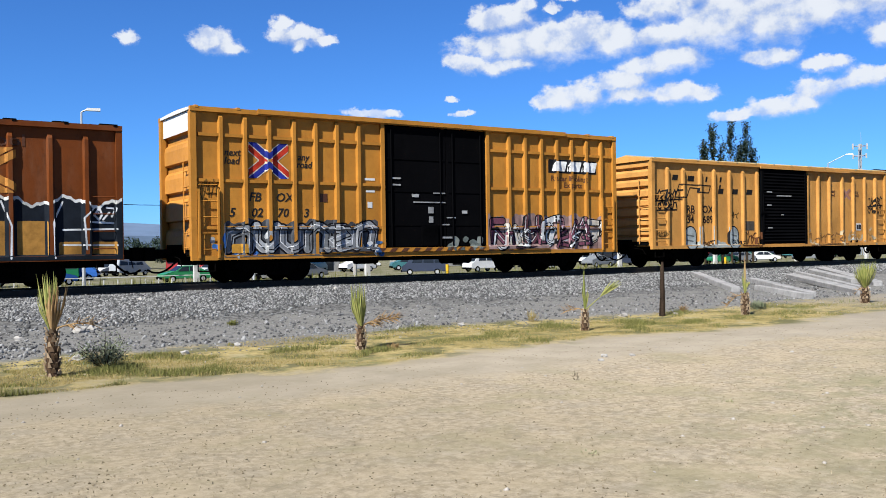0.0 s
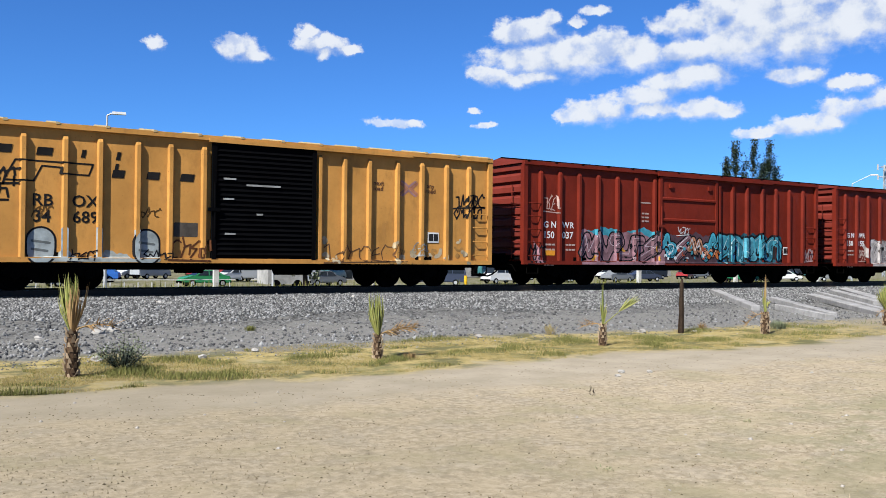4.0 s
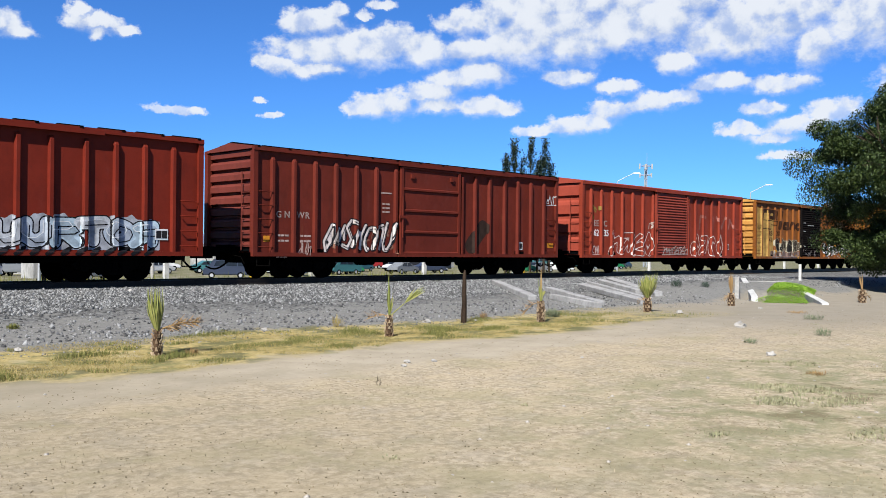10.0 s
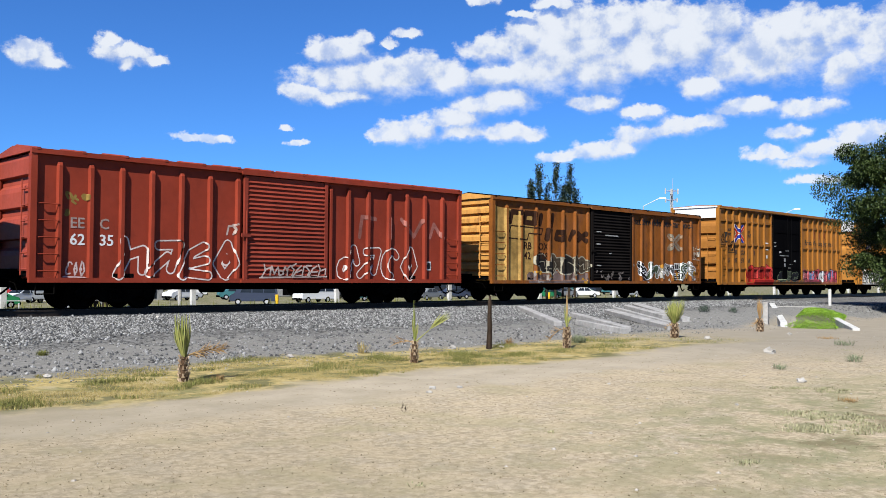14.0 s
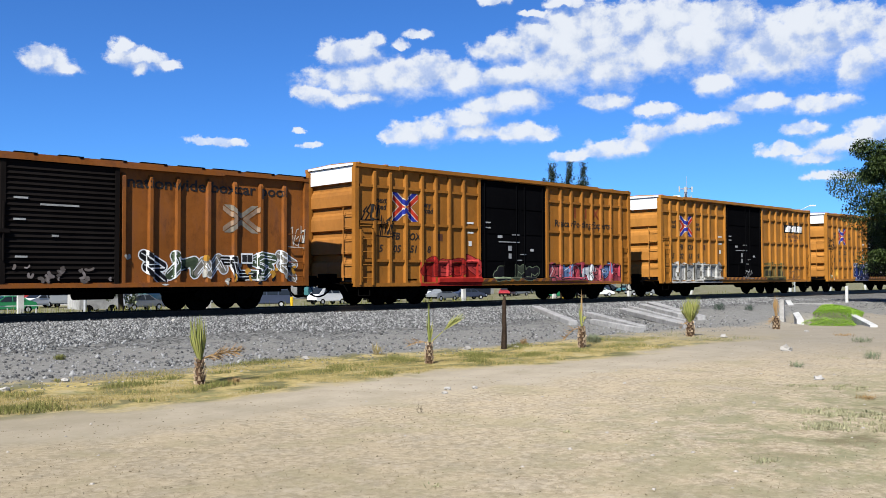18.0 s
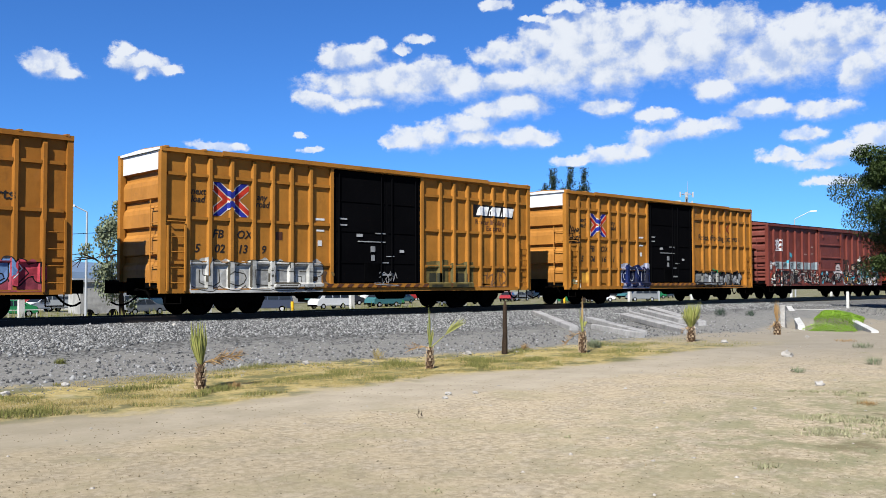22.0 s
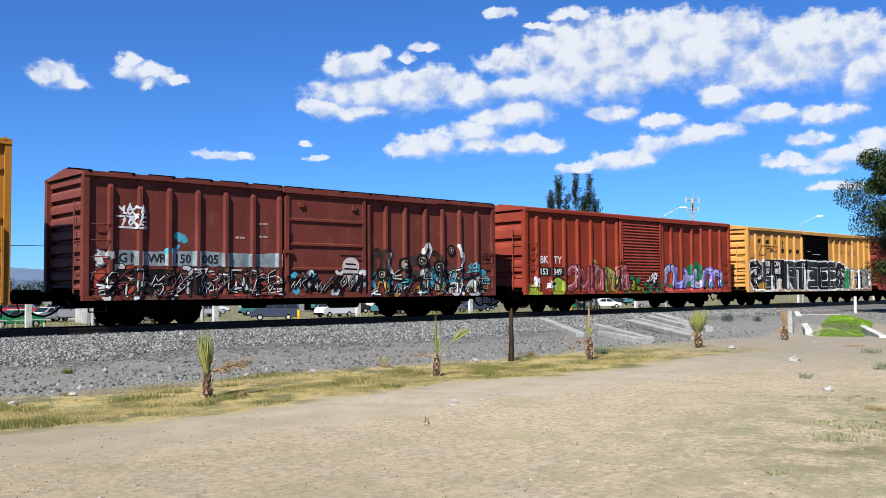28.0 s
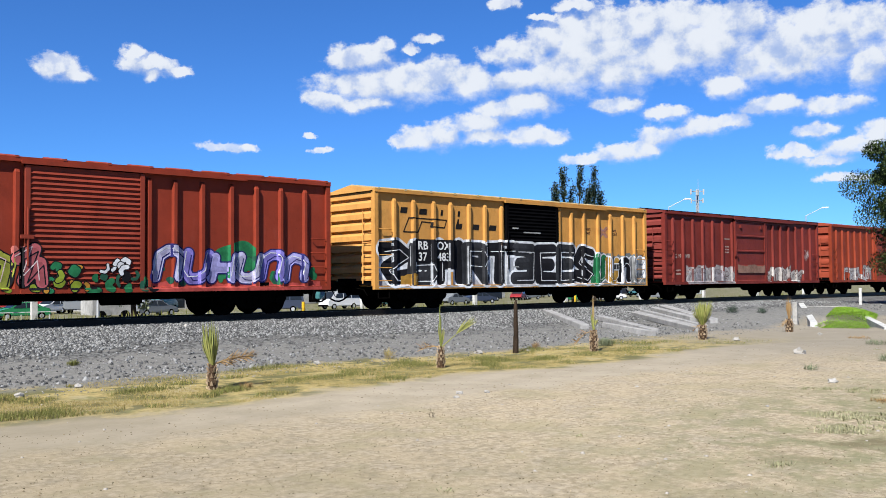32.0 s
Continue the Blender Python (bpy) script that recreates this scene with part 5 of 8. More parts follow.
    graffiti(c, P, s, 10.1, 15.4, 0.8, 1.75, 6, [DEEP, (0.05, 0.07, 0.04), (0.2, 0.18, 0.15)], SNOW, 0.26, 73, 0.035, 0, SNOW, None)
    blobs(c, P, s, 9.7, 15.4, 0.78, 1.6, 20, [OCHRE, (0.3, 0.29, 0.26), DEEP], 74, 0.2, None, 0.0145)
    blobs(c, P, s, 6.6, 9.4, 0.85, 1.3, 18, [(0.12, 0.1, 0.09), (0.2, 0.17, 0.16)], 75, 0.16)
    dress_pool_car(c, "42", "768", True)
    scrawl(c, P, s, 15.1, 2.0, 0.45, 0.6, (0.36, 0.33, 0.28), 76, 3, 0.03)

    c = add(129.64, H, (0.245, 0.096, 0.015), "yellow high-cube boxcar with red and pink graffiti", seed=9, wear=0.38, roof_dark=False, white_cap=True, door_colour=SOOT, door_style="plug", end_ribs=5)
    s = "plug"
    field(c, H, s, 2.95, 6.08, 0.66, 1.55, (0.24, 0.014, 0.01), 0.003, 0.05, 3, 1, "red graffiti field")
    graffiti(c, H, s, 3.1, 6.0, 0.95, 1.75, 4, [SCARLET, (0.42, 0.045, 0.04)], (0.09, 0.006, 0.006), 0.34, 81, 0.03, 0.001, None, None, 0.0)
    graffiti(c, H, s, 6.9, 9.3, 0.78, 1.5, 3, [DEEP, (0.05, 0.06, 0.04)], (0.16, 0.19, 0.12), 0.4, 82, 0.02, 0, None)
    graffiti(c, H, s, 10.2, 15.0, 0.78, 1.5, 7, [PINK, (0.12, 0.2, 0.36), (0.4, 0.05, 0.07), SNOW], DEEP, 0.3, 83, 0.03, 0, SNOW, (0.25, 0.05, 0.07))
    scrawl(c, H, s, 0.3, 2.95, 0.75, 0.5, INK_TONE, 84, 4, 0.05)
    scrawl(c, H, s, 1.05, 2.45, 0.6, 0.6, INK_TONE, 85, 4, 0.035)
    dress_high_cube(c, "5 05", "51 8", False)

    c = add(147.85, H, AMBER, "yellow high-cube boxcar with grey letter-block graffiti", seed=10, wear=0.3, roof_dark=False, white_cap=True, door_colour=SOOT, door_style="plug", end_ribs=5)
    graffiti(c, H, s, 1.0, 5.5, 0.7, 1.62, 5, [(0.36, 0.355, 0.33), (0.41, 0.40, 0.37)], (0.05, 0.045, 0.035), 0.42, 91, 0.025, 0.001, None, (0.38, 0.37, 0.345), 0.0, 0.05, BLOCKS)
    field(c, H, s, 10.2, 11.3, 0.75, 1.75, (0.11, 0.085, 0.03), 0.003, 0.03, 4, 1, "olive repainted patch")
    field(c, H, s, 11.4, 12.6, 0.75, 1.7, (0.1, 0.08, 0.03), 0.003, 0.04, 4, 2, "olive repainted patch")
    field(c, H, s, 10.35, 10.9, 0.8, 1.3, (0.03, 0.03, 0.02), 0.005, 0.0, label="dark patch")
    field(c, H, s, 11.6, 12.2, 0.8, 1.3, (0.03, 0.03, 0.02), 0.005, 0.0, label="dark patch")
    blobs(c, H, s, 4.9, 6.0, 0.75, 1.5, 10, [(0.08, 0.05, 0.03), (0.2, 0.12, 0.04)], 92, 0.25)
    scrawl(c, H, s, 12.9, 0.85, 1.4, 0.6, (0.12, 0.06, 0.03), 93, 4, 0.035)
    scrawl(c, H, s, 7.8, 0.95, 0.9, 0.4, (0.3, 0.3, 0.3), 94, 4, 0.03)
    dress_high_cube(c, "5 02", "13 9", True)

    c = add(165.89, H, AMBER, "yellow high-cube boxcar with navy and white graffiti", seed=11, wear=0.35, roof_dark=False, white_cap=True, door_colour=SOOT, door_style="plug", end_ribs=5)
    field(c, H, s, 3.95, 6.05, 0.68, 1.75, (0.3, 0.31, 0.4), 0.003, 0.08, 3.2, 1, "pale lilac halo of a graffiti piece")
    graffiti(c, H, s, 4.15, 6.0, 0.72, 1.75, 4, [NAVY, (0.012, 0.014, 0.03)], NAVY, 0.4, 101, 0.02, 0.001, SNOW, None, 0.0)
    graffiti(c, H, s, 10.1, 14.6, 0.76, 1.45, 6, [(0.2, 0.2, 0.19), SILVER], DEEP, 0.28, 102, 0.05, 0, None, DEEP)
    blobs(c, H, s, 11.8, 12.6, 1.4, 1.6, 4, [GREEN], 103, 0.25)
    blobs(c, H, s, 0.5, 1.0, 0.75, 1.1, 5, [(0.2, 0.22, 0.12), CREAM], 104, 0.2)
    field(c, H, s, 1.15, 1.6, 0.95, 1.4, OCHRE, 0.003, 0.0, label="ochre patch")
    scrawl(c, H, s, 0.2, 3.0, 0.7, 0.3, INK_TONE, 105, 4, 0.04)
    scrawl(c, H, s, 0.2, 2.65, 0.75, 0.3, INK_TONE, 106, 4, 0.04)
    dress_high_cube(c, "5 06", "16 1", False)

    c = add(183.45, G, PLUM, "faded maroon boxcar covered in dense multicolour graffiti", seed=12, wear=0.4, fade=(0.26, 0.13, 0.105), brake_wheel=False)
    s = "ribs"
    field(c, G, s, 1.0, 6.2, 1.7, 2.12, (0.21, 0.25, 0.27), 0.003, 0.02, 2, 1, "pale blue-grey repainted band")
    blobs(c, G, s, 0.3, 6.2, 0.78, 1.65, 60, [SNOW, PLUM, (0.35, 0.05, 0.03), CREAM, DEEP, (0.12, 0.07, 0.05)], 111, 0.34, DEEP)
    graffiti(c, G, s, 2.5, 6.2, 0.8, 1.6, 7, [PLUM, CREAM, (0.3, 0.06, 0.03)], DEEP, 0.12, 112, 0.03, 0.016, SNOW)
    blobs(c, G, s, 0.35, 0.95, 0.85, 2.1, 9, [SNOW, SILVER], 113, 0.25)
    for a, b in ((0.95, 1.5), (1.8, 2.4)):
        field(c, G, s, a, b, 1.15, 1.6, DEEP, 0.02, 0.0, label="black data panel")
    blobs(c, G, s, 2.2, 3.0, 2.1, 2.6, 5, [SKYB], 114, 0.25)
    blobs(c, G, s, 6.4, 9.4, 0.85, 1.6, 40, [SNOW, SKYB, PLUM, SILVER, DEEP], 115, 0.24, None)
    drape(c, G, s, runs([((8.75, 1.75), (8.85, 1.75)), ((8.8, 1.45), (8.8, 1.7))], 0.3), 8.2, 9.4, spray((0.44, 0.38, 0.36)), 0.016, "pale round sprayed figure")
    lines(c, G, s, [[(8.5, 1.5), (9.1, 1.5)], [(8.55, 1.68), (9.05, 1.66)], [(8.6, 1.84), (9.0, 1.82)], [(8.4, 2.1), (9.2, 2.1)]], 0.03, DEEP, 0.018)
    blobs(c, G, s, 9.8, 13.9, 1.5, 2.3, 22, [(0.03, 0.018, 0.015), (0.05, 0.03, 0.028), (0.09, 0.035, 0.03)], 116, 0.5)
    blobs(c, G, s, 9.8, 15.5, 0.95, 1.6, 26, [SKYB, (0.12, 0.3, 0.36), (0.3, 0.33, 0.35), PLUM], 117, 0.46, DEEP, 0.010)
    blobs(c, G, s, 9.7, 15.4, 0.8, 1.2, 34, [SNOW, OCHRE, DEEP, CREAM, (0.2, 0.08, 0.05)], 110, 0.2, DEEP, 0.016)

    for x0, x1, z0, n, tones, sd in ((0.4, 6.2, 0.76, 15, [SNOW, (0.3, 0.1, 0.08), CREAM, DEEP], 161), (0.6, 6.1, 1.1, 13, [CREAM, PLUM, SILVER], 164), (6.5, 9.3, 0.85, 9, [CREAM, SILVER, DEEP], 162),
                                     (9.7, 15.4, 0.76, 16, [SNOW, OCHRE, DEEP, CREAM], 163), (9.8, 15.2, 1.15, 12, [SKYB, DEEP, CREAM], 165)):
        graffiti(c, G, s, x0, x1, z0, z0 + 0.52, n, tones, DEEP, 0.05, sd, 0.022, 0.021 if z0 < 1 else 0.023, None, None, 0.3, 0.2, FORMS)

    def disc(x, z, r, tone, off):
        drape(c, G, s, runs([((x, z), (x + 0.01, z))], r), x - r, x + r + 0.01, spray(tone), off, "round graffiti patch")

    for x, z, r in ((10.2, 1.51, 0.2), (11.22, 1.86, 0.25), (12.03, 2.0, 0.23), (12.86, 1.79, 0.25), (13.49, 2.41, 0.2)):
        disc(x, z, r, DEEP, 0.034)
        disc(x, z, r * 0.62, (0.2, 0.14, 0.1), 0.0355)
        disc(x, z, r * 0.45, DEEP, 0.037)
        disc(x, z, r * 0.2, SNOW, 0.0385)
    for x, z, r in ((13.63, 1.0, 0.27), (14.6, 1.0, 0.34), (14.85, 1.2, 0.25)):
        disc(x, z, r + 0.03, DEEP, 0.024)
        disc(x, z, r, (0.42, 0.42, 0.42), 0.026)
        scrawl(c, G, s, x - r * 0.7, z - 0.1, r * 1.1, 0.2, DEEP, int(x * 10), 3, 0.02, 0.028)
    lines(c, G, s, [[(12.1, 2.3), (12.2, 2.55), (12.4, 2.6), (12.5, 2.4), (12.35, 2.1)], [(10.6, 2.2), (10.5, 1.9), (10.7, 1.5)]], 0.07, (0.45, 0.43, 0.4), 0.024)
    lines(c, G, s, [[(13.85, 2.6), (13.95, 2.2), (14.1, 2.3), (14.15, 2.05), (13.95, 1.85)]], 0.06, SNOW, 0.024)
    scrawl(c, G, s, 14.35, 1.65, 0.5, 0.3, SKYB, 109, 3, 0.05, 0.02)
    scrawl(c, G, s, 15.1, 2.0, 0.5, 0.4, DEEP, 108, 3, 0.025, 0.004)
    scrawl(c, G, s, 1.0, 3.1, 0.75, 0.25, SNOW, 118, 4, 0.05)
    scrawl(c, G, s, 1.05, 2.8, 0.7, 0.25, SNOW, 119, 4, 0.05)
    for text, x in (("G", 1.0), ("N", 1.33), ("W", 1.84), ("R", 2.18), ("150", 2.62), ("005", 3.5)):
        write(c, text, x, 1.79, 0.36, INK, PANEL - 0.006)
    for x, z in ((5.4, 3.0), (5.4, 2.6), (4.6, 2.55)):
        marks(c, x, z, (0.12, -0.03, 0.16), 0.06, spray(DULL_PRINT), PANEL - 0.004)

    c = add(200.92, G, FRESH_RED, "bright red boxcar with purple, green and pink graffiti", seed=13, wear=0.16, door_colour=(0.2, 0.034, 0.02), door_style="louvre", end_ribs=5, roof_dark=False, brake_wheel=False)
    s = "louvre"
    field(c, G, s, 0.2, 1.0, 0.74, 1.2, LIME, 0.004, 0.1, 3, 2, "lime sprayed field")
    drape(c, G, s, runs([((2.0, 0.9), (2.1, 1.05))], 0.45), 1.4, 2.7, spray(DEEP), 0.004, "black sprayed outline")
    drape(c, G, s, runs([((2.0, 0.9), (2.1, 1.05))], 0.38), 1.4, 2.7, spray(LIME), 0.006, "lime sprayed arc")
    graffiti(c, G, s, 2.6, 6.9, 0.76, 1.95, 5, [PINK, (0.33, 0.06, 0.07), PINK, (0.28, 0.3, 0.05)], DEEP, 0.3, 121, 0.035, 0.003, (0.55, 0.42, 0.4), None, 0.3)
    blobs(c, G, s, 3.0, 6.8, 0.8, 1.9, 12, [LIME, (0.4, 0.12, 0.1)], 122, 0.3)
    drape(c, G, s, runs([((4.4, 1.95), (4.5, 2.05))], 0.2), 4.0, 4.9, spray((0.36, 0.2, 0.03)), 0.005, "ochre sprayed spot")
    blobs(c, G, s, 6.5, 8.3, 0.8, 1.5, 16, [LIME, (0.42, 0.2, 0.03), GREEN], 123, 0.3, DEEP)
    blobs(c, G, s, 8.2, 9.0, 1.25, 1.65, 7, [SNOW], 124, 0.28, DEEP, 0.012)
    blobs(c, G, s, 8.0, 9.8, 0.8, 1.3, 12, [DEEP, (0.02, 0.08, 0.05), GREEN], 125, 0.3)
    field(c, G, s, 9.7, 15.4, 0.75, 1.0, (0.36, 0.06, 0.05), 0.003, 0.05, 5, 1)
    drape(c, G, s, runs([((12.0, 1.6), (12.6, 1.8))], 0.45), 11, 13.3, spray(GREEN), 0.003, "green sprayed cloud")
    blobs(c, G, s, 9.8, 15.2, 1.0, 1.7, 18, [GREEN, (0.02, 0.08, 0.05)], 126, 0.4)
    graffiti(c, G, s, 9.8, 14.9, 0.95, 2.0, 6, [(0.46, 0.44, 0.62), (0.2, 0.17, 0.48), (0.34, 0.32, 0.6)], (0.02, 0.02, 0.1), 0.3, 127, 0.04, 0.006, SNOW, None, 0.25, 0.1, BLOCKS)
    scrawl(c, G, s, 0.55, 1.15, 0.4, 0.3, SNOW, 128, 3, 0.05)
    scrawl(c, G, s, 1.4, 1.05, 0.5, 0.25, SNOW, 129, 3, 0.05)
    for a, b in ((0.92, 1.55), (1.75, 2.45)):
        field(c, G, s, a, b, 1.5, 1.85, DEEP, 0.003, 0.0, label="black number panel")
    write(c, "153", 0.95, 1.55, 0.36, WHITE, PANEL - 0.007)
    write(c, "349", 1.8, 1.55, 0.36, WHITE, PANEL - 0.007)
    write(c, "BK", 0.98, 2.02, 0.42, WHITE, PANEL - 0.004)
    write(c, "TY", 1.84, 2.02, 0.42, WHITE, PANEL - 0.004)

    c = add(218.49, P, YELLOW, "yellow pool boxcar with black and white block graffiti end to end", seed=14, wear=0.28, roof_colour=(0.5, 0.38, 0.2), door_colour=SOOT, door_style="louvre")
    field(c, P, s, 0.16, 12.0, 0.76, 2.3, (0.30, 0.31, 0.33), 0.0025, 0.05, 2, 1, "silver ground of a graffiti piece")
    graffiti(c, P, s, 0.3, 11.9, 0.8, 2.46, 9, [(0.012, 0.012, 0.015), (0.03, 0.031, 0.035)], (0.62, 0.63, 0.65), 0.5, 137, 0.09, 0.0, None, None, 0.0, 0.04, BLOCKS[2:7])
    field(c, P, s, 1.2, 2.0, 0.85, 1.25, (0.3, 0.16, 0.03), 0.023, 0.05, 3, 1, "ochre patch")
    field(c, P, s, 1.9, 3.85, 1.66, 2.48, DEEP, 0.024, 0.0, label="black number panel")
    graffiti(c, P, s, 11.9, 15.5, 0.8, 2.1, 4, [GREEN, (0.36, 0.2, 0.04), DEEP, (0.2, 0.2, 0.2)], (0.5, 0.51, 0.53), 0.4, 132, 0.06, 0.001, None, (0.12, 0.13, 0.13), 0.0)
    dress_pool_car(c, "37", "483", False, WHITE)

    c = add(235.71, G, (0.15, 0.024, 0.018), "dark red boxcar with a band of white graffiti", seed=15, wear=0.28, brake_wheel=False)
    s = "ribs"
    field(c, G, s, 1.9, 6.2, 0.76, 1.62, (0.30, 0.27, 0.27), 0.003, 0.08, 4, 1, "washed-out white graffiti field")
    graffiti(c, G, s, 2.0, 6.1, 0.78, 1.6, 5, [(0.36, 0.34, 0.34), (0.26, 0.24, 0.26)], (0.1, 0.05, 0.05), 0.3, 141, 0.02, 0.001, None)
    field(c, G, s, 6.5, 9.3, 1.3, 1.7, (0.22, 0.13, 0.1), 0.003, 0.04, 4, 1, "washed-out graffiti on the door")
    graffiti(c, G, s, 9.7, 13.8, 0.78, 1.62, 6, [(0.4, 0.37, 0.35), (0.33, 0.3, 0.29)], (0.08, 0.04, 0.04), 0.26, 142, 0.025, 0, None, None)
    scrawl(c, G, s, 14.1, 2.0, 0.5, 0.6, (0.4, 0.34, 0.32), 143, 3, 0.04)
    red_marks(c, "", "")
    c = add(253.2, G, (0.205, 0.034, 0.015), "bright red boxcar with a ribbed sliding door", seed=16, wear=0.3, end_ribs=5, roof_dark=False, brake_wheel=False)
    graffiti(c, G, s, 1.6, 5.8, 0.78, 1.7, 4, [(0.36, 0.34, 0.34)], (0.1, 0.05, 0.05), 0.26, 151, 0.02, 0, None)
    add(270.7, G, OXIDE, "oxide red boxcar with a ribbed sliding door", seed=17, wear=0.3, brake_wheel=False)
    return cars


INK_TONE = (0.012, 0.011, 0.011)


def orange_label(car, x, z):
    part("warning_label", bmb(x, x + 0.42, PANEL - 0.007, PANEL - 0.003, z, z + 0.2), spray((0.5, 0.2, 0.02)), car, "orange warning label")


def dress_high_cube(car, left, right, big_mark):
    H, s = HIGH_CUBE, "plug"
    inner = SIDE + H["post"] - 0.006
    cross_emblem(car, H, s, 2.26, 3.45, 0.62, 0.5)
    for text, x, z in (("next", 0.96, 3.55), ("load", 0.96, 3.32), ("any", 3.16, 3.50), ("road", 3.12, 3.28)):
        write(car, text, x, z, 0.28, INK, inner, 0.92, None, 0.2)
    for text, x in (("FB", 1.66), ("OX", 2.46)):
        write(car, text, x, 2.3, 0.35, INK, inner, 1.0, None, 0.2)
    for text, x in ((left[0], 1.08), (left[2:], 1.72), (right[:2], 2.5), (right[3:], 3.32)):
        write(car, text, x, 1.86, 0.35, INK, inner, 1.0, None, 0.2)
    if big_mark:
        field(car, H, s, 12.6, 14.85, 3.45, 3.92, DEEP, 0.004, 0.0, label="black emblem field")
        for x, w in ((12.72, 0.56), (13.4, 0.56), (14.08, 0.62)):
            lines(car, H, s, [[(x + 0.06 + 0.01 * j, 3.54 + 0.03 * j), (x + w + 0.06 + 0.01 * j, 3.54 + 0.03 * j)] for j in range(11)], 0.022, (0.72, 0.72, 0.7), 0.006, "white emblem block")
        write(car, "Railcar Pooling", 12.7, 3.18, 0.26, BROWN_INK, SIDE + 0.006, 1.05, (H, s))
        write(car, "Experts", 13.3, 2.95, 0.26, BROWN_INK, SIDE + 0.006, 1.05, (H, s))
    else:
        write(car, "Railcar Pooling Experts", 10.5, 3.08, 0.40, INK, SIDE + 0.006, 1.02, (H, s))
        lines(car, H, s, [[(11.85, 3.9), (11.85, 3.5)], [(12.58, 3.9), (12.58, 3.5)], [(13.1, 3.9), (13.45, 3.5)], [(13.1, 3.5), (13.45, 3.9)]], 0.05, (0.2, 0.045, 0.015), 0.006, "faded red emblem bars")
    wall = SIDE + H["post"]
    for x, z, w, h in ((5.35, 2.98, 0.36, 0.07), (5.45, 2.15, 0.16, 0.18), (5.4, 2.62, 0.3, 0.06)):
        part("placard", bmb(x, x + w, wall - 0.012, wall - 0.004, z, z + h), WHITE, car, "small white placard")
    part("stencil_patch", bmb(3.86, 4.1, wall - 0.008, wall - 0.003, 2.3, 2.55), BROWN_INK, car, "brown stencil patch")
    door = [c for c in car.children if c.name.startswith("door") and "track" not in c.name and "jamb" not in c.name][0]
    for x, z, w, h in ((6.3, 3.05, 0.3, 0.05), (6.3, 2.85, 0.3, 0.05), (7.0, 2.5, 0.26, 0.1), (7.05, 2.33, 1.2, 0.035), (7.8, 2.62, 0.45, 0.04), (7.6, 2.0, 0.2, 0.2), (7.62, 1.7, 0.16, 0.2), (8.1, 1.62, 0.3, 0.04), (8.3, 1.85, 0.35, 0.03), (8.9, 2.0, 0.2, 0.1), (8.1, 1.2, 0.4, 0.06)):
        part("placard", bmb(x, x + w, wall - 0.058, wall - 0.052, z, z + h), spray((0.3, 0.3, 0.3)), door, "pale stencil")
    part("lock_box", bmb(7.35, 7.95, wall - 0.075, wall - 0.031, 0.98, 1.6), BLACK, door, "black lock box")
    for x in (0.2, 0.74, LONG - 0.74, LONG - 0.2):
        part("ladder_rail", bmb(x - 0.025, x + 0.025, SIDE - 0.06, SIDE + 0.0, 0.72, 2.6), next(q for q in car.children if q.name.startswith("side_sheet")).data.materials[0], car)


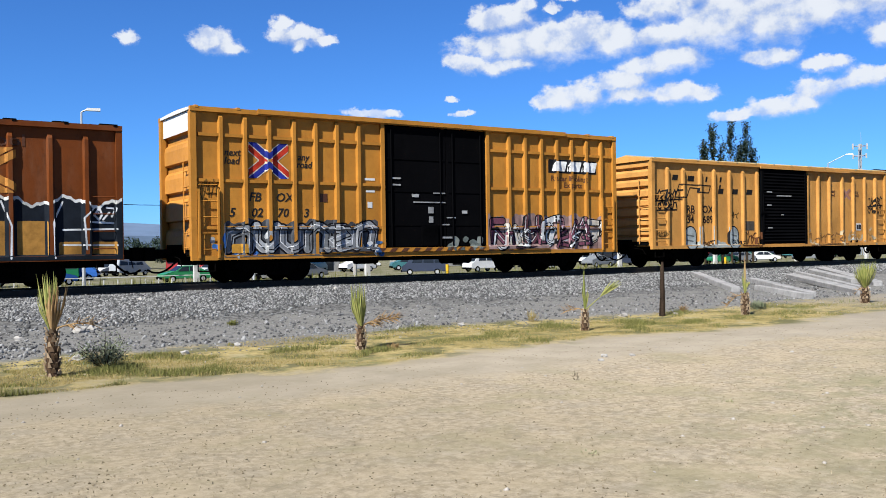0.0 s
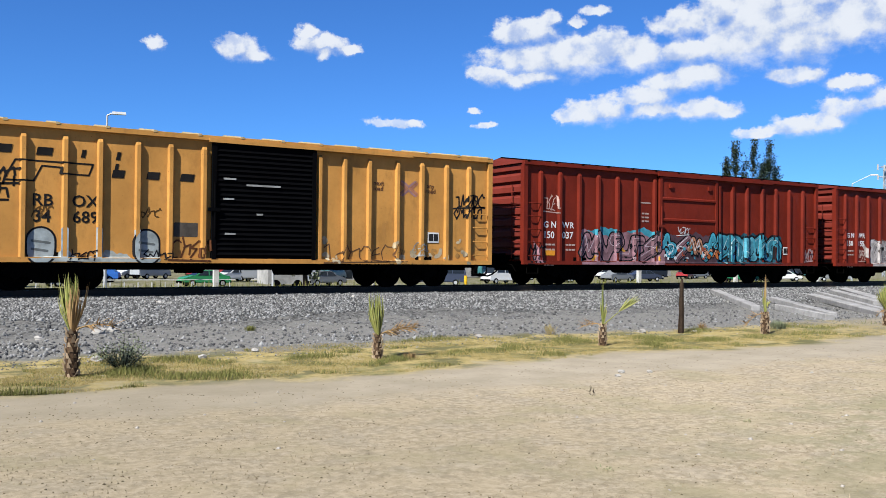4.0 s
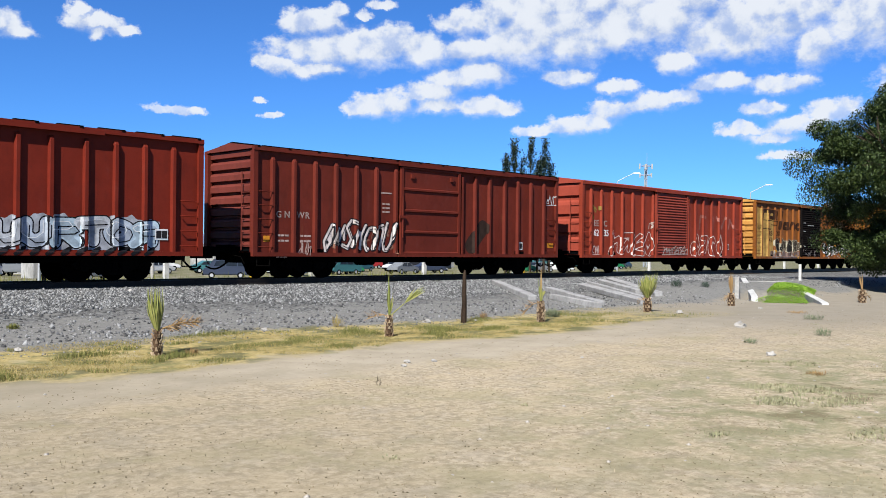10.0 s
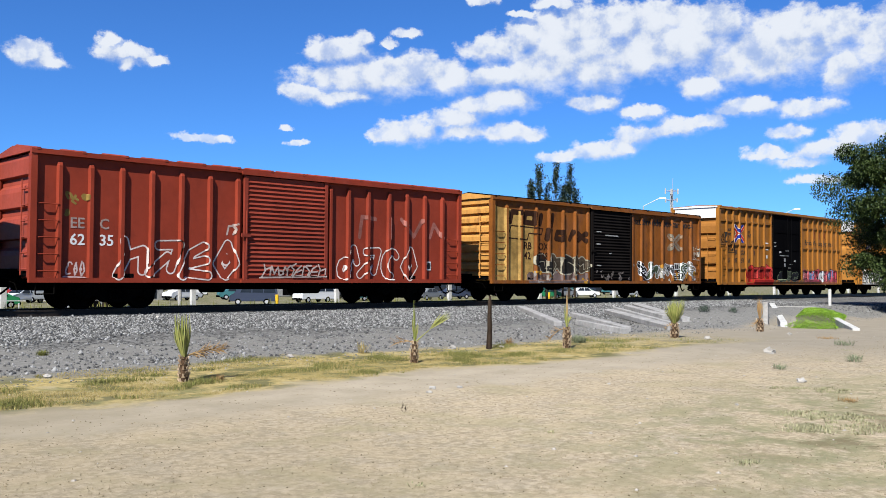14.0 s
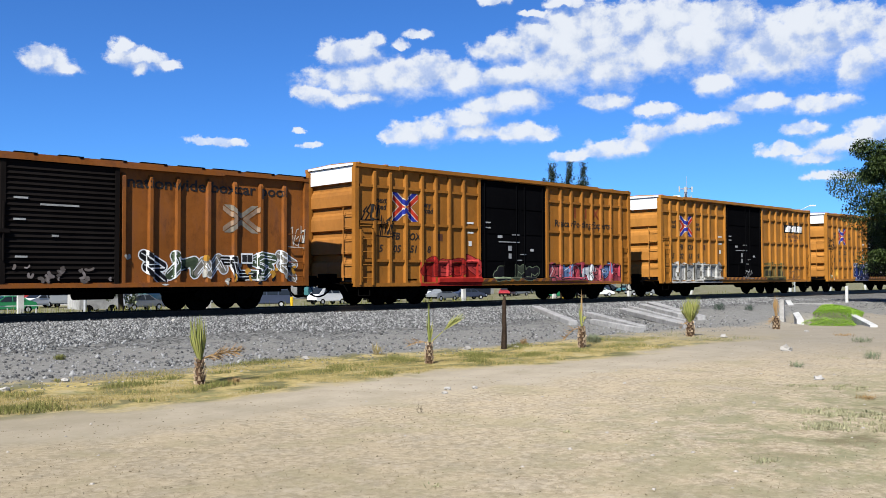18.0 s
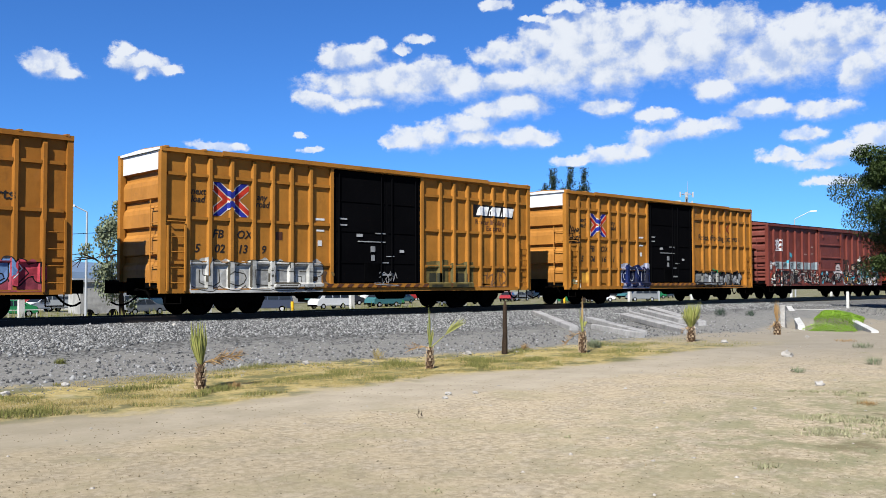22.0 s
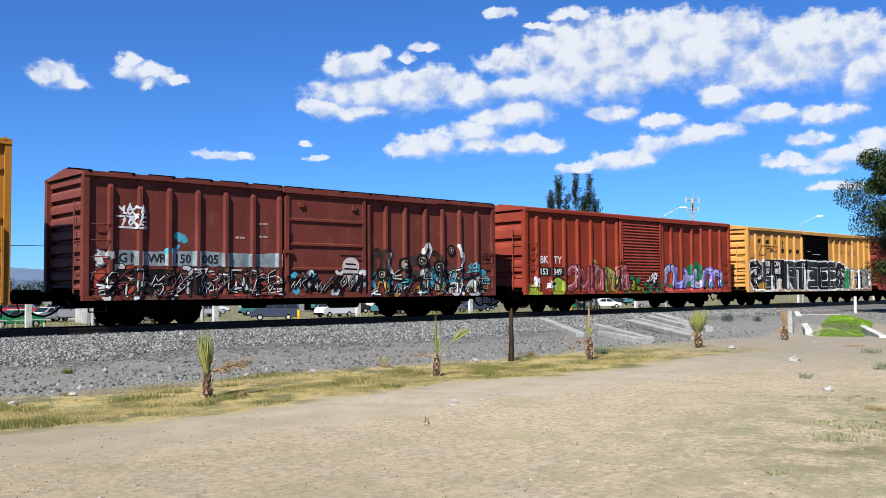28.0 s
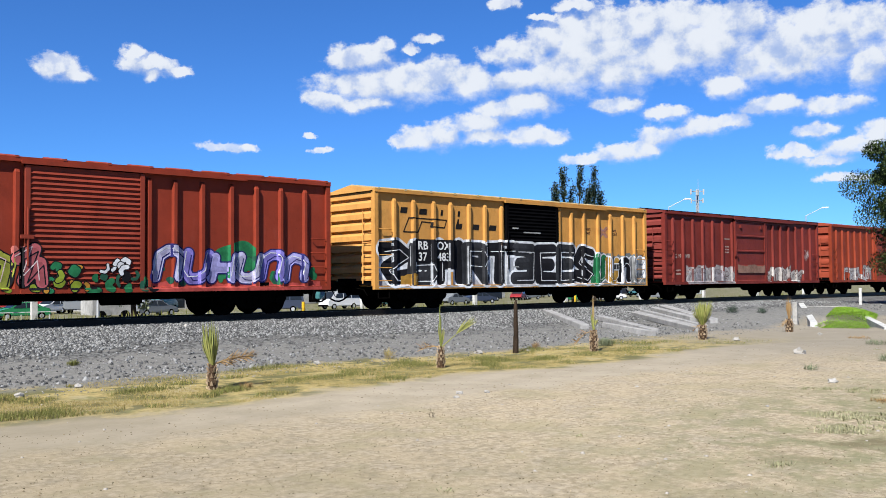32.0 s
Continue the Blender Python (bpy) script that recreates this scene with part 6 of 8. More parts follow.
def dress_pool_car(car, left, right, worn=False, number_paint=None):
    P, s = POOL_CAR, "louvre"
    tone = (0.03, 0.012, 0.006) if worn else INK_TONE
    inner = SIDE + P["post"] - 0.006
    if worn:
        shapes = [[(1.15, 3.2), (1.25, 3.6), (1.75, 3.6)], [(2.0, 3.25), (2.1, 3.6), (2.65, 3.6), (2.6, 3.2), (2.0, 3.22)], [(3.0, 3.2), (3.1, 3.55)], [(3.75, 3.15), (3.85, 3.6)],
                  [(3.4, 2.6), (3.5, 2.95)], [(4.05, 2.62), (4.15, 2.9), (4.6, 2.9), (4.5, 2.6), (4.05, 2.62)], [(5.0, 2.62), (5.2, 2.95)], [(5.6, 2.9), (6.1, 2.6)], [(5.6, 2.6), (6.1, 2.9)]]
        lines(car, P, s, shapes, 0.11, tone, 0.006, "worn dark emblem blocks")
        lines(car, P, s, [[(1.0, 2.55), (1.2, 3.05), (3.2, 3.0), (3.1, 2.75), (2.3, 2.78), (2.2, 2.5), (1.0, 2.55)]], 0.025, tone, 0.006, "dark line drawing")
        write(car, "nationwide boxcar pool", 9.75, 3.5, 0.46, INK, SIDE + 0.006, 1.18, (P, s))
        cross_emblem(car, P, s, 13.35, 2.75, 0.62, 0.42, (0.2, 0.17, 0.13), (0.22, 0.15, 0.1), None)
    else:
        for x, z, w in ((1.2, 3.38, 0.3), (2.06, 3.36, 0.36), (3.1, 3.36, 0.1), (3.95, 3.36, 0.1), (3.85, 2.9, 0.3), (4.72, 2.9, 0.32), (5.6, 2.9, 0.36)):
            marks(car, x, z, (w,), 0.2, spray(tone), inner, 0.2)
        marks(car, 3.92, 3.1, (0.08,), 0.16, spray(tone), inner, 0.2)
        lines(car, P, s, [[(1.35, 2.72), (1.6, 3.22), (3.4, 3.2), (3.3, 2.92), (2.62, 2.93), (2.66, 3.08), (2.2, 3.1), (2.02, 2.72), (1.35, 2.72)]], 0.022, tone, 0.006, "dark line drawing")
        cross_emblem(car, P, s, 12.65, 3.05, 0.33, 0.24, (0.26, 0.14, 0.13), (0.30, 0.13, 0.08), None)
        for text, x, z in (("next", 11.42, 3.1), ("load", 11.42, 2.94), ("any", 13.3, 3.1), ("road", 13.25, 2.94)):
            write(car, text, x, z, 0.2, BROWN_INK, inner)
    ink = number_paint or spray(tone)
    for text, x in (("RB", 1.98), ("OX", 2.9)):
        write(car, text, x, 2.12, 0.42, ink, inner - (0.026 if number_paint else 0))
    if left:
        write(car, left, 2.0, 1.72, 0.42, ink, inner - (0.026 if number_paint else 0))
        write(car, right, 2.92, 1.72, 0.42, ink, inner - (0.026 if number_paint else 0))
    y = SIDE - 0.035
    for x, z, w in ((6.75, 3.0, 0.35), (7.4, 2.85, 1.0), (6.75, 2.45, 0.3), (7.7, 2.05, 0.18), (6.8, 1.5, 0.3)):
        part("placard", bmb(x, x + w, y - 0.012, y - 0.006, z, z + 0.05), spray((0.3, 0.3, 0.29)), car, "pale stencil on the door")
    plate(car, 13.35, 1.4)


def plate(car, x, z):
    part("data_board", bmb(x, x + 0.4, PANEL - 0.019, PANEL - 0.014, z, z + 0.32), WHITE, car, "white-framed data board")
    part("board_field", bmb(x + 0.03, x + 0.19, PANEL - 0.024, PANEL - 0.02, z + 0.05, z + 0.27), INK, car, "black board field")
    part("board_field", bmb(x + 0.21, x + 0.37, PANEL - 0.024, PANEL - 0.02, z + 0.05, z + 0.27), INK, car, "black board field")


def red_marks(car, left, right, z=None):
    z = z or 1.64
    dull = spray(DULL_PRINT)
    for text, x in (("G", 0.92), ("N", 1.24), ("W", 1.74), ("R", 2.08)):
        write(car, text, x, z + 0.36, 0.3, WHITE if left else dull, PANEL - 0.004)
    if left:
        write(car, left, 0.9, z, 0.33, WHITE, PANEL - 0.004)
        write(car, right, 1.73, z, 0.33, WHITE, PANEL - 0.004)
    for x, dz in ((1.0, -0.25), (1.0, -0.42), (1.9, -0.25), (1.9, -0.42), (0.95, -0.95)):
        marks(car, x, z + dz, (0.1, -0.03, 0.12, -0.03, 0.14), 0.06, dull, PANEL - 0.004)
    marks(car, 5.45, 3.0, (0.5,), 0.05, dull, PANEL - 0.004)
    for i in range(3):
        marks(car, 5.5, 2.6 - 0.14 * i, (0.12, -0.03, 0.2), 0.06, dull, PANEL - 0.004)


PANEL = SIDE + 0.105
CARS = build_train()


# ---- scattered pieces ----
def scatter(name, verts, faces, spots, mat, label, category, smooth=False, parent=None):
    """One mesh of many alike pieces; spots is an array of x, y, z, turn, tip, width, height."""
    verts, spots = np.array(verts, float), np.array(spots, float)
    m, k = len(spots), len(verts)
    c, s = np.cos(spots[:, 3]), np.sin(spots[:, 3])
    ct, st = np.cos(spots[:, 4]), np.sin(spots[:, 4])
    v = verts[None] * np.stack([spots[:, 5], spots[:, 5], spots[:, 6]], 1)[:, None]
    y, z = v[:, :, 1] * ct[:, None] - v[:, :, 2] * st[:, None], v[:, :, 1] * st[:, None] + v[:, :, 2] * ct[:, None]
    x = v[:, :, 0]
    out = np.stack([x * c[:, None] - y * s[:, None], x * s[:, None] + y * c[:, None], z], 2) + spots[:, None, :3]
    sizes = [len(f) for f in faces]
    flat = np.array([i for f in faces for i in f])
    loops = (flat[None] + (np.arange(m) * k)[:, None]).ravel()
    totals = np.tile(sizes, m)
    me = bpy.data.meshes.new(name)
    me.vertices.add(m * k)
    me.vertices.foreach_set("co", out.ravel())
    me.loops.add(len(loops))
    me.loops.foreach_set("vertex_index", loops.astype(np.int32))
    me.polygons.add(len(totals))
    me.polygons.foreach_set("loop_start", np.concatenate([[0], np.cumsum(totals)[:-1]]).astype(np.int32))
    me.polygons.foreach_set("loop_total", totals.astype(np.int32))
    me.update(calc_edges=True)
    me.materials.append(mat)
    if smooth:
        me.polygons.foreach_set("use_smooth", [True] * len(me.polygons))
    ob = new(name, me)
    if parent:
        ob.parent = parent
        return ob
    return tagged(ob, label, category, kind="stuff")


STONE_V = [(0.5, 0.05, 0), (0.12, 0.42, 0.08), (-0.45, 0.28, -0.05), (-0.4, -0.3, 0.05), (0.2, -0.45, -0.04), (0.05, 0.0, 0.42), (0.0, 0.0, -0.4)]
STONE_F = [(0, 1, 5), (1, 2, 5), (2, 3, 5), (3, 4, 5), (4, 0, 5), (1, 0, 6), (2, 1, 6), (3, 2, 6), (4, 3, 6), (0, 4, 6)]
BLADE_V = [(-0.5, 0, 0), (0.5, 0, 0), (0.3, 0.08, 0.55), (-0.3, 0.08, 0.55), (0.0, 0.3, 1.0)]
BLADE_F = [(0, 1, 2, 3), (3, 2, 4)]
LEAF_V = [(0, 0, 0), (0.28, 0.45, 0.06), (0, 1.0, 0), (-0.28, 0.45, 0.06)]
LEAF_F = [(0, 1, 2, 3)]


def lay(n, rng, x_of, y_of, w, h, tip=0.5, sink=0.0):
    spots = []
    for _ in range(n):
        x, y = x_of(rng), y_of(rng)
        size = rng.uniform(0.6, 1.4)
        spots.append((x, y, height_at(x, y) - sink, rng.uniform(0, 6.28), rng.uniform(-tip, tip), w * size, h * size * rng.uniform(0.7, 1.3)))
    return spots


def near_x(rng):
    return 1.0 + 46.0 * rng.random() ** 1.6


def build_cover():
    rng = random.Random(4)
    # coarse ballast thins out down the bank
    spots = []
    while len(spots) < 68000:
        x, y = near_x(rng), rng.uniform(14.8, 24.3)
        edge = y + 1.5 * noise.noise((x * 0.3, y * 0.3, 1)) + 0.5 * noise.noise((x * 1.3, y * 1.3, 4))
        keep = 0.035 + 0.965 * ease(edge, 18.8, 20.4) + 0.07 * ease(edge, 16.6, 15.6)
        if rng.random() > keep or (28.6 < x < 38 and y < 18.2):
            continue
        s = rng.uniform(0.03, 0.085) * (1.5 if rng.random() < 0.03 else 1)
        spots.append((x, y, height_at(x, y) + s * 0.12, rng.uniform(0, 6.28), rng.uniform(-0.7, 0.7), s, s * rng.uniform(0.7, 1.5)))
    for _ in range(5000):
        x, y = near_x(rng), rng.uniform(24.3, 27.4)
        s = rng.uniform(0.04, 0.085)
        spots.append((x, y, height_at(x, y) + 0.005, rng.uniform(0, 6.28), rng.uniform(-0.6, 0.6), s, s))
    scatter("ballast", STONE_V, STONE_F, spots, STONE, "grey crushed stone ballast beside the rails", "ballast")
    # fine gravel and clods on the lower bank
    scatter("gravel", STONE_V, STONE_F, lay(9000, rng, near_x, lambda r: r.uniform(13.6, 18.5), 0.035, 0.03), STONE, "fine grey gravel on the bank", "gravel")
    # low yellowing grass along the palms
    dry, green = [], []
    while len(dry) + len(green) < 100000:
        x, y = 0.8 + 30 * rng.random() ** 1.7, rng.uniform(10.6, 15.2)
        d = noise.noise((x * 0.45, y * 0.8, 5)) + 0.6 * noise.noise((x * 1.7, y * 1.7, 2))
        if d < 0.12 - 0.45 * (1 - abs(y - 12.7) / 2.3) or abs(y - 12.8 - 0.01 * x) > 1.7 + 0.8 * noise.noise((x * 0.4, 3, 1)):
            continue
        clump = noise.noise((x * 1.1, y * 1.4, 8))
        if rng.random() < ease(x, 15.0, 23.0):
            continue
        h = rng.uniform(0.014, 0.04) * (1.0 + 5.0 * max(0, clump))
        row = (x, y, height_at(x, y) - 0.008, rng.uniform(0, 6.28), rng.uniform(-1.1, 0.6), 0.007, h)
        (green if rng.random() < 0.3 + 1.6 * clump else dry).append(row)
    scatter("dry_grass", BLADE_V, BLADE_F, dry, STRAW, "yellow dry grass along the foot of the bank", "grass")
    scatter("green_grass", BLADE_V, BLADE_F, green, WEED, "dull green grass among dry tufts", "grass")
    # short stubble and litter on the lot
    spots = lay(24000, rng, lambda r: 0.5 + 28 * r.random() ** 1.5, lambda r: 1.8 + 6.6 * r.random() ** 1.2, 0.008, 0.013, 1.5)
    spots = [s for s in spots if noise.noise((s[0] * 0.8, s[1] * 0.8, 9)) > -0.25]
    scatter("stubble", BLADE_V, BLADE_F, spots, STUBBLE, "trodden straw-coloured grass stubble on the lot", "grass")
    scatter("litter", STONE_V, STONE_F, lay(7000, rng, lambda r: 0.5 + 26 * r.random() ** 1.5, lambda r: 2 + 8.5 * r.random() ** 1.3, 0.017, 0.014), CRUMB, "dark bits of dry leaf and dung on the lot", "litter")
    scatter("clods", STONE_V, STONE_F, lay(420, rng, lambda r: 0.5 + 30 * r.random() ** 1.1, lambda r: 2.5 + 9 * r.random(), 0.024, 0.016), CLOD, "dark clods and dry dung on the lot", "clods")
    scatter("pebbles", STONE_V, STONE_F, lay(260, rng, lambda r: 0.5 + 34 * r.random(), lambda r: 2.5 + 11 * r.random(), 0.04, 0.03), plain("pebble", (0.42, 0.38, 0.33)), "pale pebbles strewn on the lot", "pebbles")
    spots = []
    tufts = []
    while len(tufts) < 420:
        x, y = rng.uniform(5.0, 22.0), rng.uniform(2.0, 7.0)
        if noise.noise((x * 0.5, y * 0.8, 6)) > -0.25 + 0.5 * math.hypot((x - 11.0) / 4.0, (y - 3.4) / 1.8):
            tufts.append((x, y))
    tufts += [(2.4, 4.0), (2.5, 4.1), (4.8, 5.2), (7.4, 6.0), (17.5, 7.4), (20.5, 8.2)]
    for cx, cy in tufts:
        reach_of, tall = rng.uniform(0.05, 0.16), rng.uniform(0.02, 0.05)
        for _ in range(26):
            a, q = rng.uniform(0, 6.28), reach_of * rng.random()
            x, y = cx + q * math.cos(a), cy + q * math.sin(a)
            spots.append((x, y, height_at(x, y) - 0.004, rng.uniform(0, 6.28), rng.uniform(-1.3, 1.0), 0.014, tall * rng.uniform(0.5, 1.2)))
    scatter("weeds", BLADE_V, BLADE_F, spots, LOT_WEED, "patches of low green weeds on the dry lot", "weeds")


# ---- palms and posts ----
def frond_fan(rng, base, way, length, spread, blades, width, droop=0.0):
    """Narrow pleated blades that open from a stalk."""
    bm = bmesh.new()
    way = Vector(way).normalized()
    side = way.cross(Vector((0.3, 0.8, 0.1))).normalized()
    up = side.cross(way)
    base = Vector(base)
    stalk = base + way * length * 0.42
    bar(bm, base, stalk, 0.013, 5, 0.008)
    for i in range(blades):
        a = (i / max(1, blades - 1) - 0.5) * spread + rng.uniform(-0.05, 0.05)
        d = (way * math.cos(a) + side * math.sin(a) + up * rng.uniform(-0.15, 0.15)).normalized()
        ln = length * rng.uniform(0.45, 0.62)
        mid = stalk + d * ln * 0.55 + Vector((0, 0, -droop * 0.3 * ln))
        tip = stalk + d * ln + Vector((0, 0, -droop * ln))
        w = d.cross(up).normalized() * width / 2
        fold = up * width * 0.3
        p = [bm.verts.new(q) for q in (stalk, mid - w + fold, mid - fold, mid + w + fold, tip)]
        bm.faces.new((p[0], p[2], p[1]))
        bm.faces.new((p[0], p[3], p[2]))
        bm.faces.new((p[1], p[2], p[4]))
        bm.faces.new((p[2], p[3], p[4]))
    return bm


def bundle(rng, base, lean, length, width, blades):
    """An upright sheaf of narrow folded spears."""
    bm, base = bmesh.new(), Vector(base)
    for i in range(blades):
        a, q = rng.uniform(0, 6.28), width * math.sqrt(rng.random())
        foot = base + Vector((math.cos(a) * q * 0.25, math.sin(a) * q * 0.25, 0))
        tip = base + Vector((math.cos(a) * q, math.sin(a) * q, 0)) + Vector(lean) * length + Vector((0, 0, length * rng.uniform(0.55, 1.0)))
        mid = foot.lerp(tip, 0.55) + Vector((math.cos(a), math.sin(a), 0)) * width * 0.12
        w = Vector((-math.sin(a), math.cos(a), 0)) * rng.uniform(0.009, 0.017)
        out = Vector((math.cos(a), math.sin(a), 0)) * 0.008
        p = [bm.verts.new(v) for v in (foot - w * 0.6, foot + w * 0.6, mid - w, mid + out, mid + w, tip)]
        bm.faces.new((p[0], p[3], p[2]))
        bm.faces.new((p[0], p[1], p[3]))
        bm.faces.new((p[1], p[4], p[3]))
        bm.faces.new((p[2], p[3], p[5]))
        bm.faces.new((p[3], p[4], p[5]))
    return bm


def feather(rng, base, way, length, leaf, pairs, droop):
    """A drooping rib with a row of thin leaflets along both edges."""
    bm, base = bmesh.new(), Vector(base)
    way = Vector(way).normalized()
    spine = [base + way * length * u + Vector((0, 0, -droop * length * u * u)) for u in [k / 8 for k in range(9)]]
    for k in range(8):
        bar(bm, spine[k], spine[k + 1], 0.011 * (1 - k / 10), 4)
    side = way.cross(Vector((0, 0, 1))).normalized()
    for i in range(pairs):
        u = 0.28 + 0.7 * i / pairs
        k = min(7, int(u * 8))
        p = spine[k].lerp(spine[k + 1], u * 8 - k)
        for s in (-1, 1):
            tip = p + (way * 0.75 + side * s * rng.uniform(0.2, 0.8) + Vector((0, 0, rng.uniform(-0.75, 0.35)))) * leaf * rng.uniform(0.7, 1.2)
            w = way * 0.011
            q = [bm.verts.new(v) for v in (p - w, p + w, tip, p.lerp(tip, 0.5) - w * 1.3 + Vector((0, 0, 0.006)))]
            bm.faces.new((q[0], q[1], q[2]))
            bm.faces.new((q[0], q[2], q[3]))
    return bm


def palm(x, y, trunk, radius, fronds, label, seed):
    """A young fan palm: a husk-covered stump with cut leaf bases, and few fronds (way, length, spread, blades, droop, dead)."""
    rng = random.Random(seed)
    base = height_at(x, y) - 0.02
    ob = thing("palm", pose(x, y, base, 0, 0, rng.uniform(-20, 20)), label, "palm", "row of young palms")
    core = bmesh.new()
    rings = [(0.0, radius * 0.85), (trunk * 0.25, radius * 1.0), (trunk * 0.7, radius * 0.8), (trunk, radius * 0.45)]
    prev = None
    for z, r in rings:
        ring = [core.verts.new((r * math.cos(k * math.tau / 10), r * math.sin(k * math.tau / 10), z)) for k in range(10)]
        if prev:
            for k in range(10):
                core.faces.new((prev[k], prev[(k + 1) % 10], ring[(k + 1) % 10], ring[k]))
        prev = ring
    core.faces.new(prev)
    part("trunk", core, TRUNK, ob)
    rows = max(5, int(trunk / 0.062))
    for i in range(rows):
        u = i / rows
        r = radius * (0.95 + 0.12 * math.sin(u * 3) - 0.35 * u * u)
        for k in range(6):
            z = trunk * (i + 0.1 + rng.uniform(-0.25, 0.25)) / rows
            a = (k + 0.5 * (i % 2)) * math.tau / 6 + rng.uniform(-0.22, 0.22)
            o, up = Vector((math.cos(a), math.sin(a), 0)), Vector((0, 0, 1))
            s = Vector((-math.sin(a), math.cos(a), 0)) * radius * rng.uniform(0.3, 0.42)
            p = o * (r * 0.98 + 0.004) + up * z
            q = o * (r + 0.018 + rng.uniform(0, 0.022)) + up * (z + 0.05 + rng.uniform(0, 0.02))
            husk = bmesh.new()
            v = [husk.verts.new(c) for c in (p - s, p + s, q + s * 0.4, q - s * 0.4, q - o * 0.02 + up * 0.006, p + up * 0.05)]
            for f in ((0, 1, 2, 3), (3, 2, 4), (0, 3, 4, 5), (1, 5, 4, 2)):
                husk.faces.new([v[m] for m in f])
            part("leaf_base", husk, HUSK, ob)
    top = (0, 0, trunk * 0.93)
    for kind, way, length, a, b, c in fronds:
        if kind == "sheaf":
            part("frond", bundle(rng, top, way, length, a, b), DEAD_FROND if c else FROND, ob, "dry brown fronds" if c else "upright green-yellow fronds")
        elif kind == "feather":
            part("frond", feather(rng, top, way, length, a, b, c), DEAD_FROND, ob, "drooping dry brown frond")
        else:
            part("frond", frond_fan(rng, top, way, length, a, b, 0.03, c), FROND, ob, "slanting green frond")
    return ob


def build_palms():
    R = (0.84, -0.54, 0)  # across the view

    def to(side, rise, depth=0.0):
        return (R[0] * side + 0.54 * depth, R[1] * side + 0.84 * depth, rise)

    palm(2.25, 12.57, 0.66, 0.085, [("sheaf", to(-0.08, 0), 0.78, 0.16, 44, False), ("sheaf", to(0.1, 0), 0.66, 0.18, 46, True), ("sheaf", to(-0.2, 0), 0.6, 0.1, 14, False),
                                    ("feather", to(1, 0.45), 0.7, 0.2, 14, 0.3)], "young palm with brown husk trunk and sparse yellow-green fronds", 1)
    palm(6.74, 12.51, 0.42, 0.068, [("sheaf", to(-0.06, 0), 0.7, 0.14, 70, False), ("sheaf", to(-0.12, 0), 0.5, 0.08, 16, False), ("feather", to(1, 0.42), 0.66, 0.2, 40, 0.22), ("feather", to(0.9, 0.3, 0.2), 0.4, 0.14, 10, 0.3)],
         "young palm with upright green fronds and a drooping dead one", 2)
    palm(11.42, 12.49, 0.42, 0.068, [("sheaf", to(-0.03, 0), 0.85, 0.03, 7, False), ("fan", to(0.85, 0.75), 0.85, 0.3, 14, 0.0), ("feather", to(-0.9, 0.4), 0.42, 0.18, 12, 0.5), ("sheaf", to(0.12, 0), 0.45, 0.06, 9, False)],
         "young palm with one spear leaf and a slanting green frond", 3)
    palm(16.48, 12.87, 0.5, 0.085, [("sheaf", to(0.0, 0), 0.92, 0.025, 7, True), ("sheaf", to(-0.06, 0), 0.6, 0.05, 10, False), ("feather", to(-0.8, 0.1), 0.4, 0.2, 16, 0.8), ("fan", to(0.3, 1), 0.3, 0.5, 6, 0.0)],
         "young palm with a bare spear and dark drooping dead leaf", 4)
    palm(21.32, 13.03, 0.44, 0.1, [("sheaf", to(-0.12, 0), 0.66, 0.24, 110, False), ("sheaf", to(0.14, 0), 0.7, 0.24, 110, False), ("sheaf", to(0.0, 0), 0.55, 0.26, 40, False), ("feather", to(-0.7, 0.1), 0.3, 0.12, 8, 0.8)],
         "young palm with a bushy fan of fresh green fronds", 5)
    palm(26.4, 13.16, 0.42, 0.1, [("sheaf", to(-0.06, 0), 0.82, 0.09, 24, True), ("sheaf", to(0.05, 0), 0.6, 0.1, 16, True), ("feather", to(-0.9, -0.2), 0.3, 0.14, 10, 0.5)], "young palm with dry straw-coloured fronds", 6)
    palm(32.25, 11.3, 0.46, 0.12, [("sheaf", to(-0.1, 0), 0.6, 0.1, 20, True), ("feather", to(0.5, -0.2), 0.35, 0.16, 12, 0.5)], "stunted palm with dry pale leaf stubs", 7)


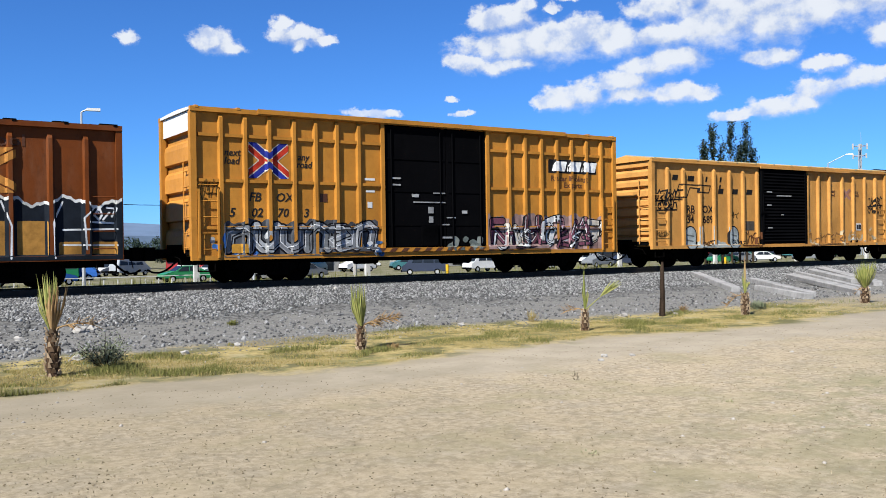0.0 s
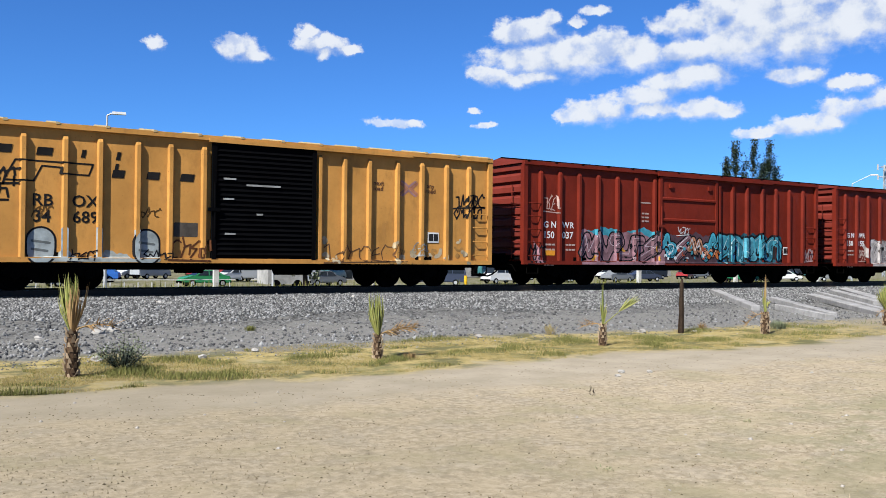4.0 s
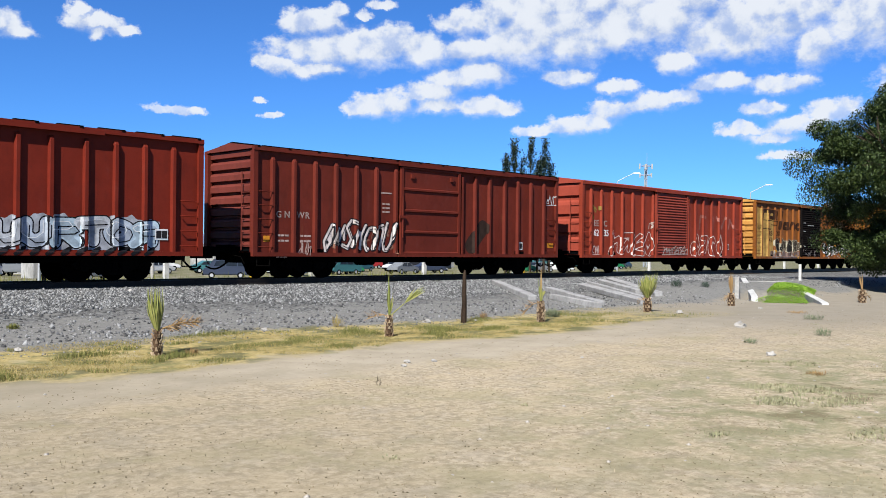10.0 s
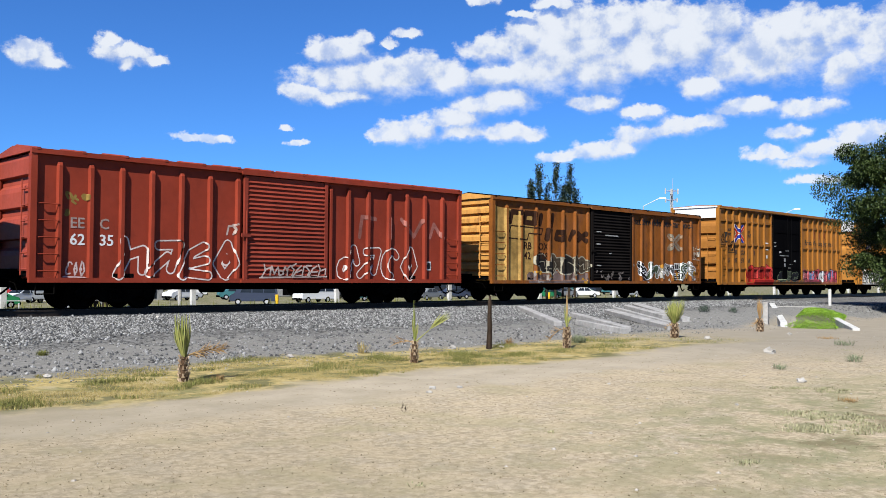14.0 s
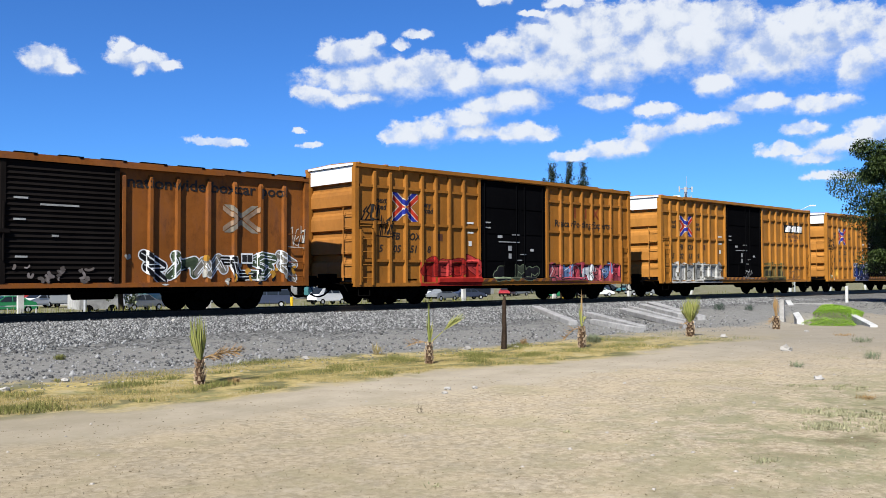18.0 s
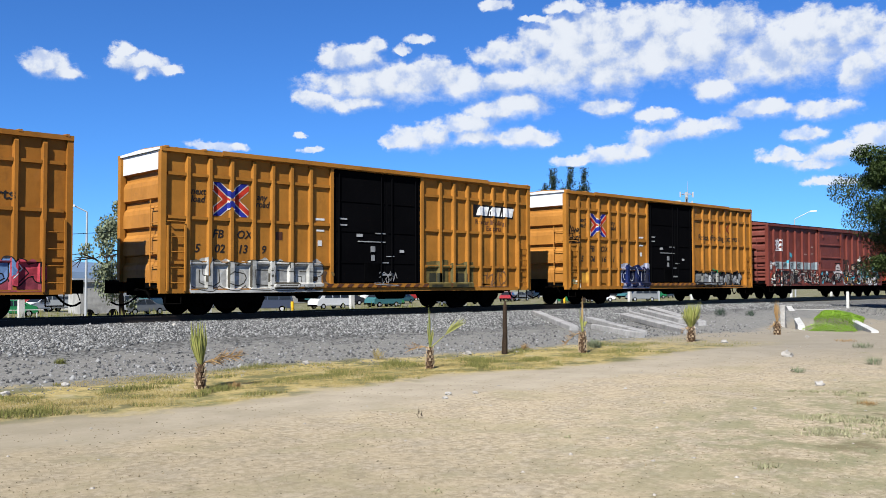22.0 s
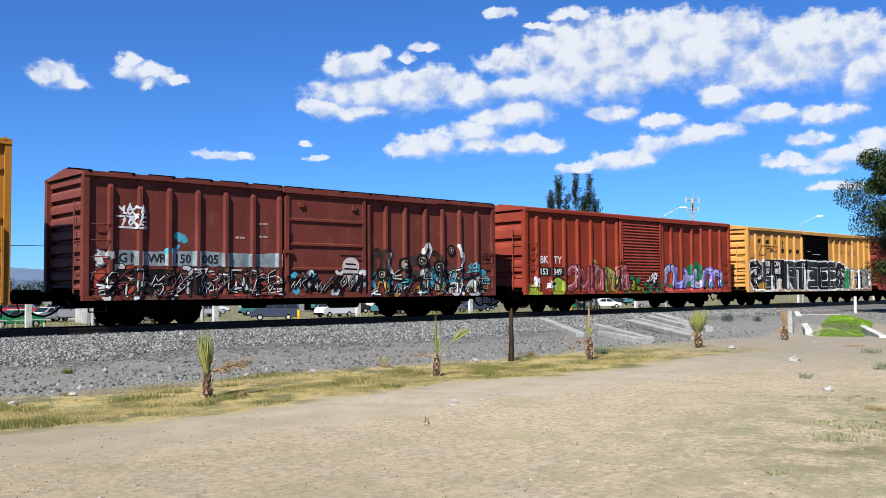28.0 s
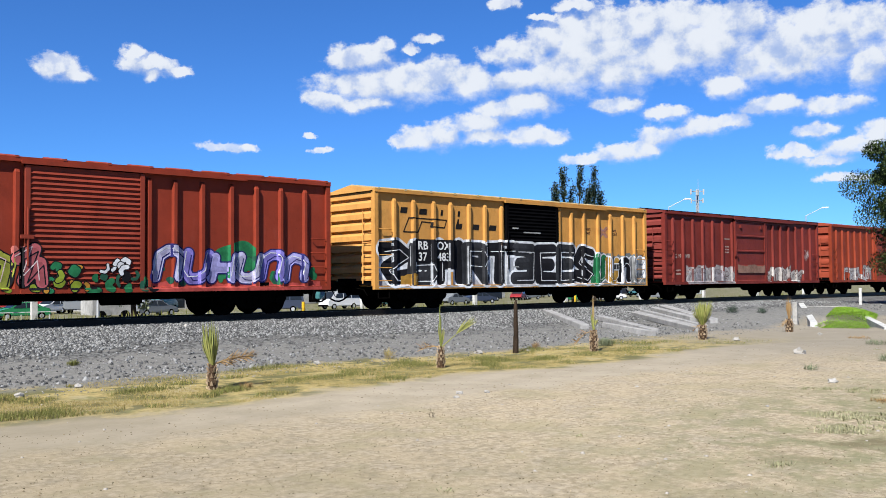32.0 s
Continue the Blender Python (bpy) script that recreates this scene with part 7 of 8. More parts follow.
def build_posts():
    # split timber stake
    ob = thing("wooden_post", pose(14.98, 13.88, height_at(14.98, 13.88) - 0.03), "dark weathered timber stake on the verge", "post")
    bm = bmesh.new()
    prev = None
    for z, w, dx in ((0, 0.056, 0), (0.35, 0.053, 0.005), (0.75, 0.05, -0.005), (1.08, 0.042, 0.0), (1.22, 0.02, 0.012)):
        ring = [bm.verts.new((dx + w * math.cos(k * math.tau / 8 + 0.3) * (1 + 0.12 * (k % 2)), w * math.sin(k * math.tau / 8 + 0.3), z)) for k in range(8)]
        if prev:
            for k in range(8):
                bm.faces.new((prev[k], prev[(k + 1) % 8], ring[(k + 1) % 8], ring[k]))
        prev = ring
    bm.faces.new(prev)
    part("stake", bm, TIMBER, ob)
    part("splinter", bar(bmesh.new(), (-0.06, 0.03, 0), (-0.05, 0.02, 0.42), 0.022, 5, 0.012), TIMBER, ob)
    for x, y, h, w, mat, label in ((30.0, 14.73, 0.95, 0.16, CONCRETE, "grey concrete marker post on the bank"), (41.0, 17.1, 0.8, 0.12, LIMEWASH, "white concrete post beside the track")):
        ob = thing("concrete_post", pose(x, y, height_at(x, y) - 0.05, 0, 0, 12), label, "post")
        bm = box(bmesh.new(), -w / 2, w / 2, -w / 2, w / 2, 0, h)
        bmesh.ops.bevel(bm, geom=bm.edges[:], offset=0.015, segments=1, affect="EDGES")
        part("shaft", bm, mat, ob)
    me = None
    for k in range(22):
        x, y = -4 + 8.2 * k, 37.5
        ob = thing("fence_post", pose(x, y, height_at(x, y) - 0.05), "white concrete fence post beyond the track", "post", "row of fence posts")
        me = me or mesh_of("shaft", box(bmesh.new(), -0.11, 0.11, -0.09, 0.09, 0, 1.9), LIMEWASH)
        part("shaft", me, LIMEWASH, ob)


# ---- bank: poles, culvert, rocks, bushes ----
def bush(x, y, r, h, count, mat, label, seed):
    """A loose cushion of small leaves on thin stems."""
    rng = random.Random(seed)
    ob = thing("bush", pose(x, y, height_at(x, y) - 0.02), label, "bush")
    stems, spots = bmesh.new(), []
    for _ in range(26):
        a, q = rng.uniform(0, 6.28), r * rng.uniform(0.2, 0.95)
        tip = Vector((q * math.cos(a), q * math.sin(a), h * rng.uniform(0.45, 1.0) * (1 - 0.35 * q / r)))
        bar(stems, (0.1 * tip.x, 0.1 * tip.y, 0), tip, 0.006, 4, 0.003)
        for _ in range(count // 26):
            p = tip * rng.uniform(0.35, 1.05) + Vector((rng.gauss(0, 0.05), rng.gauss(0, 0.05), rng.gauss(0, 0.035)))
            spots.append((p.x, p.y, max(0.01, p.z), rng.uniform(0, 6.28), rng.uniform(-0.6, 1.2), 0.035, 0.035))
    part("stem", stems, BARK, ob)
    scatter("foliage", LEAF_V, LEAF_F, spots, mat, "", "", parent=ob)


def build_bank():
    rng = random.Random(9)
    beams = [((25.51, 22.07), (22.04, 17.54)), ((25.35, 19.49), (22.28, 15.19)), ((23.11, 17.55), (21.53, 14.75)), ((28.33, 20.17), (24.24, 14.91)),
             ((29.08, 20.33), (25.38, 15.46)), ((30.15, 20.55), (27.52, 17.14)), ((31.83, 21.28), (27.05, 16.09))]
    for i, (a, b) in enumerate(beams):
        za, zb = height_at(*a) + 0.07, height_at(*b) + 0.06
        bm = bmesh.new()
        d = Vector((b[0] - a[0], b[1] - a[1], zb - za))
        length = d.length
        box(bm, -length / 2, length / 2, -0.14, 0.14, -0.09, 0.09)
        bmesh.ops.bevel(bm, geom=bm.edges[:], offset=0.02, segments=1, affect="EDGES")
        ob = new("concrete_beam", mesh_of("concrete_beam", bm, PALE_CONCRETE))
        ob.matrix_world = Matrix.Translation(((a[0] + b[0]) / 2, (a[1] + b[1]) / 2, (za + zb) / 2)) @ d.to_track_quat("X", "Z").to_matrix().to_4x4() @ pose(0, 0, 0, rng.uniform(-8, 8))
        tagged(ob, "long grey concrete beam lying on the gravel bank", "beam", "dumped concrete beams")
    # culvert mouth: two sloping wing walls and a headwall
    ob = thing("culvert", pose(0, 0, 0), "whitewashed concrete culvert mouth in the bank", "culvert")

    def wall(name, a, b, thick, deep):
        a, b = Vector(a), Vector(b)
        s = Vector((-(b - a).y, (b - a).x, 0)).normalized() * thick / 2
        bm = slab(bmesh.new(), [a - s, b - s, b + s, a + s], (0, 0, -deep))
        return part(name, bm, LIMEWASH if name == "wing_wall" else CONCRETE, ob)

    wall("wing_wall", (29.66, 13.93, 0.16), (36.8, 17.81, 0.6), 0.22, 0.9)
    wall("headwall", (36.8, 17.81, 0.47), (38.06, 16.51, 0.47), 0.2, 0.8)
    wall("wing_wall", (34.28, 14.24, 0.26), (29.18, 11.35, 0.08), 0.22, 0.8)
    spots = []
    for _ in range(16000):
        u, v = rng.random() ** 0.8, rng.random()
        x = 29.0 + 7.6 * u
        y = (11.9 + 2.7 * u) * (1 - v) + (13.6 + 2.6 * u) * v
        hump = math.sin(math.pi * v) ** 0.5 * (0.3 + 0.7 * math.sin(math.pi * min(1, u * 0.75 + 0.25)))
        z = height_at(x, y) + 0.40 * hump * (0.7 + 0.5 * noise.noise((x * 0.9, y * 0.9, 2))) * rng.uniform(0.55, 1.05)
        spots.append((x, y, max(-0.1, z), rng.uniform(0, 6.28), rng.uniform(-0.6, 0.9), 0.055, 0.055))
    scatter("creeper", LEAF_V, LEAF_F, spots, LIME_LEAF, "bright lime-green creeper filling the culvert mouth", "creeper")
    # pale rocks
    me = None
    rocks = [(8.6, 9.1, 0.1), (8.9, 9.35, 0.12), (9.2, 9.1, 0.09), (14.2, 14.3, 0.2), (15.4, 13.9, 0.12), (21.4, 12.1, 0.22), (10.8, 5.7, 0.06), (14.0, 6.3, 0.18), (11.4, 8.1, 0.06),
             (3.6, 17.6, 0.28), (3.9, 17.9, 0.2), (2.5, 17.0, 0.18), (10.1, 14.6, 0.16), (4.4, 13.9, 0.16), (18.5, 9.0, 0.3), (25.5, 11.8, 0.14), (2.9, 14.2, 0.2), (6.0, 22.3, 0.2), (11.5, 22.8, 0.18), (5.4, 14.3, 0.15)]
    for x, y, s in rocks:
        bm = bmesh.new()
        bmesh.ops.create_icosphere(bm, subdivisions=2, radius=1)
        for v in bm.verts:
            v.co *= 0.75 + 0.5 * noise.noise(v.co * 1.7 + Vector((x, y, 0)))
            v.co.z *= 0.65
        ob = new("rock", mesh_of("rock", bm, PALE_STONE))
        ob.matrix_world = pose(x, y, height_at(x, y) + s * 0.1, 0, 0, x * 50) @ Matrix.Diagonal((s * 0.6, s * 0.55, s * 0.6, 1))
        tagged(ob, "pale rough stone lying on dry ground", "rock", "scattered stones")
    # shrubs and tufts
    bush(3.0, 13.0, 0.42, 0.55, 2600, SAGE, "grey-green bushy weed beside the palm trunk", 5)
    for x, y, r, h, mat, label, n in ((17.9, 13.6, 0.3, 0.3, SAGE, "low grey-green weed on the verge", 300),
                                      (6.4, 17.2, 0.18, 0.16, WEED, "small green tuft growing in the gravel", 160), (7.2, 12.3, 0.16, 0.14, DEAD_FROND, "brown dry tuft beside the palm", 120),
                                      (11.9, 14.6, 0.18, 0.35, STRAW, "dry stalks of grass on the bank", 70), (16.0, 14.2, 0.14, 0.25, DEAD_FROND, "brown dry weed beside the stake", 90),
                                      (29.8, 17.0, 0.35, 0.4, DARK_LEAF, "dark leafless brushwood on the bank", 160), (30.3, 16.1, 0.3, 0.3, DARK_LEAF, "dark leafless brushwood on the bank", 110),
                                      (22.4, 9.0, 0.4, 0.2, SAGE, "low grey weed on bare ground", 140), (17.9, 7.0, 0.25, 0.22, SAGE, "low grey weed on bare ground", 110), (15.6, 7.4, 0.2, 0.16, SAGE, "low grey weed on bare ground", 90),
                                      (12.3, 4.9, 0.22, 0.1, DEAD_FROND, "flat dry weed on the lot", 90), (7.15, 8.0, 0.05, 0.16, BARK, "dark dry twig standing in the lot", 8),
                                      (24.5, 10.3, 0.5, 0.12, DEAD_FROND, "fallen dry twigs on bare ground", 120)):
        spots = []
        for _ in range(2 * n):
            a, q = rng.uniform(0, 6.28), r * math.sqrt(rng.random())
            spots.append((x + q * math.cos(a) * 0.6, y + q * math.sin(a) * 0.6, height_at(x, y) - 0.02 + rng.random() * h * 0.45, a - 1.57 + rng.uniform(-0.8, 0.8), -rng.uniform(-0.3, 1.3), 0.008, h * rng.uniform(0.25, 0.55)))
        ob = scatter("weed", BLADE_V, BLADE_F, spots, mat, "", "weed")
        tagged(ob, label, "weed")
        del ob["kind"]


# ---- trees ----
def limbs(bm, rng, a, way, length, r, depth, tips, droop=0.0):
    """Forked tapering branches; collects their ends."""
    a, way = Vector(a), Vector(way).normalized()
    b = a + way * length
    bar(bm, a, b, r, 7 if depth > 1 else 5, r * 0.68)
    tips.append(b)
    if depth == 0:
        return
    for k in range(rng.choice((2, 3)) if depth > 1 else 3):
        d = (way + Vector((rng.uniform(-0.9, 0.9), rng.uniform(-0.9, 0.9), rng.uniform(-0.35, 0.6) - droop))).normalized()
        limbs(bm, rng, b - way * length * 0.08, d, length * rng.uniform(0.6, 0.85), r * 0.62, depth - 1, tips, droop)


def tree(x, y, z, height, spread, label, seed, mat, count, leaf, trunks=1, droop=0.0, low=0.3, name="tree", squash=0.55, group="", sprays=70):
    """A tapered trunk, forked limbs and a crown of leaf sprays set in uneven clumps."""
    rng = random.Random(seed)
    ob = thing(name, pose(x, y, z), label, "tree", group)
    wood, tips = bmesh.new(), []
    for k in range(trunks):
        lean = Vector((rng.uniform(-0.35, 0.35), rng.uniform(-0.35, 0.35), 1)) if trunks > 1 else Vector((rng.uniform(-0.1, 0.1), rng.uniform(-0.1, 0.1), 1))
        limbs(wood, rng, (rng.uniform(-0.3, 0.3) * (trunks > 1), rng.uniform(-0.3, 0.3) * (trunks > 1), -0.1), lean, height * 0.3, height * 0.022 + 0.03, 4, tips, droop)
    part("trunk", wood, BARK, ob)
    clumps = []
    mid, half = height * (1 + low) / 2, height * (1 - low) / 2
    for _ in range(sprays):
        a, u = rng.uniform(0, 6.28), rng.uniform(-1, 1)
        q = spread * math.sqrt(max(0.05, 1 - u * u)) * rng.uniform(0.45, 1.0)
        clumps.append((q * math.cos(a), q * math.sin(a), mid + half * u * rng.uniform(0.75, 1.0), spread * rng.uniform(0.14, 0.34) * (70 / sprays) ** 0.4))
    spots = []
    for i in range(count):
        cx, cy, cz, r = rng.choice(clumps)
        d = Vector((rng.gauss(0, 1), rng.gauss(0, 1), rng.gauss(0, 1))).normalized() * r * rng.random() ** 0.4
        spots.append((cx + d.x, cy + d.y, max(height * low * 0.55, cz + d.z * squash - 0.25 * droop * r), rng.uniform(0, 6.28), rng.uniform(-1.4, 0.7) - droop, leaf * rng.uniform(0.5, 0.9), leaf * rng.uniform(0.8, 1.3)))
    crown = scatter("crown", LEAF_V, LEAF_F, spots, mat, "", "", parent=ob)
    return ob


def spire(x, y, z, height, width, seed):
    """A narrow, thin-topped evergreen with feathery upswept sprays."""
    rng = random.Random(seed)
    ob = thing("casuarina", pose(x, y, z), "tall thin dark green evergreen beyond the track", "tree", "clump of evergreens")
    part("trunk", bar(bmesh.new(), (0, 0, -0.1), (rng.uniform(-0.3, 0.3), 0, height), 0.16, 7, 0.02), BARK, ob)
    spots = []
    for _ in range(62):
        u = 0.15 + 0.8 * rng.random() ** 0.9
        a, reach = rng.uniform(0, 6.28), width * 2.0 * (1.02 - u) ** 0.6 * rng.uniform(0.35, 1.0)
        z0, lift = height * u, rng.uniform(0.5, 1.3)
        for _ in range(75):
            v = rng.random()
            r = reach * v
            spots.append((r * math.cos(a) + rng.gauss(0, 0.14), r * math.sin(a) + rng.gauss(0, 0.14), min(height * 1.01, z0 + lift * v * v * 1.4 + rng.gauss(0, 0.16)), rng.uniform(0, 6.28), rng.uniform(0.1, 1.3), 0.22, 0.5))
    for _ in range(160):
        u = 0.75 + 0.26 * rng.random()
        spots.append((rng.gauss(0, 0.12), rng.gauss(0, 0.12), height * u, rng.uniform(0, 6.28), rng.uniform(0.4, 1.5), 0.12, 0.4))
    scatter("crown", LEAF_V, LEAF_F, spots, PINE_LEAF, "", "", parent=ob)


def polar(bearing, distance):
    a = radians(bearing)
    return distance * math.sin(a), distance * math.cos(a)


def build_trees():
    rng = random.Random(2)
    tree(43.1, 12.8, 0.0, 9.2, 4.9, "dark green spreading tree with several slender trunks", 21, LEAF, 330000, 0.15, 4, 0.12, 0.03, "mesquite_tree", 0.7, "", 170)
    for b, d, h, w, s in ((49.75, 108, 13.4, 1.1, 1), (50.25, 110, 15.4, 1.3, 2), (50.75, 112, 13.2, 1.6, 3), (51.3, 108, 15.2, 1.2, 4), (51.75, 111, 12.8, 1.4, 5), (52.15, 109, 15.2, 1.4, 6), (52.5, 110, 12.4, 1.2, 7)):
        x, y = polar(b, d)
        spire(x, y, -1.2, h + 1.0, w, s)
    x, y = polar(23.8, 66)
    tree(x, y, -1.2, 8.4, 2.4, "tall grey-green pepper tree behind the track", 31, SAGE, 9000, 0.32, 1, 0.6, 0.15, "pepper_tree", 1.0)
    for b, d, h, s in ((8.5, 150, 5.5, 3), (10.5, 140, 5.0, 3), (12.5, 150, 5.2, 3.2), (14.6, 145, 4.8, 3), (16.6, 150, 5.2, 3.2), (18.6, 150, 4.6, 3), (26.5, 120, 5, 3), (33, 130, 5, 3), (41, 150, 5, 3.4)):
        x, y = polar(b, d)
        tree(x, y, -1.25, h, s, "dark green roadside tree beyond the yard", int(b * 10), DARK_LEAF, 2600, 0.5, 1, 0.0, 0.2, "roadside_tree", 0.8, "trees beyond the yard")


# ---- yard beyond the track ----
CAR_SIDE = [(0, 0.35), (0.05, 0.72), (0.35, 0.82), (1.15, 0.95), (1.75, 1.42), (3.0, 1.45), (3.65, 1.0), (4.25, 0.92), (4.35, 0.6), (4.3, 0.3)]
VAN_SIDE = [(0, 0.35), (0.05, 0.9), (0.5, 1.1), (1.1, 1.9), (4.4, 1.95), (4.6, 1.2), (4.6, 0.35)]


def parked_car(x, y, turn, colour, label, van=False, roof=None):
    ob = thing("parked_car", pose(x, y, height_at(x, y), 0, 0, turn), label, "car", "parked cars in the yard")
    body = plain("car_paint", colour, 0.3, vary=0.08, relief=0)
    side = VAN_SIDE if van else CAR_SIDE

    def leaning(bm):
        """The cabin narrows towards the roof."""
        for v in bm.verts:
            v.co.y *= 1 - 0.17 * min(1, max(0, (v.co.z - 0.9) / (0.9 if van else 0.5)))
        return bm

    shell = leaning(slab(bmesh.new(), [(px, -0.85, pz) for px, pz in side], (0, 1.7, 0)))
    bmesh.ops.bevel(shell, geom=shell.edges[:], offset=0.06, segments=2, affect="EDGES")
    part("body", shell, body, ob)
    for bx in (side[0][0] - 0.04, side[-1][0] - 0.06):
        part("bumper", bmb(bx, bx + 0.14, -0.8, 0.8, 0.3, 0.5), BLACK, ob)
    if van:
        windows = [[(1.05, 1.2), (1.3, 1.75), (2.1, 1.75), (2.1, 1.2)], [(2.2, 1.2), (2.2, 1.75), (3.2, 1.75), (3.2, 1.2)], [(3.3, 1.2), (3.3, 1.75), (4.3, 1.75), (4.4, 1.2)]]
    else:
        windows = [[(1.3, 0.98), (1.8, 1.36), (2.3, 1.38), (2.3, 0.98)], [(2.38, 0.98), (2.38, 1.38), (2.95, 1.38), (3.4, 1.0)]]
    for w in windows:
        part("side_window", leaning(slab(bmesh.new(), [(px, -0.862, pz) for px, pz in w], (0, 0.01, 0))), GLASS, ob)
        part("side_window", leaning(slab(bmesh.new(), [(px, 0.852, pz) for px, pz in w], (0, 0.01, 0))), GLASS, ob)
    a, b = ((0.5, 1.1), (1.1, 1.9)) if van else ((1.15, 0.95), (1.75, 1.42))
    part("windscreen", slab(bmesh.new(), [(a[0] - 0.02, -0.74, a[1] + 0.03), (a[0] - 0.02, 0.74, a[1] + 0.03), (b[0] - 0.04, 0.7, b[1] - 0.03), (b[0] - 0.04, -0.7, b[1] - 0.03)], (-0.02, 0, 0.012)), GLASS, ob)
    if roof:
        part("roof_panel", bmb(1.8, 2.95, -0.62, 0.62, 1.44, 1.475), plain("roof_paint", roof, 0.4), ob)
    for wx in (0.85, 3.55):
        for wy in (-0.86, 0.7):
            wheel = part("wheel", bar(bmesh.new(), (wx, wy, 0.31), (wx, wy + 0.16, 0.31), 0.31, 14), BLACK, ob)
            part("rim", bar(bmesh.new(), (wx, wy - 0.005, 0.31), (wx, wy + 0.165, 0.31), 0.18, 10), GALV, wheel)


def build_yard():
    rng = random.Random(12)
    shades = [((0.7, 0.7, 0.7), "white"), ((0.04, 0.05, 0.08), "dark blue"), ((0.02, 0.02, 0.022), "black"), ((0.4, 0.42, 0.44), "silver"), ((0.35, 0.03, 0.03), "red"), ((0.03, 0.12, 0.42), "blue"), ((0.02, 0.2, 0.08), "green"), ((0.7, 0.7, 0.7), "white"), ((0.05, 0.16, 0.17), "teal"), ((0.2, 0.21, 0.22), "grey")]
    parked_car(22.6, 78, 3, (0.03, 0.24, 0.09), "green taxi with a white roof parked in the yard", roof=(0.8, 0.8, 0.8))
    parked_car(72.0, 84, 176, (0.03, 0.24, 0.09), "green taxi with a white roof parked in the yard", roof=(0.8, 0.8, 0.8))
    for first, y0, last in ((11.0, 80, 120), (14.0, 92, 150), (16.0, 106, 170)):
        x = first
        while x < last:
            if not (y0 == 80 and (19 < x < 28 or 66 < x < 74)):
                colour, word = rng.choice(shades)
                van = rng.random() < 0.35
                parked_car(x, y0 + rng.uniform(-3, 3), rng.choice((0, 180)) + rng.uniform(-40, 40), colour, f"{word} {'van' if van else 'saloon car'} parked in the dusty yard", van)
            x += rng.uniform(5.2, 9.5)
    for x, y in ((31.5, 47), (64, 52)):
        post = thing("yellow_bollard", pose(x, y, height_at(x, y)), "yellow painted steel bollard in the yard", "bollard", "yellow bollards")
        part("shaft", bar(bmesh.new(), (0, 0, -0.1), (0, 0, 1.5), 0.1, 10, 0.1), spray((0.6, 0.35, 0.02)), post)
        part("foot", bmb(-0.25, 0.25, -0.25, 0.25, 0, 0.12), CONCRETE, post)
    # white box trailer and low white sheds
    for x, y, w, h, label in ((27.5, 70, 3.4, 2.9, "white box trailer standing in the yard"), (37, 96, 12, 3.2, "low white shed with dark openings beyond the yard"), (64, 104, 16, 3.4, "low white shed with dark openings beyond the yard"),
                              (98, 110, 18, 3.6, "low white shed with dark openings beyond the yard"), (135, 112, 20, 3.6, "low white shed with dark openings beyond the yard")):
        z = height_at(x, y)
        shed = thing("trailer" if w < 4 else "shed", pose(x, y, z), label, "trailer" if w < 4 else "building")
        part("wall", bmb(0, w, 0, 2.4 if w < 4 else 6, 0.45 if w < 4 else 0, h), DULL_WALL, shed)
        part("roof", bmb(-0.15, w + 0.15, -0.2, 2.6 if w < 4 else 6.2, h, h + 0.14), GALV, shed)
        if w < 4:
            for wx in (0.7, 2.6):
                part("wheel", bar(bmesh.new(), (wx, -0.02, 0.4), (wx, 0.25, 0.4), 0.4, 14), BLACK, shed)
        else:
            for k in range(int(w / 3)):
                part("opening", bmb(0.6 + 3 * k, 2.2 + 3 * k, -0.03, -0.004, 0.2, 2.2), GLASS if k % 2 else BLACK, shed)
    # white railing
    fence = thing("railing", pose(8, 62, 0), "white painted metal railing along the yard", "fence")
    for k in range(16):
        x, z = 0.9 * k, height_at(8 + 0.9 * k, 62)
        part("picket", bmb(x - 0.03, x + 0.03, -0.03, 0.03, z, z + 0.9), LIMEWASH, fence)
    for zz in (0.35, 1.05):
        part("rail_bar", bmb(-0.2, 13.9, -0.07, -0.041, height_at(30, 62) + zz, height_at(30, 62) + zz + 0.06), LIMEWASH, fence)
    # weeds on the far shoulder
    spots = []
    for _ in range(15000):
        x, y = 5 + 90 * rng.random() ** 1.3, 29 + 16 * rng.random()
        if noise.noise((x * 0.2, y * 0.2, 4)) < -0.05:
            continue
        spots.append((x, y, height_at(x, y), rng.uniform(0, 6.28), rng.uniform(-0.8, 0.2), 0.05, rng.uniform(0.15, 0.5)))
    for _ in range(9000):
        x, y = 4 + 95 * rng.random() ** 1.3, 29.5 + 9 * rng.random()
        if noise.noise((x * 0.16, y * 0.3, 11)) > 0.08:
            spots.append((x, y, height_at(x, y), rng.uniform(0, 6.28), rng.uniform(-0.6, 0.3), 0.05, rng.uniform(0.3, 0.7)))
    scatter("far_weeds", BLADE_V, BLADE_F, spots, WEED, "dry green weeds on the far side of the track", "weeds")


def lamp_post(bearing, distance, top, arm, label):
    x, y = polar(bearing, distance)
    ob = thing("street_lamp", pose(x, y, -1.25, 0, 0, -bearing), label, "street lamp", "street lamps")
    part("pole", bar(bmesh.new(), (0, 0, 0), (0, 0, top), 0.11, 8, 0.06), GALV, ob)
    part("arm", bar(bmesh.new(), (0, 0, top), (arm, 0, top + abs(arm) * 0.5), 0.05, 6), GALV, ob)
    s = 1 if arm > 0 else -1
    bm = box(bmesh.new(), min(arm, arm + s * 0.8), max(arm, arm + s * 0.8), -0.16, 0.16, top + abs(arm) * 0.5 - 0.06, top + abs(arm) * 0.5 + 0.1)
    part("lamp_head", bm, WHITE, ob)


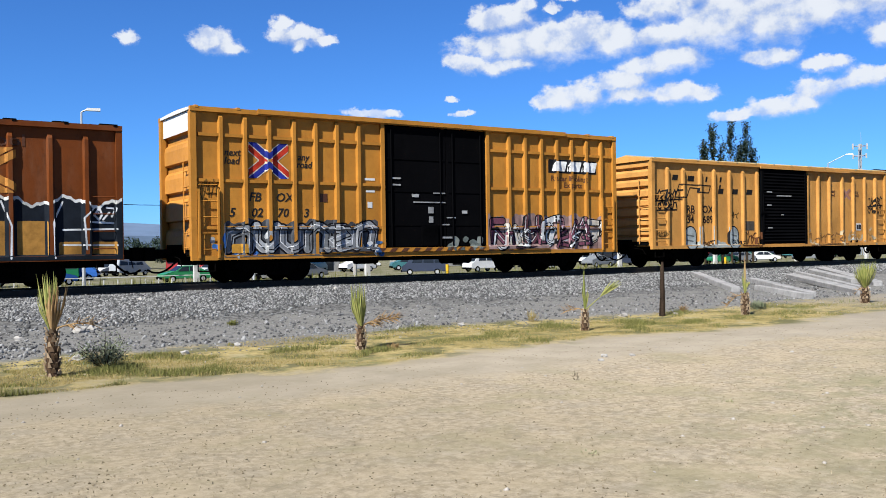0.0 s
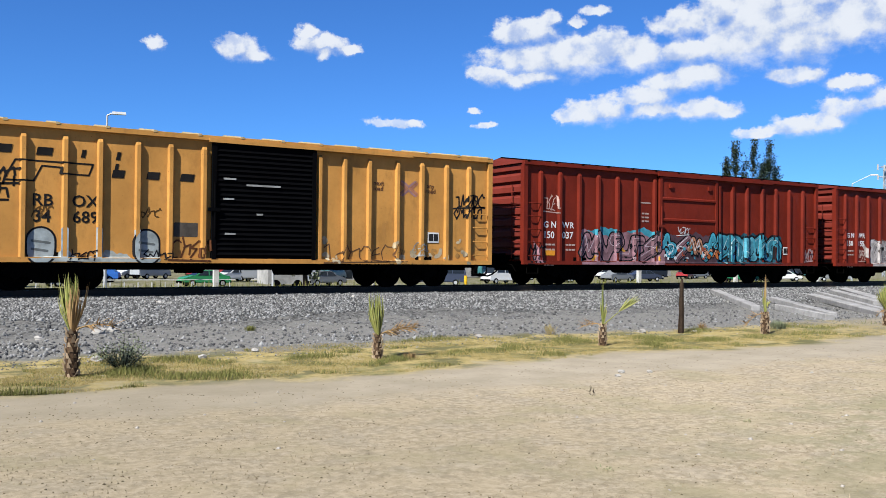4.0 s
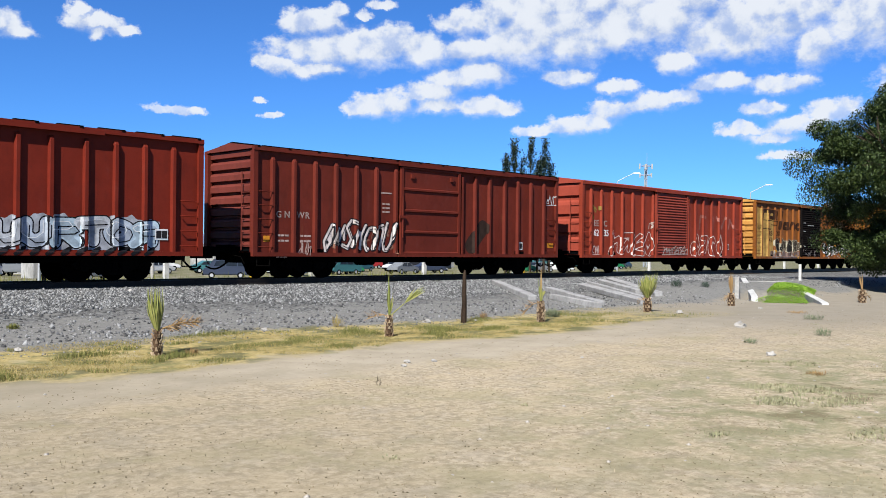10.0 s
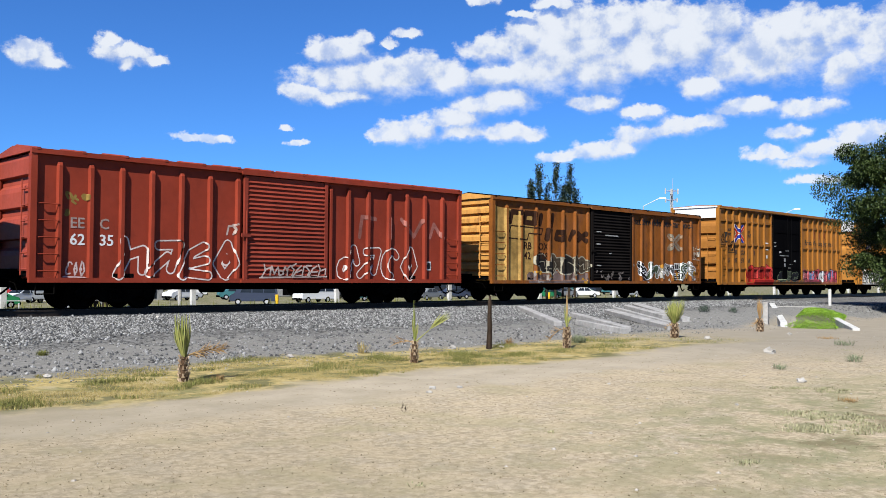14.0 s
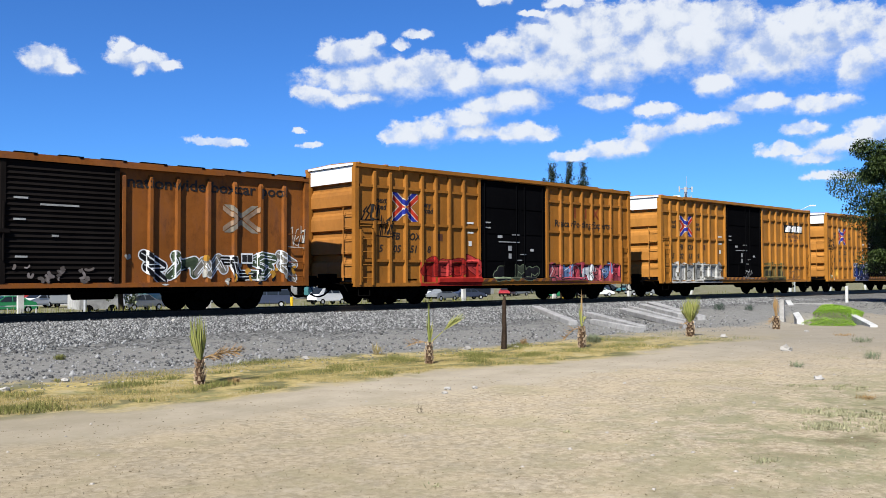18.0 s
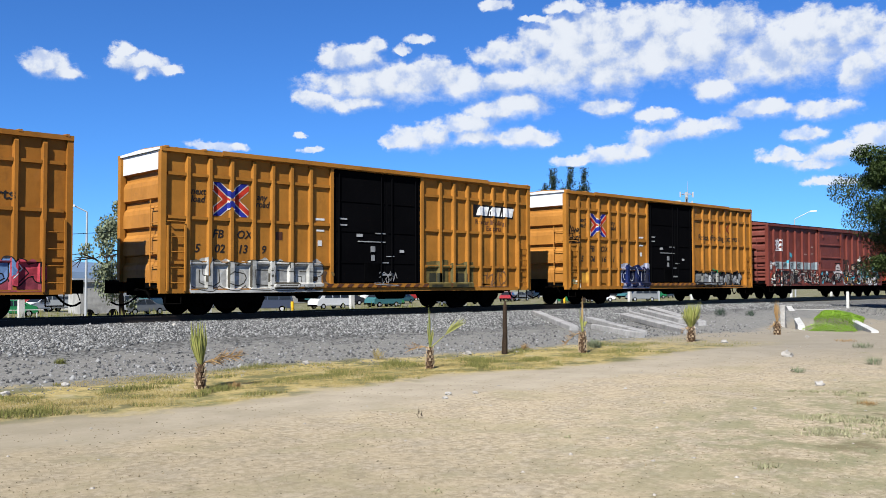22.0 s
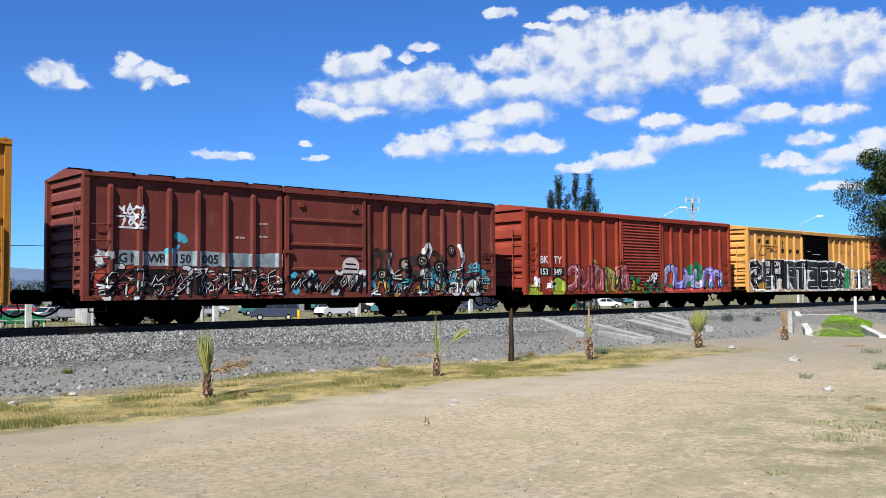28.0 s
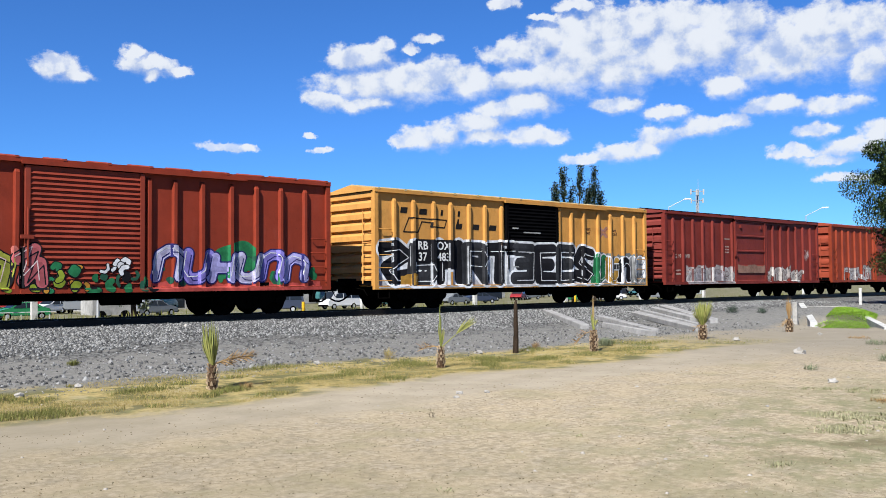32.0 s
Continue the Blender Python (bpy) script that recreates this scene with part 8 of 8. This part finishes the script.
def build_far():
    lamp_post(56.7, 120, 12.25, 2.0, "galvanised street lamp with a pale head beyond the track")
    lamp_post(64.55, 130, 11.3, 2.0, "galvanised street lamp with a pale head beyond the track")
    lamp_post(11.9, 60, 11.45, 0.3, "slim street lamp with a small head beyond the track")
    lamp_post(21.75, 70, 8.0, -0.8, "white street lamp pole beside the pepper tree")
    x, y = polar(58.4, 190)
    mast = thing("cell_tower", pose(x, y, -1.25, 0, 0, -58), "white mobile phone mast with panel antennas", "mast")
    for dx, dy in ((-0.35, 0), (0.35, 0), (0, 0.5)):
        part("leg", bar(bmesh.new(), (dx, dy, 0), (dx * 0.6, dy * 0.6, 20.5), 0.12, 6), MAST, mast)
    for k in range(10):
        part("brace", bar(bmesh.new(), (-0.34, 0, 2 * k), (0.34, 0, 2 * k + 2), 0.05, 5), MAST, mast)
    part("spike", bar(bmesh.new(), (0.2, 0, 20), (0.2, 0, 23.4), 0.06, 6, 0.03), MAST, mast)
    for z in (18.4, 20.3):
        part("platform_ring", tube(bmesh.new(), [(1.0 * math.cos(a * math.tau / 12), 1.0 * math.sin(a * math.tau / 12), z + 0.5) for a in range(13)], 0.05, 5), MAST, mast)
    for a, z, tall in ((190, 20.2, 1.1), (265, 20.0, 1.1), (350, 20.1, 1.1), (200, 18.4, 0.9), (330, 18.4, 0.9), (80, 20.2, 1.1)):
        dx, dy = 1.25 * math.cos(radians(a)), 1.25 * math.sin(radians(a))
        part("antenna_panel", bmb(dx - 0.14, dx + 0.14, dy - 0.09, dy + 0.09, z, z + tall), CONCRETE, mast, "pale antenna panel")
        part("antenna_arm", bar(bmesh.new(), (dx * 0.25, dy * 0.25, z + 0.6), (dx, dy, z + 0.6), 0.05, 5), MAST, mast)
    # cable across the yard
    a, b = polar(5.0, 62), polar(28.0, 62)
    pts = [(a[0] + (b[0] - a[0]) * u, a[1] + (b[1] - a[1]) * u, 5.5 - 1.0 * math.sin(math.pi * u)) for u in [k / 16 for k in range(17)]]
    cable = new("overhead_cable", mesh_of("overhead_cable", tube(bmesh.new(), pts, 0.018, 4), BLACK))
    tagged(cable, "thin black overhead cable between poles", "cable")
    for p in (pts[0], pts[-1]):
        pole = thing("utility_pole", pose(p[0], p[1], -1.25), "grey utility pole carrying a cable", "pole", "utility poles")
        part("shaft", bar(bmesh.new(), (0, 0, 0), (0, 0, 7.0), 0.14, 8, 0.09), CONCRETE, pole)
    # blue hills, with the haze of distance put into their base colour
    xs = [-60 + 4 * k for k in range(50)]
    verts, faces = [], []
    for i, b in enumerate(xs):
        px, py = polar(b, 2400)
        h = 62 + 26 * noise.noise((b * 0.05, 0, 0)) + 12 * noise.noise((b * 0.21, 4, 0)) - 0.7 * max(0, b - 12) * 0.6
        verts += [(px, py, -30), (px, py, h * 0.55), (px * 1.12, py * 1.12, h * 1.12)]
        if i:
            k = 3 * i
            faces += [(k - 3, k, k + 1, k - 2), (k - 2, k + 1, k + 2, k - 1)]
    me = bpy.data.meshes.new("hills")
    me.from_pydata(verts, [], faces)
    me.materials.append(plain("haze_tinted_hill", (0.14, 0.20, 0.30), 1.0, vary=0.15, scale=0.02, relief=0))
    tagged(new("hills", me), "hazy blue hills on the horizon", "hills", kind="structure")


build_cover()
build_palms()
build_posts()
build_bank()
build_trees()
build_yard()
build_far()


# ---- what moves ----
def gone(t):
    for (t0, s0), (t1, s1) in zip(TRAIN, TRAIN[1:]):
        if t <= t1:
            return s0 + (s1 - s0) * (t - t0) / (t1 - t0)
    return TRAIN[-1][1]


def motions():
    for car in CARS:
        x = car.location.x
        walk(car, [(t, pose(x - s, TRACK_Y, RAIL_Z)) for t, s in TRAIN])
    turns = [(k / 10, -math.degrees(gone(k / 10) / WHEEL)) for k in range(321)]
    for axle in WHEELSETS:
        at = axle.location.copy()
        walk(axle, [(t, pose(at.x, at.y, at.z, 0, turn, 0)) for t, turn in turns])


motions()
